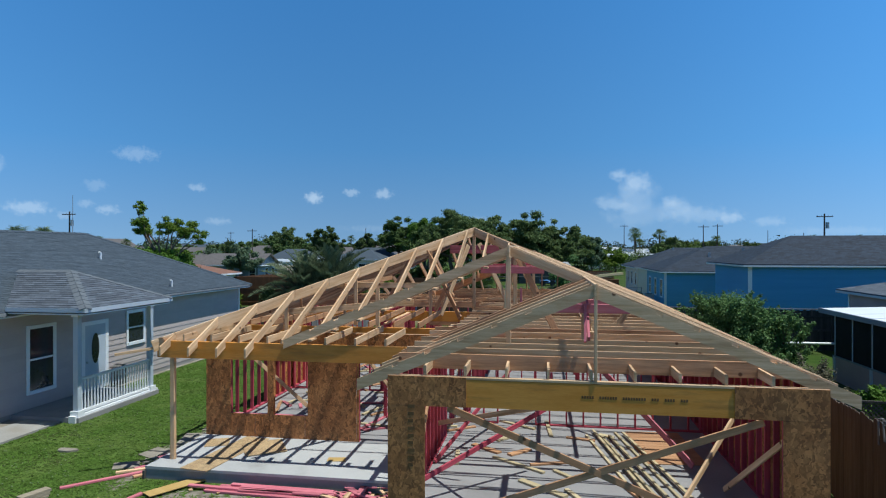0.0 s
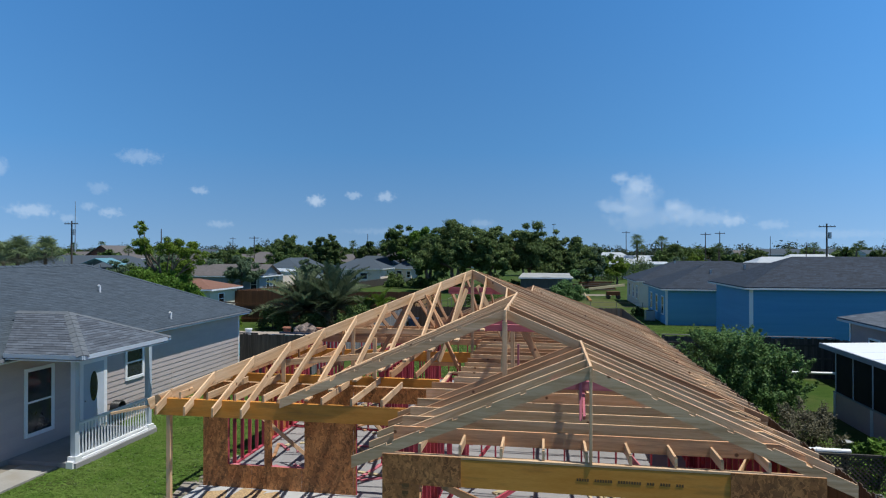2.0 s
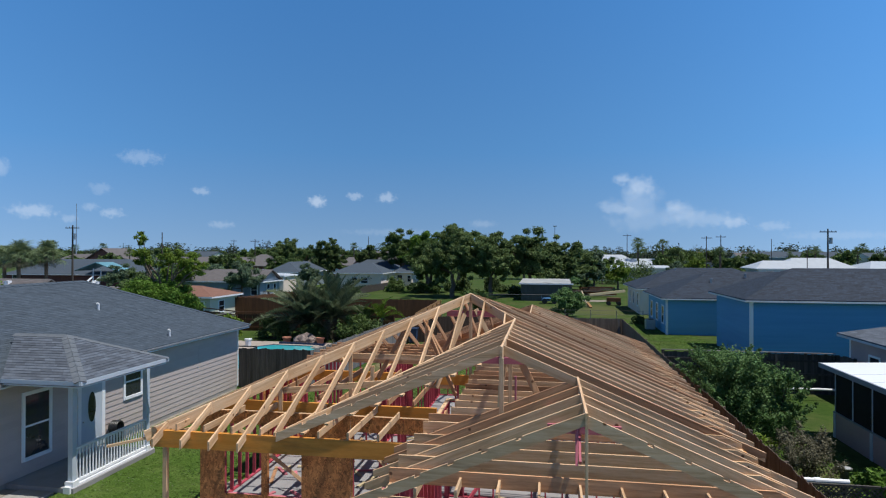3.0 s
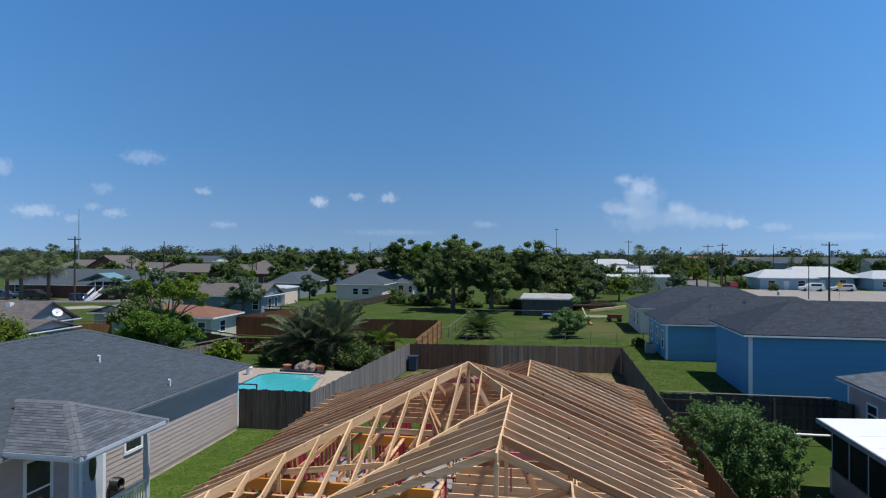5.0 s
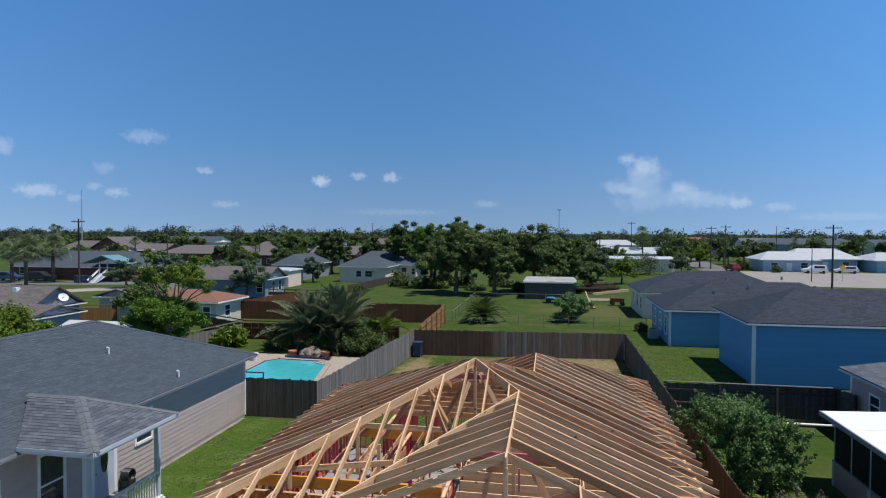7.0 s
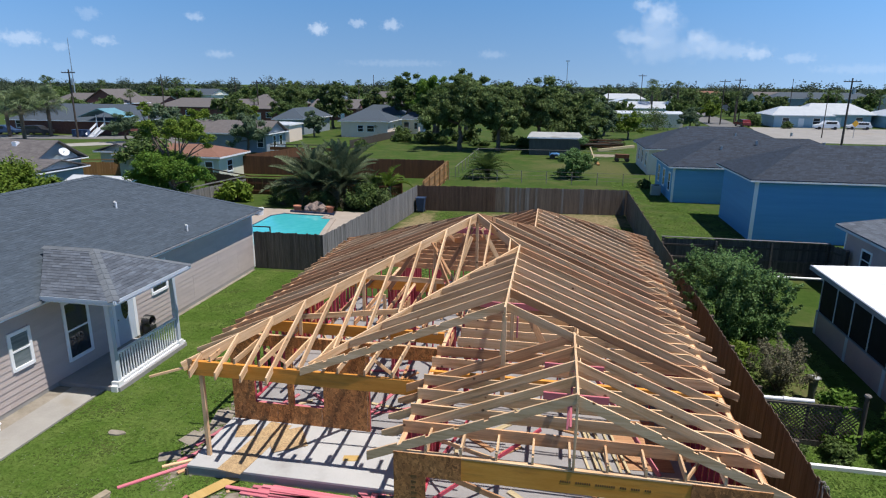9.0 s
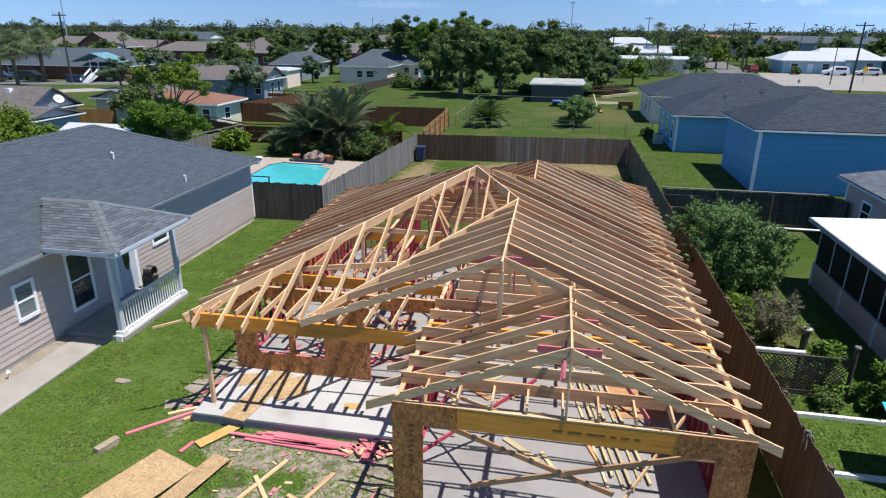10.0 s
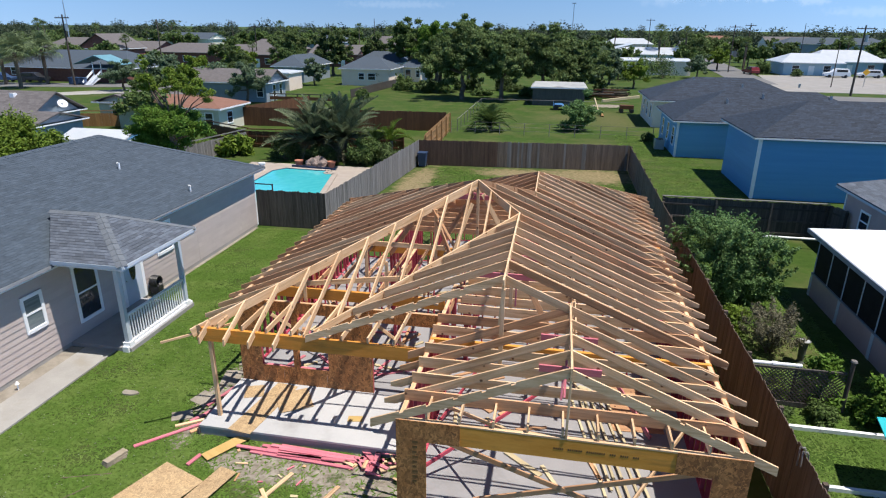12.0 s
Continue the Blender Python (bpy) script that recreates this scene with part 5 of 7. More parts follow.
# porch roof: a hipped bump with single tabs as pieces
PA, PB, PC = (-11.38, 13.78, 3.10), (-11.38, 17.42, 3.10), (-13.36, 15.6, 3.99)
PD = (-15.05, 15.6, 3.99)
QA, QB = (-13.68, 13.78, 3.10), (-13.68, 17.42, 3.10)
pr = Shape()
pr.slab((QA, PA, PC, PD), 0.08).slab((PA, PB, PC), 0.08).slab((PB, QB, PD, PC), 0.08)
prf = part("porch_roof", pr, SHINGLE_LIGHT, nb, "hipped porch roof of blue-grey shingles")
for quad, sd in (((QA, PA, PC, PD), 3), ((PA, PB, PC, PC), 4)):
    tmp = shingles(Shape(), *quad, 0.15, 0.33, seed=sd)
    for k in range(0, len(tmp.v), 6):
        s = Shape()
        s.v = tmp.v[k:k + 6]
        s.f = [(0, 1, 2, 3), (4, 5, 1, 0)]
        part("shingle", s, SHINGLE_TAB, prf)
part("shingles", shingles(Shape(), PB, QB, PD, PC, 0.15, 0.33, seed=5), SHINGLE_LIGHT, prf, kind="stuff")
ridge_caps([(QA, PA, PC, PD), (PA, PB, PC), (PB, QB, PD, PC)], RIDGECAP, prf)
fa = Shape().beam((-13.68, 13.78, 3.04), (-11.38, 13.78, 3.04), 0.05, 0.11).beam((-11.38, 13.78, 3.04), (-11.38, 17.42, 3.04), 0.05, 0.11).beam((-11.38, 17.42, 3.04), (-13.68, 17.42, 3.04), 0.05, 0.11)
part("fascia", fa, BLUEGREY, prf)
part("soffit", Shape().box(WX + 0.03, -11.42, 13.82, 17.38, 2.92, 2.95), WHITE, prf)
part("porch_floor", Shape().box(WX, -12.05, 14.35, 17.75, -0.05, 0.14), CONCRETE, nb)
for y in (14.5, 17.55):
    po = part("porch_post", Shape().box(-12.29, -12.15, y - 0.07, y + 0.07, 0.14, 2.93), BLUEGREY, nb)
    part("post_base", Shape().box(-12.34, -12.10, y - 0.12, y + 0.12, 0.14, 0.30), WHITE, po)
    part("post_cap", Shape().box(-12.32, -12.12, y - 0.10, y + 0.10, 2.80, 2.92), WHITE, po)
rail = thing("porch_railing", -12.22, 16, 0.14, "white painted railing with turned balusters on the porch", "railing")
part("handrail", Shape().box(-12.27, -12.17, 14.57, 17.48, 1.08, 1.14), WHITE, rail)
part("bottom_rail", Shape().box(-12.26, -12.18, 14.57, 17.48, 0.22, 0.28), WHITE, rail)
part("kerb_strip", Shape().box(-12.32, -12.12, 14.3, 17.8, 0.0, 0.19), WHITE, rail)
bal = Shape().box(-0.018, 0.018, -0.018, 0.018, 0, 0.16).tube((0, 0, 0.16), (0, 0, 0.36), 0.024, 0.016, 8).tube((0, 0, 0.36), (0, 0, 0.64), 0.016, 0.024, 8).box(-0.018, 0.018, -0.018, 0.018, 0.64, 0.80).mesh("baluster", WHITE)
for k in range(24):
    link("baluster", bal, rail, pose(-12.22, 14.66 + 0.1205 * k, 0.28))
reel = thing("hose_reel", WX + 0.2, 18.35, 0.14, "black coiled hose reel standing on the porch", "hose reel")
for k in range(5):
    cs = Shape()
    n_ = 24
    for j in range(n_):
        a0 = 6.2832 * j / n_
        for i_ in range(6):
            b0 = 6.2832 * i_ / 6
            rr_ = 0.19 + 0.03 * math.cos(b0)
            cs.v.append((WX + 0.15 + 0.06 * k + 0.032 * math.sin(b0), 18.3 + rr_ * math.cos(a0), 0.58 + rr_ * math.sin(a0)))
    cs.f = [(j * 6 + i_, ((j + 1) % n_) * 6 + i_, ((j + 1) % n_) * 6 + (i_ + 1) % 6, j * 6 + (i_ + 1) % 6) for j in range(n_) for i_ in range(6)]
    part("hose_coil", cs, BLACK, reel)
part("stand", Shape().box(WX + 0.1, WX + 0.45, 18.15, 18.45, 0.14, 0.42), BLACK, reel)
sheet("front_walk", [(-13.62, -4), (-12.57, -4), (-12.57, 14.33), (-13.62, 14.33)], 0.05, PALECONC, "pale concrete walk along the grey house", "path")
sheet("soil_strip", [(-14.24, -4), (-13.63, -4), (-13.63, 14.3), (-14.24, 14.3)], 0.02, SANDDIRT, "narrow strip of bare soil along the wall")
sheet("soil_strip", [(-14.24, 17.8), (-13.95, 17.8), (-13.95, 26.6), (-14.24, 26.6)], 0.015, SANDDIRT, "narrow strip of bare soil along the wall")
lamp = thing("path_lamp", -13.5, 11.9, 0, "small white garden light beside the walk", "lamp")
part("stake", Shape().tube((-13.72, 11.9, 0), (-13.72, 11.9, 0.2), 0.015), WHITE, lamp)
part("cap", Shape().tube((-13.72, 11.9, 0.2), (-13.72, 11.9, 0.28), 0.06, 0.02), WHITE, lamp)
tagged(part("flat_stone", Shape().slab([(-10.67 + 0.24 * math.cos(a) * (1 + 0.25 * math.sin(3 * a)), 12.35 + 0.13 * math.sin(a) * (1 + 0.2 * math.cos(2 * a)), 0.05) for a in (0.2, 0.9, 1.7, 2.4, 3.3, 4.1, 5.0, 5.7)], 0.08), SANDDIRT), "flat grey stone lying in the lawn", "stone")

# ---- pool yard ----
sheet("pool_deck", [(-21.0, 27.5), (-10.7, 27.5), (-9.75, 40.9), (-21.5, 40.9)], 0.05, COPING, "peach concrete paving round the pool", "paving")
pool = thing("swimming_pool", -16.5, 35, 0, "turquoise swimming pool with a pale coping", "pool", kind="structure")
PO = [(-18.5, 30.5), (-12.6, 30.5), (-14.2, 38.3), (-14.9, 38.3), (-14.9, 39.2), (-18.2, 39.4), (-18.9, 38.4)]
part("water", Shape().slab([(x, y, 0.075) for x, y in PO], 0.02), WATER, pool)
cop = Shape()
for k in range(len(PO)):
    p_, q_ = PO[k], PO[(k + 1) % len(PO)]
    cop.beam((*p_, 0.085), (*q_, 0.085), 0.34, 0.07)
part("coping", cop, COPING, pool)
for p_, q_ in (((-14.95, 39.02), (-18.15, 39.21)), ((-18.12, 39.2), (-18.72, 38.35)), ((-18.72, 38.35), (-18.32, 30.6))):
    part("tile_band", Shape().beam((*p_, 0.09), (*q_, 0.09), 0.05, 0.05), NAVYBIN, pool, "dark blue waterline tiles")
part("tile_band", Shape().beam((-14.6, 39.5, 0.12), (-18.0, 39.95, 0.12), 0.06, 0.16), NAVYBIN, pool)
rack = thing("dark_frame", -16.8, 29.0, 0.05, "dark metal frame standing at the pool edge", "frame")
part("leg", Shape().box(-15.55, -15.50, 28.97, 29.03, 0.05, 1.58), BLACK, rack)
part("leg", Shape().box(-14.25, -14.20, 28.97, 29.03, 0.05, 1.58), BLACK, rack)
part("bar", Shape().box(-15.55, -14.20, 28.97, 29.03, 1.58, 1.63), BLACK, rack)
sk = thing("white_planter", -19.6, 38.6, 0.05, "white round planter on the pool deck", "planter")
part("pot", Shape().tube((-19.6, 38.6, 0.05), (-19.6, 38.6, 0.5), 0.17, 0.22, 14), WHITE, sk)
part("rim", Shape().tube((-19.6, 38.6, 0.48), (-19.6, 38.6, 0.54), 0.25, 0.25, 14), WHITE, sk)


def rock(label, x, y, z, r, seed, mat, squash=0.75, n=2):
    bm = bmesh.new()
    bmesh.ops.create_icosphere(bm, subdivisions=n, radius=1)
    for v in bm.verts:
        d = v.co.copy()
        v.co = d * (1 + 0.5 * noise.noise(d * 1.7 + Vector((seed, 0, 0))) + 0.1 * noise.noise(d * 5 + Vector((seed, 3, 0))))
        v.co = Vector((v.co.x * r, v.co.y * r, max(v.co.z, -0.35) * r * squash))
    me = bpy.data.meshes.new("rock")
    bm.to_mesh(me)
    bm.free()
    me.materials.append(mat)
    ob = link("rock", me, None, pose(x, y, z + 0.3 * r * squash, 0, 0, seed * 40))
    return tagged(ob, label, "rock", "rocks by the pool")


for x, y, r in ((-16.35, 40.4, 0.42), (-16.85, 40.4, 0.34), (-15.95, 40.4, 0.36), (-16.3, 40.7, 0.5), (-16.75, 40.7, 0.42), (-16.0, 40.75, 0.40)):
    rock("rough pinkish boulder of the pool waterfall", x, y, 0.05, r, x * 3.1, STONE, 1.0, 3)


def pot(x, y, r, h, label, mat=None):
    t = thing("plant_pot", x, y, 0.05, label, "plant pot", "pots by the pool")
    part("pot", Shape().tube((x, y, 0.05), (x, y, 0.05 + h), r * 0.75, r, 16), mat or TERRACOTTA, t)
    part("rim", Shape().tube((x, y, 0.05 + h - 0.07), (x, y, 0.06 + h), r * 1.1, r * 1.1, 16), mat or TERRACOTTA, t)


pot(-17.6, 40.3, 0.28, 0.42, "reddish clay pot beside the pool rocks")
pot(-15.2, 40.4, 0.28, 0.42, "reddish clay pot beside the pool rocks")
bin_ = thing("wheeled_bin", -9.0, 42.2, 0, "navy wheeled rubbish bin standing in the fence corner", "bin")
bb = Shape()
bb.v = [(-9.24, 41.95, 0.08), (-8.8, 41.95, 0.08), (-8.8, 42.4, 0.08), (-9.24, 42.4, 0.08), (-9.32, 41.85, 1.0), (-8.72, 41.85, 1.0), (-8.72, 42.48, 1.0), (-9.32, 42.48, 1.0)]
bb.f = [(3, 2, 1, 0), (4, 5, 6, 7), (0, 1, 5, 4), (1, 2, 6, 5), (2, 3, 7, 6), (3, 0, 4, 7)]
part("body", bb, NAVYBIN, bin_)
part("lid", Shape().box(-9.35, -8.69, 41.8, 42.52, 1.0, 1.07), NAVYBIN, bin_)
for x in (-9.28, -8.76):
    part("wheel", Shape().tube((x - 0.03, 42.4, 0.11), (x + 0.03, 42.4, 0.11), 0.11, n=12), BLACK, bin_)

# ---- screened porch and pink house ----
sc = thing("screened_porch", 11.5, 15, 0, "screened porch with a flat white roof and mauve knee wall", "house")
SX = 10.05
part("knee_wall", Shape().box(SX, SX + 0.12, 4.0, 23.35, 0, 0.85), MAUVE, sc)
part("knee_wall", Shape().box(SX, 16.0, 23.23, 23.35, 0, 0.85), MAUVE, sc)
part("floor", Shape().box(SX + 0.1, 16, 4, 23.25, -0.05, 0.1), PALECONC, sc)
part("back_wall", Shape().box(13.6, 13.7, 4.0, 23.25, 0.1, 2.36), SCREEN, sc)
for k in range(16):
    y = 23.29 - 1.22 * k
    part("screen_post", Shape().box(SX + 0.012, SX + 0.062, y - 0.02, y + 0.02, 0.85, 2.38), BLUEGREY, sc)
    if k % 2 == 0:
        part("pilaster", Shape().box(SX - 0.02, SX - 0.001, y - 0.08, y + 0.08, 0, 0.85), BLUEGREY, sc)
    if k < 15:
        part("screen_panel", Shape().box(SX + 0.03, SX + 0.036, y - 1.19, y - 0.03, 0.87, 2.36), SCREEN, sc)
part("screen_panel", Shape().box(SX + 0.05, 16, 23.300, 23.306, 0.87, 2.36), SCREEN, sc)
part("sill", Shape().box(SX - 0.03, SX + 0.13, 4.0, 23.37, 0.85, 0.89), DARKTRIM, sc)
rf = part("roof", Shape().slab([(9.78, 3.8, 2.49), (16.5, 3.8, 2.72), (16.5, 23.75, 2.72), (9.78, 23.75, 2.49)], 0.12), PORCHROOF, sc, "bright white flat metal roof")
for k in range(15):
    y = 4.5 + 1.22 * k
    part("seam", Shape().beam((9.79, y, 2.495), (16.4, y, 2.725), 0.03, 0.012), PORCHROOF, rf)
part("gutter", Shape().box(9.72, 9.78, 3.8, 23.75, 2.34, 2.50), DARKTRIM, rf)
pk = thing("pink_house", 18, 25, 0, "dusty pink house with a grey shingle roof", "house")
part("wall", Shape().box(13.55, 22.0, 24.0, 30.0, 0, 2.70), MAUVE, pk)
hip_roof("roof", 13.18, 22.4, 23.9, 30.4, 2.78, 3.5, 0.0, "y", SHINGLE_LIGHT, pk, BLUEGREY, course=0.2, tab=0.5, caps=False, fw=0.09)
for y in (24.05, 29.95):
    g_ = Shape()
    g_.v = [(13.55, y - 0.04, 2.66), (22.0, y - 0.04, 2.66), (17.8, y - 0.04, 3.35), (13.55, y + 0.04, 2.66), (22.0, y + 0.04, 2.66), (17.8, y + 0.04, 3.35)]
    g_.f = [(0, 1, 2), (5, 4, 3), (0, 2, 5, 3), (1, 4, 5, 2)]
    part("gable", g_, MAUVE, pk)
window(pk, "-x", 27.94, 1.30, 2.05, 0.75, 13.55, frame_w=0.08)
part("corner_trim", Shape().box(13.52, 13.60, 29.93, 30.03, 0, 2.70), WHITE, pk)
fence("black-stained board fence end beside the pink house", (12.97, 30.14), (13.4, 29.1), FENCE_DARK, back=-1, gap=0.0, group="boundary fences")

# white pipe rails, lattice and oddments in the next yard
for x0, x1, y, z in ((5.6, 6.95, 15.3, 1.2), (9.6, 12.8, 28.85, 0.5)):
    r_ = thing("pipe_rail", x0, y, 0, "white pipe rail on short posts across the yard", "rail", "white pipe rails")
    part("pipe", Shape().tube((x0, y, z), (x1, y, z), 0.05, n=10), WHITE, r_)
    part("coupling", Shape().tube((x0 + 0.62, y, z), (x0 + 0.74, y, z), 0.065, n=10), WHITE, r_)
    for k in range(2):
        x = x0 + 0.1 + (x1 - x0 - 0.2) * k
        part("post", Shape().tube((x, y, 0), (x, y, z), 0.04, n=8), FENCE_DARK, r_)
for y in (14.18, 11.97):
    e_ = thing("lawn_edging", 7.6, y, 0, "low white board edging along the lawn", "edging", "white lawn edging")
    for k in range(3):
        part("board", Shape().box(5.6 + 1.6 * k, 7.19 + 1.6 * k, y - 0.05, y + 0.05, -0.02, 0.11), WHITE, e_)
lat = thing("lattice_panel", 7.0, 15.2, 0, "brown diagonal garden lattice panel half grown over", "lattice")
lo, hi = 5.75, 8.0
for sgn in (1, -1):
    for k in range(-12, 34):
        x0 = lo + 0.105 * k
        t0, t1 = 0.16, 1.12
        a, b = (x0, t0), (x0 + sgn * (t1 - t0), t1)
        if sgn * (b[0] - a[0]) > 0 and min(a[0], b[0]) > lo - 0.45 and max(a[0], b[0]) < hi + 0.45:
            f0 = max(0.0, min(1.0, ((lo if sgn > 0 else hi) - a[0]) / (b[0] - a[0])))
            f1 = max(0.0, min(1.0, ((hi if sgn > 0 else lo) - a[0]) / (b[0] - a[0])))
            if f1 - f0 > 0.08:
                p_, q_ = (a[0] + f0 * (b[0] - a[0]), t0 + f0 * (t1 - t0)), (a[0] + f1 * (b[0] - a[0]), t0 + f1 * (t1 - t0))
                part("lath", Shape().beam((p_[0], 15.2 + 0.01 * sgn, p_[1]), (q_[0], 15.2 + 0.01 * sgn, q_[1]), 0.01, 0.03), FENCE_TAUPE, lat)
part("top_rail", Shape().box(lo, hi, 15.17, 15.23, 1.12, 1.17), FENCE_DARK, lat)
part("bottom_board", Shape().box(lo, hi, 15.17, 15.23, 0.0, 0.17), FENCE_DARK, lat)
part("end_post", Shape().tube((8.09, 15.2, 0), (8.09, 15.2, 1.5), 0.06, 0.05, 10), FENCE_DARK, lat)
part("post_cap", Shape().tube((8.09, 15.2, 1.5), (8.09, 15.2, 1.54), 0.085, 0.07, 10), FENCE_GREY, lat)
hose = thing("garden_hose", 5.33, 10.7, 1.8, "pale hose draped over the board fence", "hose")
for k in range(2):
    hs2 = Shape()
    arc = [(5.30 + 0.05 * math.cos(a_), 10.55 + 0.14 * k + 0.03 * math.sin(3 * a_), 1.86 + 0.05 * math.sin(a_)) for a_ in (0.0, 0.6, 1.2, 1.9, 2.5, 3.14)] + [(5.245, 10.5 + 0.16 * k, 1.6 - 0.1 * k)]
    arc = [(5.42, 10.62 + 0.12 * k, 1.62)] + arc
    for i_ in range(len(arc) - 1):
        hs2.tube(arc[i_], arc[i_ + 1], 0.016, n=7)
    part("loop", hs2, FENCE_GREY, hose)
bath = thing("bird_bath", 7.95, 17.8, 0, "small dark stone bird bath standing on the grass", "bird bath")
part("foot", Shape().tube((7.95, 17.8, 0), (7.95, 17.8, 0.07), 0.13, 0.09, 14), BATHSTONE, bath)
part("column", Shape().tube((7.95, 17.8, 0.07), (7.95, 17.8, 0.66), 0.09, 0.12, 14), BATHSTONE, bath)
part("bowl", Shape().tube((7.95, 17.8, 0.66), (7.95, 17.8, 0.72), 0.13, 0.19, 18), BATHSTONE, bath)
part("water", Shape().tube((7.95, 17.8, 0.715), (7.95, 17.8, 0.725), 0.15, 0.15, 18), TINROOF, bath)
aw = thing("turquoise_canopy", 8.4, 12.2, 0, "turquoise canopy sheet on thin posts", "canopy")
part("cover", Shape().slab([(7.42, 11.9, 1.42), (9.1, 11.1, 1.5), (9.1, 12.8, 1.5), (7.62, 12.85, 1.42)], 0.03), AQUA, aw)
for x, y in ((8.3, 12.0), (8.3, 12.8), (8.9, 11.4), (8.9, 12.8)):
    part("pole", Shape().tube((x, y, 0), (x, y, 1.40), 0.02), WHITE, aw)

# ---- trees and shrubs ----
def leaves(name, blobs, n, size, seed, material, parent, flat=0.5, loose=0.17, three=False):
    """A crown of n leaves: small bent quads spread through the outer part of uneven clumps (x, y, z, rx, ry, rz)."""
    r = np.random.RandomState(seed)
    b = np.array(blobs, float)
    vol = (b[:, 3] * b[:, 4] * b[:, 5]) ** (2 / 3)
    pick = r.choice(len(b), n, p=vol / vol.sum())
    d = r.normal(size=(n, 3))
    d /= np.linalg.norm(d, axis=1)[:, None]
    rad = r.uniform(0.1, 1.0, n) ** 0.5 * (1 + np.clip(loose * r.normal(size=n), -0.35, 0.35)) * (1 + 0.18 * np.sin(5 * d[:, 0] + 3 * pick) * np.cos(4 * d[:, 2] + pick))
    c = b[pick, :3] + d * b[pick, 3:] * rad[:, None]
    c[:, 2] = np.maximum(c[:, 2], 0.04)
    nrm = d * 0.6 + r.normal(size=(n, 3)) * 0.6 + np.array([0, 0, flat])
    nrm /= np.linalg.norm(nrm, axis=1)[:, None]
    u = np.cross(nrm, r.normal(size=(n, 3)))
    u /= np.linalg.norm(u, axis=1)[:, None]
    w = np.cross(nrm, u)
    s = size * r.uniform(0.6, 1.4, n)[:, None]
    v = np.stack([c - u * s, c - w * s * 0.45 - nrm * s * 0.1, c + u * s, c + w * s * 0.45 - nrm * s * 0.1], 1).reshape(-1, 3)
    e = 4
    if three:                                            # pointed leaves, for crowns farther off
        e = 3
        v = np.stack([c - u * s + w * s * 0.5, c - u * s - w * s * 0.5, c + u * s], 1).reshape(-1, 3)
    me = bpy.data.meshes.new(name)
    me.vertices.add(e * n)
    me.vertices.foreach_set("co", v.astype(np.float32).ravel())
    me.loops.add(e * n)
    me.loops.foreach_set("vertex_index", np.arange(e * n, dtype=np.int32))
    me.polygons.add(n)
    me.polygons.foreach_set("loop_start", np.arange(0, e * n, e, dtype=np.int32))
    me.update(calc_edges=True)
    me.materials.append(material)
    return link(name, me, parent)


def limb(s, p, q, r0, r1, seed, bends=3):
    """A crooked tapering limb."""
    r = random.Random(seed)
    p, q = Vector(p), Vector(q)
    pts = [p] + [p.lerp(q, (i + 1) / (bends + 1)) + Vector((r.uniform(-1, 1), r.uniform(-1, 1), r.uniform(-0.4, 0.4))) * (q - p).length * 0.07 for i in range(bends)] + [q]
    for i in range(len(pts) - 1):
        a, b = r0 + (r1 - r0) * i / (len(pts) - 1), r0 + (r1 - r0) * (i + 1) / (len(pts) - 1)
        s.tube(pts[i], pts[i + 1], a, b, 7, cap=i in (0, len(pts) - 2))


def tree(x, y, h, r, seed, mat, label, n=5000, size=0.2, low=0.35, category="tree", group="", clumps=14, trunk=True, lean=0.0):
    """A tapered trunk, limbs and a crown of leaf clumps with gaps."""
    rr = random.Random(seed)
    t = thing("tree" if category == "tree" else "shrub", x, y, 0, label, category, group)
    s = Shape()
    base = h * low
    top = Vector((x + lean * h, y, base + 0.25 * (h - base)))
    limb(s, (x, y, -0.05), top, 0.045 * h ** 0.9, 0.028 * h ** 0.9, seed, 3)
    blobs = []
    for k in range(clumps):
        a, dz, q = rr.uniform(0, 6.283), rr.uniform(-0.9, 1.0), rr.random() ** 0.45
        bulge = 0.86 + 0.5 * noise.noise(Vector((1.6 * math.cos(a) + seed, 1.6 * math.sin(a), 1.6 * dz)))
        flat_ = math.sqrt(max(0.0, 1 - dz * dz)) * (1.0 if dz > -0.3 else 1.08)
        bx, by = x + lean * h + r * q * bulge * flat_ * math.cos(a), y + r * q * bulge * flat_ * math.sin(a)
        zc = base + (h - base) * (0.5 + 0.46 * dz * q * bulge)
        br = r * rr.uniform(0.17, 0.33) * (14 / clumps) ** 0.33
        blobs.append((bx, by, zc, br, br, br * rr.uniform(0.55, 0.85)))
        if k < 8:
            limb(s, top, (bx, by, zc), 0.02 * h ** 0.9, 0.006 * h, seed + k, 2)
    part("trunk", s, BARK, t)
    leaves("crown", blobs, n, size, seed, mat, t, loose=0.3, three=True)
    return t


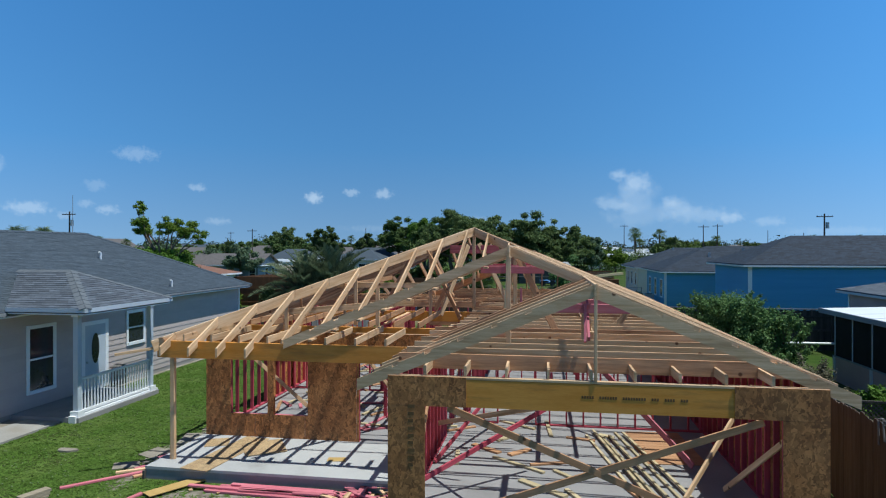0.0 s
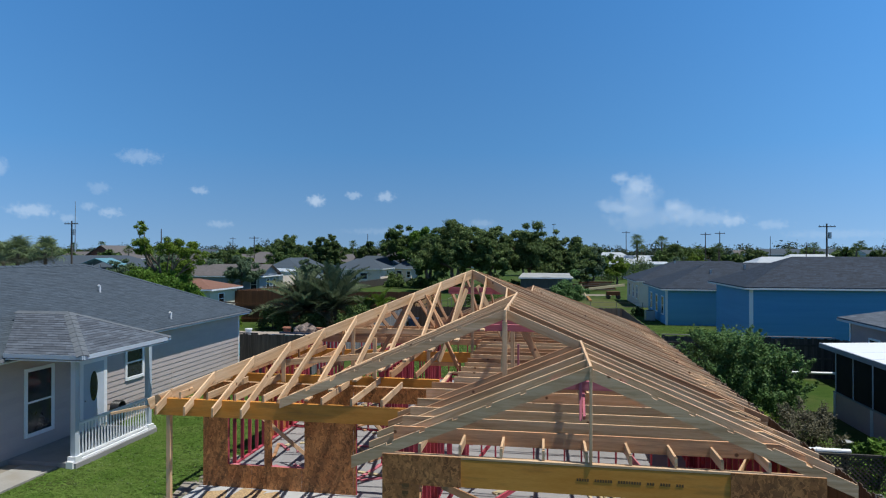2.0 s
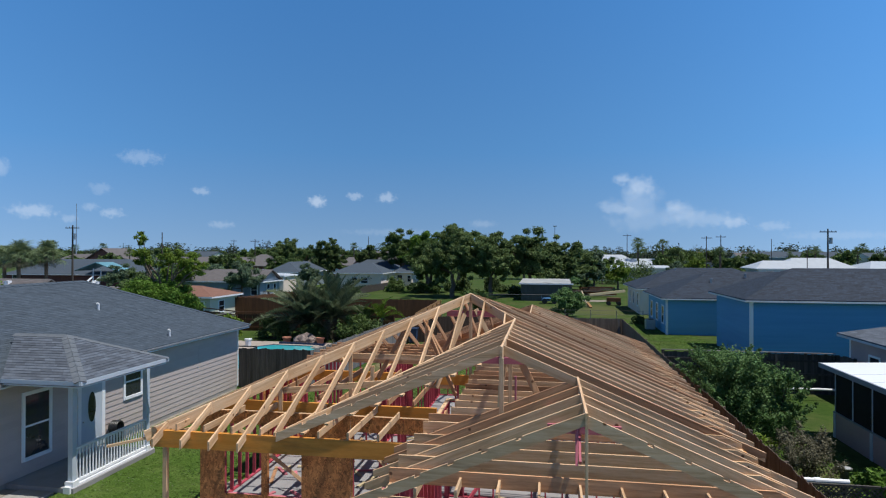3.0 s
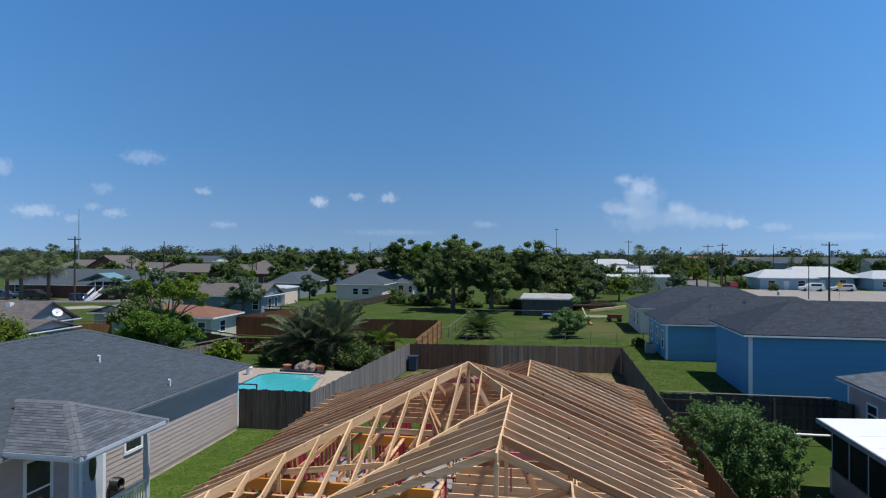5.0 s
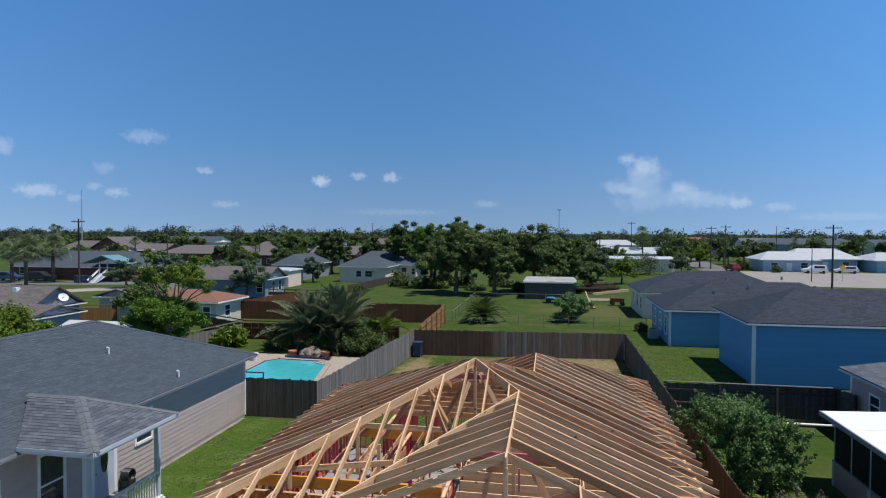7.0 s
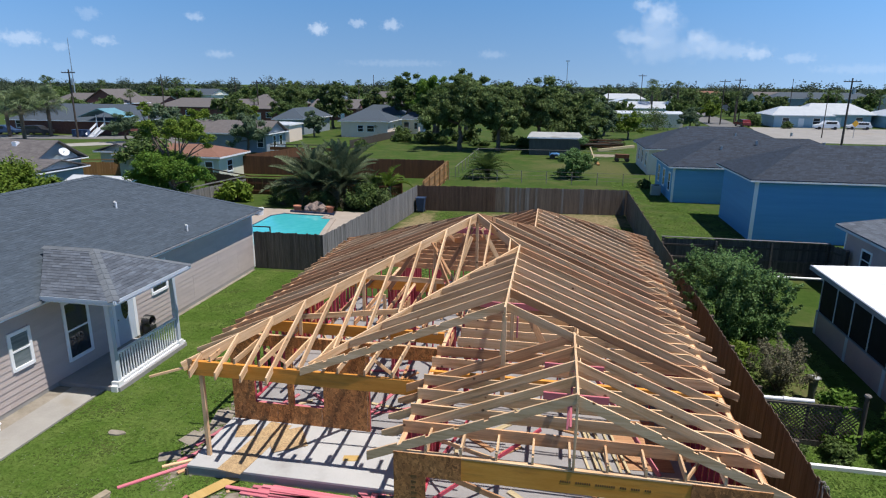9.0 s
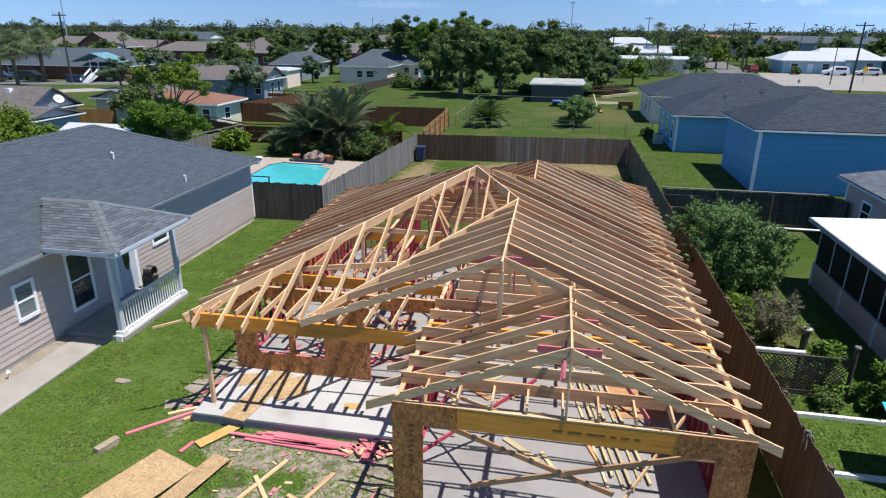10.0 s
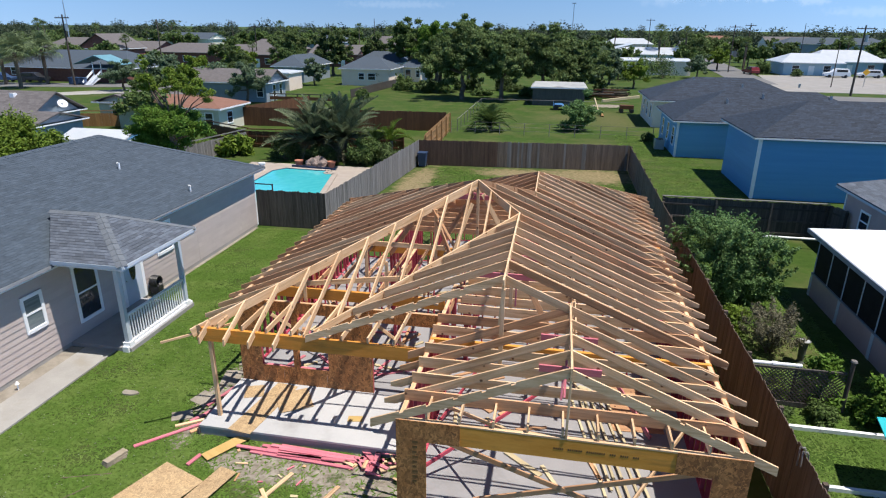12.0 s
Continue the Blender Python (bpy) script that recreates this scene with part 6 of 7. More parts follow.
def bush(x, y, h, r, seed, mat, label, n=3000, size=0.08, clumps=16, group="", sprigs=0):
    rr = random.Random(seed)
    t = thing("shrub", x, y, 0, label, "shrub", group)
    blobs, s = [], Shape()
    for k in range(clumps):
        a, q, u = rr.uniform(0, 6.283), math.sqrt(rr.random()), rr.random()
        rad = r * (1 - 0.45 * u ** 2)
        br = r * rr.uniform(0.25, 0.42) * (16 / max(16, clumps)) ** 0.4
        bx, by, bz = x + q * rad * 0.75 * math.cos(a), y + q * rad * 0.75 * math.sin(a), h * (0.12 + 0.68 * u)
        blobs.append((bx, by, bz, br, br, min(br, h * 0.3)))
        if k < 7:
            limb(s, (x + 0.1 * math.cos(k), y + 0.1 * math.sin(k), -0.03), (bx, by, bz), 0.035, 0.012, seed + k, 2)
    for k in range(sprigs):                              # upright leafy shoots along the outline
        a, u = rr.uniform(0, 6.283), rr.random()
        rad = r * (1 - 0.5 * u ** 2) * rr.uniform(0.75, 1.12)
        for j in range(3):
            v_ = 1 + 0.13 * j
            blobs.append((x + rad * v_ * math.cos(a), y + rad * v_ * math.sin(a), h * (0.3 + 0.58 * u) + 0.11 * j, 0.13 - 0.03 * j, 0.13 - 0.03 * j, 0.12 - 0.02 * j))
    part("stem", s, BARK, t)
    leaves("foliage", blobs, n, size, seed, mat, t, loose=0.3)
    return t


FRONDS = {}


def frond_mesh(kind, ln, mat, seed=0):
    """A feathered palm leaf along +x that arches over; 'fan' gives a round pleated leaf on a stalk."""
    key = (kind, ln, mat.name, seed)
    if key in FRONDS:
        return FRONDS[key]
    r = random.Random(seed)
    s = Shape()
    droop = r.uniform(0.12, 0.3)
    spine = lambda u: Vector((ln * u * (1 - 0.10 * u), 0, ln * (0.22 * u - (0.20 + droop) * u * u * u)))
    if kind == "date":
        spine = lambda u: Vector((ln * u, 0, ln * (0.10 * u - (0.08 + 0.9 * droop) * u ** 3)))
    if kind != "fan":
        for i in range(8):
            s.beam(spine(i / 8), spine((i + 1) / 8), 0.04 * (1 - i / 9), 0.03)
        k = 58 if kind == "date" else 64
        for i in range(4, k):
            u = i / k
            p = spine(u)
            ll = ln * (0.17 if kind == "date" else 0.22) * math.sin(math.pi * (0.12 + 0.86 * u)) + 0.05
            for sg in (-1, 1):
                tip = p + Vector((ll * 0.62, sg * ll * 0.75, ll * r.uniform(0.0, 0.4)))
                wv = Vector((0.04 if kind == "date" else 0.026, 0, 0.0)) * (ln / 2.4)
                s.face(p - wv, p + wv, tip)
    else:
        c = Vector((ln * 0.55, 0, ln * 0.08))
        s.beam((0, 0, 0), c, 0.03, 0.02)
        for i in range(22):
            a0, a1 = -2.0 + 4.0 * i / 22, -2.0 + 4.0 * (i + 0.6) / 22
            l = ln * 0.42 * r.uniform(0.8, 1.1)
            am, fall = (a0 + a1) / 2, -l * r.uniform(0.15, 0.5)
            knee = 0.6 * l
            p0, p1 = c + Vector((knee * math.cos(a0), knee * math.sin(a0), 0.02)), c + Vector((knee * math.cos(a1), knee * math.sin(a1), 0.02))
            s.face(c, p0, p1)
            s.face(p0, c + Vector((l * math.cos(am), l * math.sin(am), fall)), p1)
    FRONDS[key] = s.mesh("frond", mat)
    return FRONDS[key]


def palm(x, y, trunk_h, ln, n, seed, mat, label, kind="feather", trunk_r=0.22, low=-35, high=80, dead=0, group="", up_=0.9):
    r = random.Random(seed)
    t = thing("palm", x, y, 0, label, "palm", group)
    s = Shape()
    z = -0.05
    k = max(2, int(trunk_h / 0.35))
    for i in range(k):
        z1 = trunk_h * (i + 1) / k
        s.tube((x, y, z), (x, y, z1), trunk_r * 1.08, trunk_r * 0.92, 9)
        z = z1
    part("trunk", s, BARK, t)
    for i in range(n):
        el = low + (high - low) * ((i + 0.5) / n) ** up_
        az = 137.5 * i + r.uniform(-12, 12)
        sc = r.uniform(0.65, 1.2) * (0.75 + 0.25 * math.cos(radians(el - 20)))
        m = pose(x, y, trunk_h - 0.02, 0, 0, az) @ pose(0, 0, 0, 0, -el, 0) @ pose(0, 0, 0, r.uniform(-25, 25), 0, 0) @ Matrix.Scale(sc, 4)
        link("frond", frond_mesh(kind, ln, LEAF_BROWN if i < dead else mat, i % 3), t, m)
    return t


# shrubs in the next yard and plants by the pool
bush(6.55, 22.9, 3.3, 1.75, 21, LEAF_SHRUB, "large loose green shrub beside the board fence", n=36000, size=0.05, clumps=44, sprigs=85)
bush(7.85, 22.6, 2.75, 1.15, 22, LEAF_SHRUB, "loose green shrub grown into the large one", n=13000, size=0.05, clumps=20, sprigs=40)
bush(7.2, 18.3, 1.6, 0.8, 23, LEAF_BROWN, "half-bare greyish shrub on dry grass", n=8500, size=0.035, clumps=26, sprigs=40)
bush(6.3, 18.9, 1.3, 0.6, 24, LEAF_BRIGHT, "small bright green shrub by the fence", n=2500, size=0.06, clumps=8)
bush(7.6, 15.55, 1.6, 0.62, 25, LEAF_LIME, "leafy green vine bush over the lattice", n=7000, size=0.06, clumps=18)
bush(6.5, 15.8, 0.9, 0.55, 28, LEAF_BRIGHT, "yellow-green weeds behind the lattice", n=2600, size=0.05, clumps=9)
bush(8.85, 14.85, 1.35, 0.75, 26, LEAF_LIME, "leafy green vine bush by the screened porch", n=4500, size=0.06, clumps=14)
bush(7.4, 14.7, 0.42, 0.5, 27, LEAF, "low dark green ground cover by the lattice", n=2600, size=0.05, clumps=10)
bush(6.4, 14.7, 0.36, 0.5, 29, LEAF, "low dark green ground cover by the lattice", n=2200, size=0.05, clumps=10)
for k, (x, y, hh, ln) in enumerate(((-17.5, 43.2, 1.4, 3.5), (-15.3, 43.6, 1.6, 3.6))):
    palm(x, y, hh, ln, 58, 40 + k, PALM, "low grey-green date palm with feathered fronds", kind="date", trunk_r=0.28, low=-22, high=84, dead=7, group="palms by the pool", up_=0.8)
bush(-19.6, 42.6, 1.5, 1.5, 51, LEAF_DARK, "dark green hedge shrub behind the pool", n=5000, size=0.09)
bush(-16.5, 42.4, 1.3, 1.5, 52, LEAF_DARK, "dark green hedge shrub behind the pool", n=5000, size=0.09)
bush(-13.2, 42.3, 2.0, 1.6, 53, LEAF, "tall leafy green shrub behind the pool", n=7000, size=0.10)
bush(-11.3, 41.8, 1.7, 1.2, 54, LEAF_DARK, "leafy green shrub beside the grey fence", n=4500, size=0.09)
palm(-11.6, 43.2, 1.6, 1.9, 14, 55, LEAF_BRIGHT, "banana-like plant with long arching leaves", trunk_r=0.12, low=10, high=80)
palm(-12.9, 43.4, 1.4, 1.8, 12, 56, LEAF, "banana-like plant with long arching leaves", trunk_r=0.12, low=10, high=80)
bush(-24.0, 43.2, 1.5, 1.5, 57, LEAF_BRIGHT, "clump of broad bright green leaves", n=2500, size=0.2)
bush(-26.0, 43.0, 1.2, 1.2, 58, LEAF_BRIGHT, "clump of broad bright green leaves", n=1800, size=0.2)
fence("reddish brown board fence behind the palms", (-24.6, 46.4), (-11.6, 47.2), FENCE_RED, h=1.35, back=-1, group="far fences")
fence("grey weathered board fence beside the pool yard", (-26.2, 36.5), (-24.6, 46.2), FENCE_GREY, h=1.3, back=1, group="far fences")
fence("reddish brown board fence behind the pool yard", (-30.6, 50.0), (-24.6, 46.6), FENCE_RED, h=1.3, back=1, group="far fences")
fence("reddish brown stained board fence across the back yards", (-31.0, 57.2), (-10.2, 58.2), FENCE_RED, w=0.2, back=1, gap=0.0, group="far fences")
fence("orange-brown board fence with its rails showing", (-9.5, 45.0), (-9.9, 58.2), FENCE_TAN, w=0.2, back=-1, group="far fences")
fence("reddish brown stained board fence across the back yards", (-31.0, 57.2), (-28.2, 68.5), FENCE_RED, w=0.25, back=1, group="far fences")


# ---- houses ----
def house(label, x0, x1, y0, y1, eave, ridge, axis, wall, roof_mat, inset=0.0, windows=(), over=0.45, fascia=None, course=0.0, tab=0.33, group="", doors=()):
    h = thing("house", (x0 + x1) / 2, (y0 + y1) / 2, 0, label, "house", group)
    part("wall", Shape().box(x0, x1, y0, y1, 0, eave - 0.02), wall, h)
    if inset == 0:
        g_ = Shape()
        t = (ridge - eave) * 0.985
        if axis == "x":
            ym = (y0 + y1) / 2
            for x in (x0, x1 - 0.05):
                g_.v += [(x, y0, eave - 0.1), (x, y1, eave - 0.1), (x, ym, eave + t), (x + 0.05, y0, eave - 0.1), (x + 0.05, y1, eave - 0.1), (x + 0.05, ym, eave + t)]
        else:
            xm = (x0 + x1) / 2
            for y in (y0, y1 - 0.05):
                g_.v += [(x0, y, eave - 0.1), (x1, y, eave - 0.1), (xm, y, eave + t), (x0, y + 0.05, eave - 0.1), (x1, y + 0.05, eave - 0.1), (xm, y + 0.05, eave + t)]
        g_.f = [(0, 1, 2), (5, 4, 3), (0, 2, 5, 3), (1, 4, 5, 2)]
        for half in (0, 6):
            one = Shape()
            one.v = g_.v[half:half + 6]
            one.f = g_.f
            part("gable", one, wall, h)
    o = over
    hip_roof("roof", x0 - o, x1 + o, y0 - o, y1 + o, eave, ridge, inset, axis, roof_mat, h, fascia or WHITE, course, tab, caps=course < 0.1, fw=0.085 if course else 0.15)
    for face, u, z0, z1, w in windows:
        window(h, face, u, z0, z1, w, {"-y": y0, "+x": x1, "-x": x0}[face])
    for face, u, w in doors:
        at = {"-y": y0, "+x": x1, "-x": x0}[face]
        s = Shape()
        (s.box(u - w / 2, u + w / 2, at - 0.05, at + 0.02, 0.05, 2.05) if face == "-y" else s.box(at - 0.05, at + 0.05, u - w / 2, u + w / 2, 0.05, 2.05))
        part("door", s, WHITE, h)
    return h


bl = "bright blue house with a charcoal shingle roof and white trim"
b1 = house(bl, 11.85, 34.0, 37.95, 45.1, 3.72, 5.44, "x", BLUE, SHINGLE_DARK, 4.0, fascia=WHITE, course=0.19, tab=0.34, group="blue row houses")
part("corner_trim", Shape().box(11.80, 11.98, 37.90, 38.05, 0, 3.55), WHITE, b1)
b2 = house("light blue house with charcoal shingles and white-framed windows", 9.45, 24.5, 50.1, 58.5, 2.9, 4.85, "x", MIDBLUE, SHINGLE_DARK, 4.6, [("-x", 51.6, 0.8, 2.1, 0.8), ("-x", 54.2, 0.8, 2.1, 0.8), ("-x", 56.8, 0.8, 2.1, 0.8)], fascia=WHITE, course=0.2, tab=0.36, group="blue row houses")
part("corner_trim", Shape().box(9.40, 9.56, 50.05, 50.2, 0, 2.75), WHITE, b2)
b3 = house("cream house with a charcoal shingle roof", 9.75, 24.5, 65.9, 75.4, 2.75, 4.75, "x", CREAM, SHINGLE_DARK, 4.9, [("-x", 67.5, 0.8, 2.1, 0.8), ("-x", 70.3, 0.8, 2.1, 0.8), ("-x", 73.2, 0.8, 2.1, 0.8)], fascia=WHITE, course=0.25, tab=0.5, group="blue row houses")
for x, y, zz in ((16.0, 53.0, 4.75), (18.5, 68.5, 4.3), (21.0, 53.2, 4.7), (14.0, 70.0, 4.8), (13.2, 52.2, 4.35), (19.4, 51.8, 4.1), (24.0, 69.0, 4.4)):
    tagged(part("roof_vent", Shape().box(x, x + 0.16, y, y + 0.16, zz - 0.4, zz - 0.04), STEEL), "small metal vent on the dark roof", "vent")
ac = thing("air_conditioner", 8.6, 53.2, 0, "grey outdoor air conditioner beside the blue house", "air conditioner")
part("cabinet", Shape().box(8.35, 9.1, 52.9, 53.65, 0.05, 0.85), STEEL, ac)
part("fan_grille", Shape().tube((8.72, 53.28, 0.85), (8.72, 53.28, 0.89), 0.3, n=14), BLACK, ac)

house("small white house with a grey hipped roof", -36.3, -28.0, 102.8, 111, 2.8, 4.5, "x", CREAM, SHINGLE, 3.2, [("-y", -32.8, 1.0, 2.0, 0.9), ("-y", -31.0, 1.0, 2.0, 1.2)], group="far houses")
house("grey-roofed wing of the white house", -27.9, -24.7, 112.5, 119, 2.7, 4.0, "x", CREAM, SHINGLE, 1.7, [("-y", -27.0, 0.3, 2.1, 0.9), ("-y", -25.2, 0.9, 2.0, 0.6)], group="far houses")
house("grey-roofed house behind the white one", -39.0, -30.0, 119, 127, 3.0, 4.9, "x", CREAM, SHINGLE, 3.0, group="far houses")
house("grey-blue house with white windows", -49.5, -44.0, 105, 118, 2.8, 4.6, "y", DUSTBLUE, SHINGLE, 2.5, [("-y", -48, 0.9, 2.1, 0.9), ("-y", -46, 0.9, 2.1, 0.9)], group="far houses")
house("pale yellow shed with a white flat roof", -44.5, -40.6, 91, 96, 2.7, 3.0, "x", CREAM, METALROOF, 1.0, over=0.2, group="far houses")
house("dusty blue gabled house with white windows", -48.5, -37.2, 76, 82, 2.5, 4.0, "x", DUSTBLUE, SHINGLE_BROWN, 0.0, [("+x", 78.5, 0.7, 2.0, 0.8), ("+x", 80.5, 0.7, 2.0, 0.8), ("-y", -38, 0.7, 2.0, 0.8)], group="far houses")
house("pale green house with a terracotta shingle roof", -41.0, -30.6, 52.6, 57.6, 2.25, 3.1, "x", PALEGREEN, SHINGLE_RED, 3.0, [("+x", 54.6, 0.7, 1.7, 0.9), ("-y", -31.6, 0.7, 1.7, 0.7)], group="far houses")
house("pale green gabled cottage with blue windows", -45.4, -40.9, 55.6, 63, 2.15, 2.9, "y", PALEGREEN, SHINGLE_BROWN, 0.0, [("-y", -43.6, 0.9, 1.7, 0.7), ("-y", -42.3, 0.9, 1.7, 0.7)], group="far houses")
dish_home = house("blue-grey house with a taupe shingle roof", -66.0, -41.9, 43.3, 48.8, 2.35, 4.05, "x", DUSTBLUE, SHINGLE_BROWN, 0.0, course=0.2, tab=0.6, group="far houses")
house("blue-grey gabled wing with white trim", -58.0, -38.4, 39.6, 44.8, 2.2, 2.95, "x", DUSTBLUE, SHINGLE_BROWN, 0.0, [("+x", 41.4, 0.8, 1.7, 0.5)], over=0.4, course=0.2, tab=0.6, group="far houses")
dish = thing("satellite_dish", -41.8, 46.4, 2.7, "white satellite dish on the house gable", "satellite dish")
dd = Shape()
for k in range(16):
    a0, a1 = 6.2832 * k / 16, 6.2832 * (k + 1) / 16
    c0 = Vector((-41.0, 46.0, 3.1))
    e1, e2, e3 = Vector((0.5, 0.85, 0)).normalized(), Vector((-0.55, 0.3, 0.78)).normalized(), Vector((-0.66, 0.39, -0.62))
    dd.face(c0 + e3 * 0.2, c0 + 0.4 * (math.cos(a0) * e1 + math.sin(a0) * e2), c0 + 0.4 * (math.cos(a1) * e1 + math.sin(a1) * e2))
part("reflector", dd, WHITE, dish)
for x, y, z in ((-45.2, 45.1, 3.65), (-48.4, 45.1, 3.65), (-52.5, 45.1, 3.65), (-41.6, 43.4, 2.45)):
    part("roof_vent", Shape().box(x, x + 0.42, y, y + 0.4, z - 0.3, z + 0.25), WHITE, dish_home)
part("arm", Shape().tube((-41.0, 46.0, 3.1), (-41.92, 46.4, 2.75), 0.05), STEEL, dish)
house("low shed with a white metal roof and teal gable", -34.8, -30.0, 38.4, 41.2, 1.65, 2.2, "x", TEAL, METALROOF, 0.0, over=0.2, group="far houses")
house("grey shed with a dull metal roof", -3.1, 3.5, 82.0, 87, 2.35, 2.85, "x", SHEDGREY, TINROOF, 0.4, over=0.25, group="far houses")
# brick row along the far street
for k, (x0, x1, y0, hgt) in enumerate(((-124, -104, 150, 5.2), (-101, -84, 146, 5.0), (-82, -64, 141, 5.0), (-61, -49, 150, 5.0), (-150, -128, 165, 5.6), (-92, -76, 175, 5.6), (-58, -42, 190, 6.6), (-34, -20, 210, 5))):
    house("low red brick house with a taupe shingle roof", x0, x1, y0, y0 + 12, 3.0, hgt + 0.1, "x", BRICK, SHINGLE_BROWN, 0.0 if k % 3 == 0 else 4.0, [("-y", x0 + 3.5, 0.9, 2.1, 1.2), ("-y", x1 - 4, 0.9, 2.1, 1.2), ("-y", (x0 + x1) / 2, 0.9, 2.1, 1.0)], fascia=SHINGLE_BROWN, group="brick row houses", doors=[("-y", (x0 + x1) / 2 + 2.5, 1.0)])
# BRICK serves here only as a dark tone for walls in shade
hs_ = house("grey-roofed house with a blue gable and white stair", -96, -72, 96, 110, 2.4, 5.0, "x", BRICK, SHINGLE, 5.0, [("-y", -94, 1.0, 2.2, 1.2)], group="far houses")
house("dark brown gabled house behind the palms", -115.5, -104.8, 138, 148, 3.9, 7.3, "y", BRICK, SHINGLE_BROWN, 0.0, group="far houses")
stair = thing("white_stair", -75.4, 92, 0, "white painted outdoor stair with a canopy", "stair")
for k in range(9):
    part("step", Shape().box(-76.0, -74.7, 90.5 + 0.3 * k, 90.8 + 0.3 * k, 0.12 * k, 0.12 + 0.17 * k), WHITE, stair)
for x in (-76.1, -74.6):
    part("stringer", Shape().beam((x, 90.4, 0.5), (x, 93.3, 2.2), 0.08, 0.3), WHITE, stair)
    part("post", Shape().box(x - 0.06, x + 0.06, 93.2, 93.32, 1.4, 3.6), WHITE, stair)
part("canopy", Shape().slab([(-79.3, 92.8, 3.2), (-75.3, 92.8, 4.6), (-75.3, 97, 4.6), (-79.3, 97, 3.2)], 0.1).slab([(-75.3, 92.8, 4.6), (-71.3, 92.8, 3.2), (-71.3, 97, 3.2), (-75.3, 97, 4.6)], 0.1), TEALROOF, stair)
# right: trailer, white roofs, blue building across the gravel
house("long white trailer home with a pale roof", 10.4, 28.0, 145.2, 150, 3.0, 3.5, "x", CREAM, METALROOF, 0.5, [("-y", 20.5, 0.8, 2.3, 1.6)], over=0.2, group="far houses")
house("white-roofed house behind the trailer", 14.0, 37.0, 182, 194, 3.0, 4.7, "x", PALEBLUE, METALROOF, 4.0, group="far houses")
house("grey-walled house with a white gable roof", 16.0, 30.0, 215, 230, 3.0, 5.0, "y", CREAM, METALROOF, 0.0, group="far houses")
for x0, x1, y0, dp, rg in ((49.5, 61.0, 154.5, 10, 4.6), (59.0, 73.0, 162.0, 12, 5.2), (74.5, 84.0, 156.0, 12, 4.5)):
    house("light blue building with a white metal roof", x0, x1, y0, y0 + dp, 2.8, rg, "x", PALEBLUE, METALROOF, 3.5, [("-y", x0 + 2.5, 0.8, 2.1, 1.4), ("-y", x1 - 2.5, 0.8, 2.1, 1.4)], over=0.9, group="far houses", doors=[("-y", (x0 + x1) / 2, 1.2)])
house("light blue annex with a white metal roof", 85.0, 110.0, 158, 172, 3.0, 4.8, "x", PALEBLUE, METALROOF, 4.0, [("-y", 90, 0.8, 2.2, 1.4), ("-y", 96, 0.8, 2.2, 1.4)], over=0.8, group="far houses")
for k, (x0, x1, y0, e, r_, wm, rm) in enumerate(((45, 66, 255, 4.0, 7.0, MAUVE, SHINGLE_BROWN), (84, 120, 265, 6.0, 9.5, DUSTBLUE, SHINGLE), (128, 160, 270, 6.0, 9.0, PALEGREEN, SHINGLE), (60, 76, 300, 5.0, 9.5, CREAM, SHINGLE_RED), (96, 116, 330, 5.0, 9.0, CREAM, SHINGLE_BROWN), (20, 40, 300, 4.0, 7.5, CREAM, METALROOF), (-160, -135, 230, 5.5, 9.0, PALEGREEN, SHINGLE), (-112, -90, 260, 4.0, 8.0, DUSTBLUE, SHINGLE), (140, 175, 200, 4, 7, CREAM, METALROOF), (-20, 0, 280, 4, 7, CREAM, SHINGLE))):
    house("distant house with pale walls among trees", x0, x1, y0, y0 + 14, e * 0.8, r_ * 0.74, "x", wm, rm, 4.0 if k % 2 else 0.0, [("-y", x0 + 4, 1.0, 2.4, 1.5), ("-y", x1 - 4, 1.0, 2.4, 1.5), ("-y", (x0 + x1) / 2, 1.0, 2.4, 1.5)], group="distant houses")

# roads, gravel, drives
sheet("gravel_lot", [(36, 112), (130, 104), (150, 151), (44, 153)], 0.03, GRAVEL, "wide pale gravel lot before the blue building", "ground")
sheet("street", [(33, 128), (40, 126), (62, 330), (53, 330)], 0.05, ASPHALT, "grey asphalt street running away past the poles", "road")
sheet("street", [(30, 99), (160, 88), (160, 95), (30, 106)], 0.04, ASPHALT, "grey asphalt street beside the gravel lot", "road")
sheet("street", [(-130, 75), (-58, 91.5), (-58, 97.5), (-130, 84)], 0.04, ASPHALT, "pale asphalt street past the brick houses", "road")
sheet("driveway", [(-76, 74.5), (-71, 73.5), (-58, 86), (-62, 90.5)], 0.03, PALECONC, "pale concrete drive", "path")


# ---- poles, signs, vehicles ----
def pole(x, y, h, label="dark wooden utility pole with a crossarm", arms=1, r=0.15, lean=0.0, box_=False):
    t = thing("utility_pole", x, y, 0, label, "utility pole", "utility poles")
    part("shaft", Shape().tube((x, y, -0.1), (x + lean * h, y, h), r, r * 0.65, 10), POLEWOOD, t)
    for k in range(arms):
        z = h - 0.5 - 0.9 * k
        xx = x + lean * z
        part("crossarm", Shape().box(xx - 1.25, xx + 1.25, y - 0.18, y - 0.06, z - 0.07, z + 0.07), POLEWOOD, t)
        for d in (-1.1, -0.5, 0.5, 1.1):
            part("insulator", Shape().tube((xx + d, y - 0.12, z + 0.07), (xx + d, y - 0.12, z + 0.28), 0.05, 0.035, 8), STEEL, t)
    if box_:
        part("transformer", Shape().tube((x + 0.45 + lean * h, y, h - 2.4), (x + 0.45 + lean * h, y, h - 1.4), 0.26, n=12), STEEL, t)
    return t


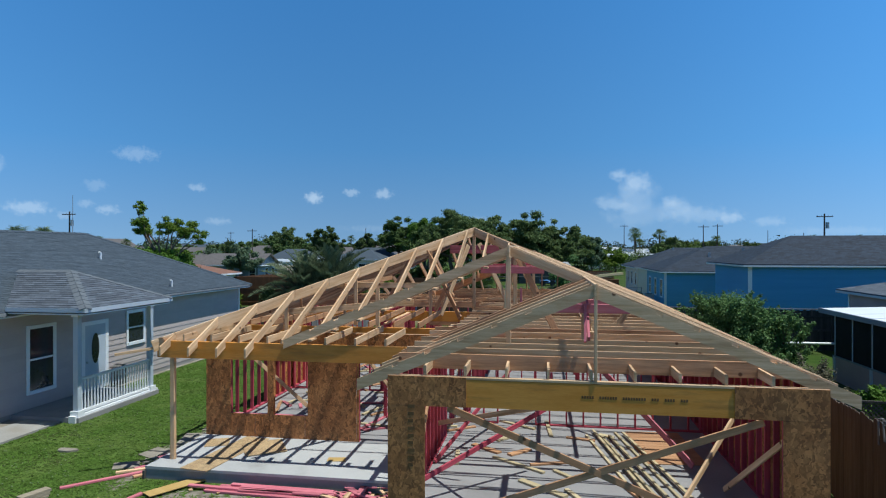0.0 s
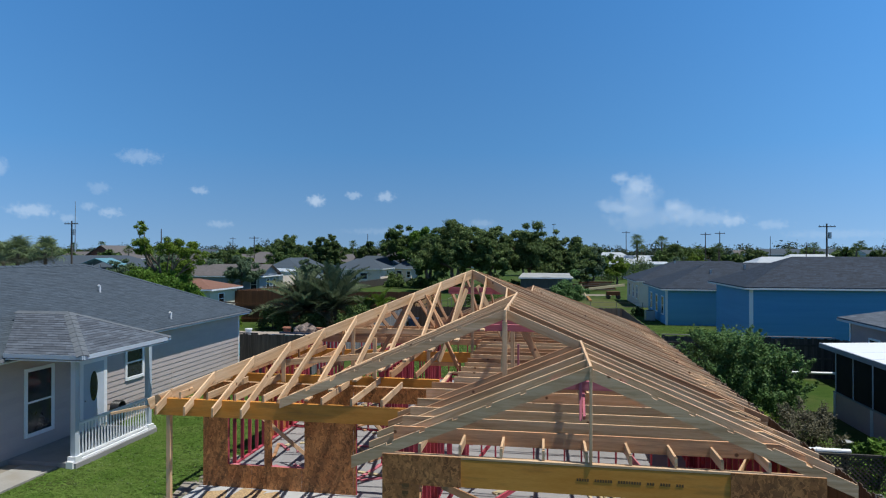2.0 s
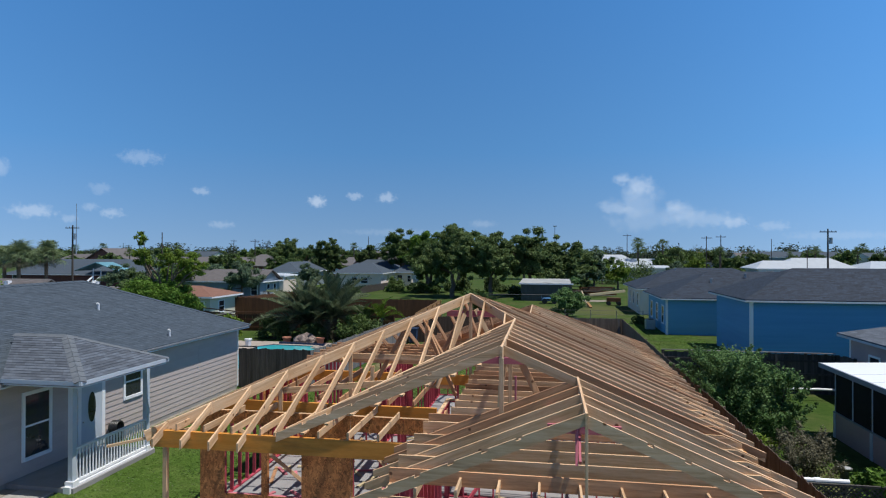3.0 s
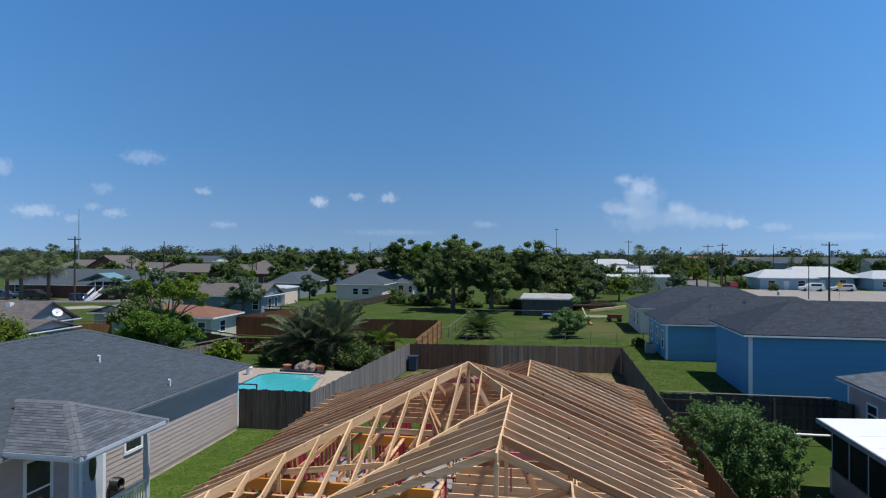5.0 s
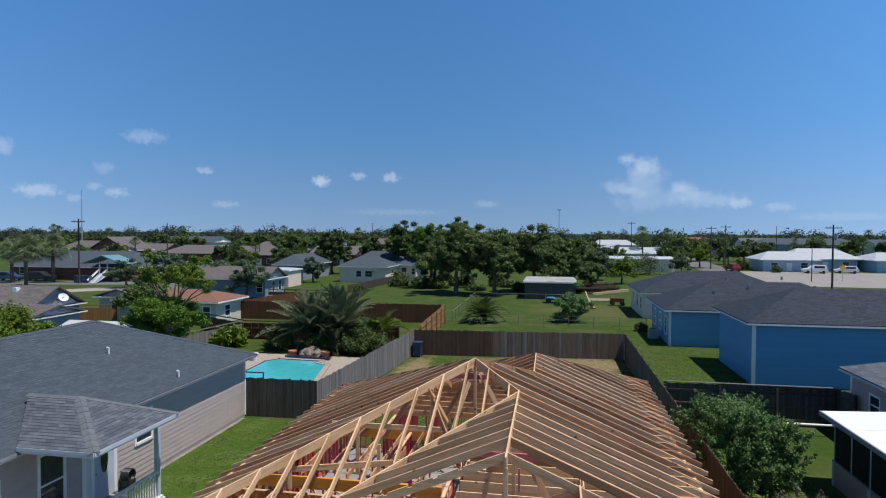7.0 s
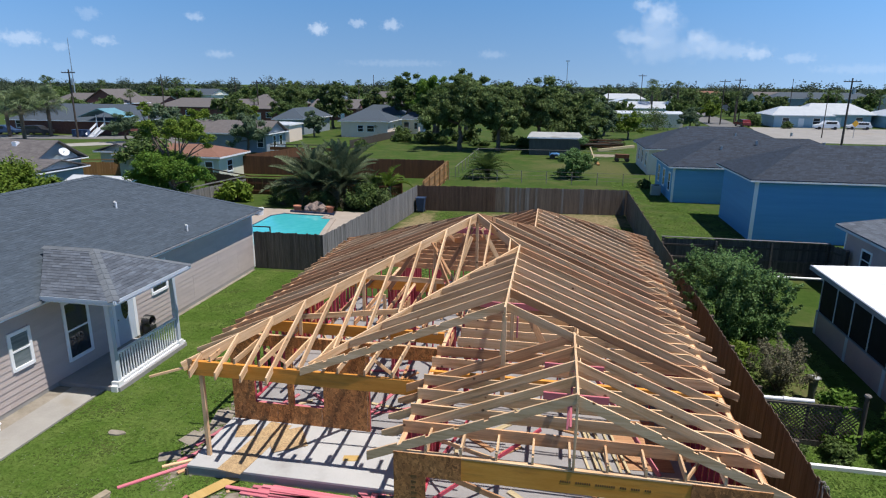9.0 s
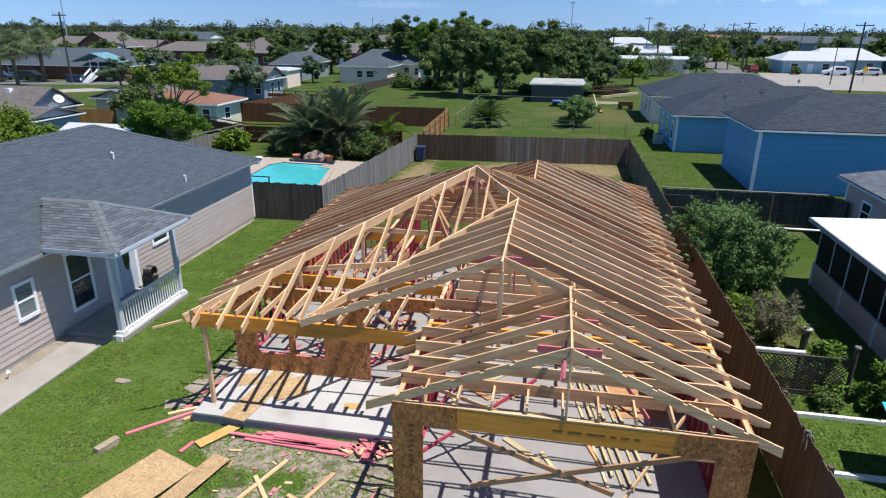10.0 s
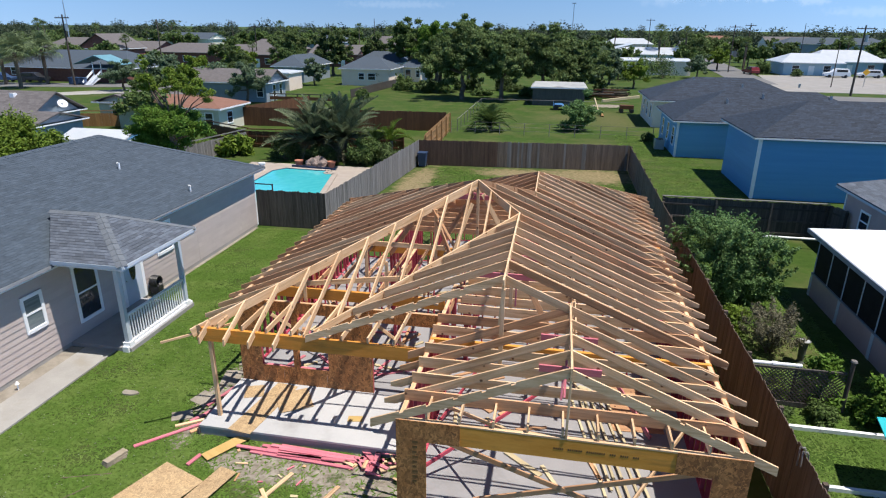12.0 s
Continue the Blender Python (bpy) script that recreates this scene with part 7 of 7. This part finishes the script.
pole(44.7, 107.0, 10.3, box_=True, r=0.17)
pole(47.7, 122.6, 7.6, "slim grey pole beside the lot", arms=0, r=0.09)
pole(39.5, 161.0, 10.6, arms=1)
pole(44.4, 166.8, 11.0, arms=1)
pole(26.0, 205.0, 12.5, arms=1)
pole(88.0, 260.0, 12.0, arms=0)
pole(-77.2, 89.9, 10.8, arms=1, r=0.17, box_=True)
pole(-71.5, 143.0, 9.6, arms=1, r=0.16)
pole(-80.0, 118.0, 10.5, arms=0)
pole(-114.0, 211.0, 11.0, arms=1)
pole(-62.0, 210.0, 12.0, arms=0)
pole(120, 170, 11.0, arms=1)
mast = thing("light_mast", 6, 420, 0, "thin tall metal mast far beyond the trees", "mast")
part("shaft", Shape().tube((6, 420, 0), (6, 420, 24), 0.35, 0.2, 8), STEEL, mast)
part("head", Shape().box(4.8, 7.2, 419.5, 420.5, 24, 24.6), STEEL, mast)
mast2 = thing("radio_mast", -150, 160, 0, "thin lattice radio mast behind the houses", "mast")
part("shaft", Shape().tube((-150, 176, 0), (-150, 176, 22), 0.2, 0.1, 6), STEEL, mast2)
sg = thing("road_sign", 53.6, 124.3, 0, "yellow diamond road sign on a post", "sign")
part("post", Shape().tube((53.6, 124.3, 0), (53.6, 124.3, 2.2), 0.05), STEEL, sg)
pl = Shape()
pl.v = [(53.6 + 0.62 * a, 124.2 + d, 2.6 + 0.62 * b) for d in (0.0, 0.03) for a, b in ((0, 1), (1, 0), (0, -1), (-1, 0))]
pl.f = [(0, 1, 2, 3), (7, 6, 5, 4), (0, 4, 5, 1), (1, 5, 6, 2), (2, 6, 7, 3), (3, 7, 4, 0)]
part("plate", pl, YELLOW, sg)


def car(x, y, turn, mat, label, h=1.75, ln=4.7):
    t = thing("car", x, y, 0, label, "car", "parked cars")
    w = 0.92
    prof = [(-ln / 2, 0.4), (-ln / 2, 0.95), (-ln * 0.46, h * 0.62), (-ln * 0.40, h - 0.05), (-ln * 0.05, h), (ln * 0.10, h - 0.06), (ln * 0.24, h * 0.62), (ln * 0.46, h * 0.54), (ln / 2, 0.75), (ln / 2, 0.4)]
    s = Shape()
    k = len(prof)
    s.v = [(a, -w * (0.86 if z > h * 0.7 else 1), z) for a, z in prof] + [(a, w * (0.86 if z > h * 0.7 else 1), z) for a, z in prof]
    s.f = [tuple(range(k)), tuple(range(2 * k - 1, k - 1, -1))] + [(i, k + i, k + (i + 1) % k, (i + 1) % k) for i in range(k)]
    m = pose(x, y, 0, 0, 0, turn)
    link("body", s.mesh("body", mat), t, m)
    for sd in (-1, 1):
        gl = Shape().box(-ln * 0.36, ln * 0.06, min(sd * w * 0.84, sd * w), max(sd * w * 0.84, sd * w), h * 0.64, h * 0.9)
        link("side_window", gl.mesh("side_window", DARKGLASS), t, m)
    wm = Shape().tube((0, -0.11, 0), (0, 0.11, 0), 0.34, n=14).mesh("wheel", BLACK)
    for a in (-0.31, 0.31):
        for b in (-0.84, 0.84):
            link("wheel", wm, t, m @ Matrix.Translation((a * ln, b, 0.34)))
    return t


car(58.5, 149.0, 175, CARWHITE, "white van parked on the gravel lot", 1.9, 5.0)
car(65.5, 150.5, 178, CARWHITE, "white car parked on the gravel lot", 1.7, 4.8)
car(76.5, 141.0, 10, CARWHITE, "white pickup parked on the gravel lot", 1.75, 5.2)
car(42.8, 154.5, 100, CARRED, "dark red car parked beside the street", 1.7, 4.6)
# the next two are added dark shapes for the shadows before the house
car(-88.0, 93.6, 10, BLACK, "black car shape standing in for a shadow before the house", 1.6, 4.6)
car(-93.5, 92.4, 10, NAVYBIN, "navy car shape standing in for a shadow before the house", 1.6, 4.6)
car(0.6, 78.3, 0, CARBLUE, "small blue garden car under a tarp", 0.7, 1.9)
for k in range(3):
    bx_ = -78.6 + 1.1 * k
    b_ = thing("wheeled_bin", bx_, 91, 0, "navy wheeled rubbish bin by the street", "bin", "street bins")
    part("body", Shape().box(bx_ - 0.35, bx_ + 0.35, 90.7, 91.4, 0.08, 1.15), NAVYBIN, b_)
    part("lid", Shape().box(bx_ - 0.4, bx_ + 0.4, 90.6, 91.5, 1.15, 1.22), NAVYBIN, b_)

# yard oddments beyond the back fence
wire = thing("wire_fence", -1, 60, 0, "low galvanised wire fence with thin posts", "fence")
for k in range(9):
    x = -9.6 + 2.3 * k
    part("post", Shape().tube((x, 57.5, 0), (x, 57.5, 1.15), 0.03, n=6), FENCE_GREY, wire)
for z in (0.4, 0.75, 1.12):
    part("wire", Shape().tube((-9.6, 57.5, z), (8.8, 57.5, z), 0.012, n=5), FENCE_GREY, wire)
wire2 = thing("wire_fence", -9.2, 68, 0, "galvanised wire fence running back across the lawn", "fence")
for k in range(9):
    y = 58.8 + 2.3 * k
    part("post", Shape().tube((-9.2, y, 0), (-9.2, y, 1.15), 0.03, n=6), FENCE_GREY, wire2)
part("top_pipe", Shape().tube((-9.2, 58.8, 1.14), (-9.2, 77.2, 1.14), 0.025, n=6), FENCE_GREY, wire2)
part("top_pipe", Shape().tube((-9.2, 77.2, 1.14), (8.5, 77.4, 1.14), 0.025, n=6), FENCE_GREY, wire2)
wire3 = thing("wire_fence", -22, 86, 0, "dark wire fence round the white house's yard", "fence")
for k in range(12):
    part("post", Shape().tube((-28.4 + 0.15 * k, 84 + 2 * k, 0), (-28.4 + 0.15 * k, 84 + 2 * k, 1.2), 0.04, n=6), FENCE_DARK, wire3)
part("mesh_screen", Shape().beam((-28.4, 84, 0.6), (-26.7, 106, 0.6), 0.02, 1.1), FENCE_DARK, wire3)
pile = thing("timber_pile", 5.5, 90, 0, "heap of old timber and a leaning pale beam", "timber")
r2 = random.Random(5)
for k in range(14):
    a = r2.uniform(-0.5, 0.5)
    x, y = r2.uniform(3.5, 6.5), r2.uniform(90, 95)
    part("timber", Shape().beam((x, y, 0.15 + 0.09 * k), (x + 4 * math.cos(a), y + 2 * math.sin(a), 0.15 + 0.09 * k), 0.25, 0.18), FENCE_RED if k % 2 else FENCE_BROWN, pile)
part("timber", Shape().beam((5.6, 80, 1.0), (10.2, 82, 1.45), 0.3, 0.3), PALEWOOD, pile)
part("leaning_beam", Shape().beam((5.0, 73.5, 0.1), (4.4, 75.6, 1.75), 0.14, 0.16), PALEWOOD, pile)
part("orange_strut", Shape().beam((5.3, 72.6, 0.06), (5.0, 73.6, 0.5), 0.3, 0.16), FENCE_TAN, pile)
wag = thing("garden_wagon", 8.3, 77.0, 0, "rusty brown garden wagon on the grass", "wagon")
part("tray", Shape().box(7.5, 9.1, 76.6, 77.5, 0.45, 0.9), FENCE_RED, wag)
for x in (7.7, 8.9):
    for y in (76.55, 77.55):
        part("wheel", Shape().tube((x, y - 0.05, 0.25), (x, y + 0.05, 0.25), 0.25, n=12), BLACK, wag)
deck = thing("wooden_deck", -33, 78, 0, "dark brown wooden deck rail in a back yard", "deck")
for k in range(7):
    part("post", Shape().box(-38.2 + 1.6 * k, -38.08 + 1.6 * k, 77, 77.12, 0, 1.1), FENCE_DARK, deck)
part("rail", Shape().box(-38.2, -28.4, 76.98, 77.1, 1.0, 1.1), FENCE_DARK, deck)
part("rail", Shape().box(-38.2, -28.4, 76.98, 77.1, 0.3, 0.7), FENCE_RED, deck)
fence("orange-brown board fence beside the cottage", (-46.0, 52.6), (-40.4, 54.0), FENCE_TAN, h=1.3, w=0.25, group="far fences")

# ---- trees, near to far ----
palm(-6.2, 59.8, 0.6, 2.6, 62, 61, LEAF, "low bushy palm in the open yard", trunk_r=0.3, low=-20, high=85)
tree(2.2, 61.8, 3.9, 2.2, 62, LEAF_SHRUB, "low-branching broad-leaved tree in the open yard", n=17000, size=0.085, low=-0.12, clumps=48)
# a spreading tree with a flat lower crown and loose bright tufts above it
umb = thing("tree", -23.6, 35.4, 0, "spreading yellow-green tree with loose tufts above its crown", "tree")
rr = random.Random(63)
wood, low_, tuft = Shape(), [], []
limb(wood, (-23.6, 35.4, -0.05), (-23.7, 35.4, 3.6), 0.24, 0.16, 63, 3)
for x0, x1, z0, z1, dy, k, br, store in ((-25.7, -22.5, 3.2, 4.4, 1.3, 74, 0.46, low_), (-23.0, -21.6, 2.9, 3.9, 0.7, 13, 0.36, low_), (-26.6, -23.6, 1.3, 3.5, 0.9, 42, 0.44, low_), (-25.6, -24.6, 5.6, 6.5, 0.6, 14, 0.28, tuft), (-24.0, -22.9, 5.5, 6.6, 0.6, 12, 0.26, tuft), (-22.9, -21.7, 5.4, 6.4, 0.5, 11, 0.26, tuft), (-21.5, -20.7, 5.0, 6.0, 0.4, 6, 0.22, tuft), (-25.7, -25.0, 6.9, 7.6, 0.3, 6, 0.2, tuft)):
    for i in range(k):
        x, y, z = rr.uniform(x0, x1), 35.4 + rr.uniform(-dy, dy), rr.uniform(z0, z1)
        q = br * rr.uniform(0.7, 1.3)
        store.append((x, y, z, q, q, q * 0.7))
        if i % 4 == 0:
            limb(wood, (-23.7, 35.4, min(3.6, z - 0.4)), (x, y, z), 0.07, 0.02, i, 2)
part("trunk", wood, BARK, umb)
leaves("crown", low_, 66000, 0.07, 63, LEAF_LIME, umb, three=True)
leaves("upper_crown", tuft, 11000, 0.065, 64, LEAF_BRIGHT, umb, three=True)
tree(-37.5, 52.0, 4.6, 2.4, 64, LEAF, "green tree behind the roofs", n=4000, size=0.18, low=0.25)
bush(-31.5, 46.5, 2.2, 2.0, 65, LEAF, "loose green shrub behind the roofs", n=4000, size=0.14)
tree(-38.8, 74.2, 5.8, 2.6, 66, LEAF_GREY, "rounded olive-green tree by the fence", n=16000, size=0.12, low=0.05, clumps=50)
tree(-64.2, 84.4, 5.2, 2.6, 170, LEAF_GREY, "grey-green tree beside the street", n=12000, size=0.13, low=0.05, clumps=40)
tree(-48.0, 74.0, 4.6, 2.6, 67, LEAF_BRIGHT, "loose yellow-green tree between the roofs", n=5000, size=0.17, low=0.35)
tree(-46.0, 80.0, 5.0, 2.4, 68, LEAF_GREY, "grey-green tree by the blue house", n=3000, size=0.2)
bush(-35.2, 34.5, 4.3, 2.5, 69, LEAF_BRIGHT, "bright green hedge beside the blue house", n=12000, size=0.11, clumps=40)
bush(-33.2, 35.2, 3.1, 1.4, 70, LEAF_BRIGHT, "green hedge beside the blue house", n=4000, size=0.11, clumps=18)
palm(-82.8, 90.6, 5.4, 3.4, 60, 71, PALM_FAR, "fan palm with a shaggy trunk", kind="fan", trunk_r=0.28, low=-48, high=86, dead=6, group="fan palms", up_=0.85)
palm(-81.1, 83.4, 5.4, 3.3, 60, 72, PALM_FAR, "fan palm with a shaggy trunk", kind="fan", trunk_r=0.28, low=-48, high=86, dead=6, group="fan palms", up_=0.85)
palm(-88.6, 88.3, 5.0, 3.1, 54, 73, PALM_FAR, "fan palm with a shaggy trunk", kind="fan", trunk_r=0.28, low=-48, high=86, dead=6, group="fan palms", up_=0.85)
big = [(-13.0, 86.5, 10.6, 5.6, LEAF_OLIVE), (-7.5, 86.0, 9.4, 4.4, LEAF_OLIVE), (-2.2, 91, 10.0, 5.2, LEAF_OLIVE), (2.8, 93, 9.2, 4.4, LEAF_OLIVE), (-17.8, 96, 9.6, 4.4, LEAF), (-28.6, 120, 12.6, 4.6, LEAF), (-22.6, 117, 11.6, 4.8, LEAF_LIME), (-15.6, 112, 12.4, 4.6, LEAF), (-56.0, 127, 9.6, 5.0, LEAF_OLIVE), (-44.7, 122, 9.6, 4.2, LEAF_DARK), (-63, 119, 6.0, 3.0, LEAF_BRIGHT), (6.8, 104, 7.5, 3.4, LEAF_GREY), (-37, 126, 8.5, 3.5, LEAF_DARK)]
for k, (x, y, h, r, m) in enumerate(big):
    tree(x, y, h, r, 80 + k, m, "large broad-leaved tree with a dense dark crown", n=46000, size=0.16, low=0.10 if k < 5 else 0.12, clumps=120, group="large trees")
for k, (x, y, h, r) in enumerate(((-30.3, 103.5, 2.6, 1.2), (-24.5, 99, 1.3, 2.0), (-20, 99.5, 1.4, 2.2), (-15, 100, 1.6, 2.2), (11.5, 128, 4, 4.0), (16, 133, 4.5, 4.5), (21, 136, 5, 4.5), (-26, 82, 1.5, 1.0), (8.3, 57, 0.7, 0.6), (46, 158, 3.0, 2.2), (51, 150, 1.6, 1.4))):
    bush(x, y, h, r, 110 + k, LEAF if k % 2 else LEAF_DARK, "rounded green shrub in the back yards", n=1800, size=0.18, group="yard shrubs")

for k in range(16):                                      # undergrowth added to give the dark shade beneath the large trees
    x = -24 + 2.2 * k
    bush(x, 97 + 5 * math.sin(1.9 * k), 1.7 + 0.9 * math.sin(2.7 * k + 1), 1.7, 140 + k, LEAF_DARK if k % 3 else LEAF, "dark shrub added to fill the shade beneath the large trees", n=1800, size=0.2, clumps=10, group="undergrowth")
for k, (x, y, h, r) in enumerate(((-50.0, 112, 7.0, 3.4), (-40.5, 101, 4.5, 2.0), (-58, 108, 6.5, 3.2), (-64, 104, 5, 2.6), (-52, 92, 4.0, 2.2), (-57, 84, 6.0, 3.0), (-50, 70, 4.2, 2.2), (12.5, 110, 5.2, 2.6), (9.0, 118, 6.0, 3.0), (28, 138, 5.0, 3.0), (31.6, 163, 9.2, 3.7), (38, 166, 6.5, 3.0))):
    tree(x, y, h, r, 180 + k, (LEAF, LEAF_GREY, LEAF_DARK, LEAF_BRIGHT)[k % 4], "leafy tree among the back yards", n=11000, size=0.16, low=0.1, clumps=50, group="yard trees")

# repeated trees of the middle distance, copied from four kinds
kinds = [tree(-95, 122, 7.0, 3.6, 131, LEAF, "broad-leaved tree in the middle distance", n=2600, size=0.36, clumps=30, low=0.12, group="middle-distance trees"),
         tree(-70, 160, 8.0, 3.8, 132, LEAF_DARK, "broad-leaved tree in the middle distance", n=2600, size=0.4, clumps=30, low=0.12, group="middle-distance trees"),
         tree(30, 160, 6.5, 3.4, 133, LEAF, "broad-leaved tree in the middle distance", n=2600, size=0.36, clumps=30, low=0.12, group="middle-distance trees"),
         palm(24.5, 170, 7.5, 2.0, 34, 134, LEAF_DARK, "tall slim fan palm in the distance", kind="fan", trunk_r=0.2, low=-50, high=80, group="distant palms")]
r3 = random.Random(11)
spots = [(36, 190, 0, 0.9), (41, 200, 2, 1.0), (46, 205, 0, 1.1), (54, 210, 1, 1.0), (60, 205, 2, 0.9), (50, 185, 0, 0.9), (26.6, 186, 3, 1.2), (33.6, 186, 3, 1.15), (40, 196, 3, 0.85), (17, 172, 2, 0.9), (11, 168, 1, 0.9), (3, 150, 0, 1.0), (-5, 148, 1, 1.1), (-12, 150, 2, 1.2), (-110, 128, 0, 0.9), (-118, 124, 1, 0.8), (-130, 122, 2, 0.9), (-100, 118, 2, 0.7), (-72, 128, 1, 0.8), (-68, 134, 3, 0.7), (-60, 136, 0, 0.9), (-104, 140, 3, 0.8), (-75, 105, 2, 0.7), (-88, 128, 0, 0.7)]
for _ in range(130):
    y = r3.uniform(190, 340)
    spots.append((r3.uniform(-0.95, 0.62) * y, y, r3.choice((0, 1, 2, 2, 1, 0, 3)), r3.choice((0.75, 0.9, 1.0, 1.1, 1.3)) * r3.uniform(0.9, 1.1)))
for _ in range(24):                                      # palms and trees among the far roofs
    y = r3.uniform(165, 260)
    spots.append((r3.uniform(0.14, 0.62) * y, y, r3.choice((3, 1, 2, 0)), r3.uniform(0.7, 1.0)))
for x, y, k, sc_ in spots:
    base = kinds[k]
    copy_thing(base, Matrix.Translation((x, y, 0)) @ pose(0, 0, 0, 0, 0, r3.uniform(0, 360)) @ Matrix.Scale(sc_, 4))

# woods along the horizon
wood_blobs = []
for _ in range(700):
    y = r3.uniform(340, 900)
    x = r3.uniform(-1.35, 1.0) * y
    h = r3.choice((7, 8, 8.5, 9, 10, 12.5)) * r3.uniform(0.85, 1.1)
    wood_blobs.append((x, y, h * 0.45, r3.uniform(3, 9), r3.uniform(4, 9), h * 0.55))
woods = leaves("woods", wood_blobs, 170000, 0.8, 5, LEAF_FAR, None, loose=0.12, three=True)
tagged(woods, "low dark green woods along the flat horizon", "woods", kind="stuff")

# ---- clouds, a far backdrop ----
def cloud_material():
    m = bpy.data.materials.new("cloud")
    m.use_nodes = True
    N, L = m.node_tree.nodes, m.node_tree.links
    N.remove(N["Principled BSDF"])
    tc, ob = N.new("ShaderNodeTexCoord"), N.new("ShaderNodeObjectInfo")
    ln_ = N.new("ShaderNodeVectorMath")
    ln_.operation = "LENGTH"
    L.new(tc.outputs["Object"], ln_.inputs[0])
    off = N.new("ShaderNodeVectorMath")
    off.operation = "MULTIPLY_ADD"
    off.inputs[0].default_value = (11, 7, 5)
    L.new(ob.outputs["Random"], off.inputs[1])
    col = N.new("ShaderNodeSeparateColor")
    L.new(ob.outputs["Color"], col.inputs[0])
    wide = N.new("ShaderNodeCombineXYZ")
    wide.inputs[1].default_value = wide.inputs[2].default_value = 1.0
    asp = N.new("ShaderNodeMath")
    asp.operation = "MULTIPLY"
    asp.inputs[1].default_value = 10.0
    L.new(col.outputs[1], asp.inputs[0])
    L.new(asp.outputs[0], wide.inputs[0])
    sc_ = N.new("ShaderNodeVectorMath")
    sc_.operation = "MULTIPLY"
    L.new(tc.outputs["Object"], sc_.inputs[0])
    L.new(wide.outputs[0], sc_.inputs[1])
    L.new(sc_.outputs[0], off.inputs[2])
    ns = N.new("ShaderNodeTexNoise")
    ns.inputs["Scale"].default_value, ns.inputs["Detail"].default_value, ns.inputs["Roughness"].default_value = 1.8, 8, 0.60
    L.new(off.outputs[0], ns.inputs[0])
    a = N.new("ShaderNodeMath")
    a.operation = "MULTIPLY_ADD"
    a.inputs[1].default_value = -0.75
    L.new(ln_.outputs["Value"], a.inputs[0])
    L.new(ns.outputs[0], a.inputs[2])
    r = N.new("ShaderNodeMapRange")
    r.interpolation_type = "SMOOTHSTEP"
    r.inputs[1].default_value, r.inputs[2].default_value = -0.06, 0.38
    L.new(a.outputs[0], r.inputs[0])
    dens = N.new("ShaderNodeMath")
    dens.operation = "MULTIPLY"
    L.new(r.outputs[0], dens.inputs[0])
    L.new(col.outputs[0], dens.inputs[1])
    em, tr, mx = N.new("ShaderNodeEmission"), N.new("ShaderNodeBsdfTransparent"), N.new("ShaderNodeMixShader")
    em.inputs[0].default_value, em.inputs[1].default_value = (0.80, 0.88, 0.98, 1), 0.88
    L.new(dens.outputs[0], mx.inputs[0])
    L.new(tr.outputs[0], mx.inputs[1])
    L.new(em.outputs[0], mx.inputs[2])
    L.new(mx.outputs[0], N["Material Output"].inputs[0])
    return m


CLOUD = cloud_material()
CLOUDS = [(-1297, 3358, 300, 95, 55, 1), (-1099, 3428, 334, 80, 40, 0.6), (-923, 3480, 327, 100, 55, 0.7), (-1859, 3082, 342, 80, 40, 0.55),
          (-2107, 2919, 505, 179, 65, 0.45), (-2258, 2804, 334, 85, 55, 0.3), (-2478, 2611, 206, 160, 60, 0.7), (-2215, 2838, 210, 90, 45, 0.6),
          (-2362, 2716, 172, 70, 35, 0.4), (-2291, 2777, 236, 70, 35, 0.4), (-2577, 2514, 405, 85, 85, 0.5), (-1767, 3136, 158, 125, 35, 0.4),
          (428, 3573, 424, 85, 60, 0.7), (515, 3562, 378, 130, 110, 0.75), (500, 3565, 295, 190, 150, 0.45), (385, 3579, 265, 150, 75, 0.5), (690, 3532, 262, 90, 65, 0.55), (735, 3525, 225, 190, 90, 0.45), (835, 3502, 191, 300, 75, 0.45),
          (981, 3464, 168, 120, 50, 0.6), (1164, 3406, 149, 135, 45, 0.4), (521, 3562, 189, 324, 110, 0.3), (-368, 3581, 174, 135, 40, 0.3),
          (1420, 3308, 95, 399, 40, 0.25), (-890, 3488, 125, 499, 35, 0.2)]
for x, y, z, w, h, o in CLOUDS:
    me = Shape().face((-1, 0, -1), (1, 0, -1), (1, 0, 1), (-1, 0, 1)).mesh("cloud", CLOUD)
    c_ = link("cloud", me, None, pose(x, y, z, 0, 0, math.degrees(math.atan2(-x, y))) @ Matrix.Diagonal((w, 1, h, 1)))
    c_.color = (0.50 * o, w / h / 10, 0.0, 1)
    tagged(c_, "small white fair-weather cloud low over the horizon", "cloud", "clouds", "structure")
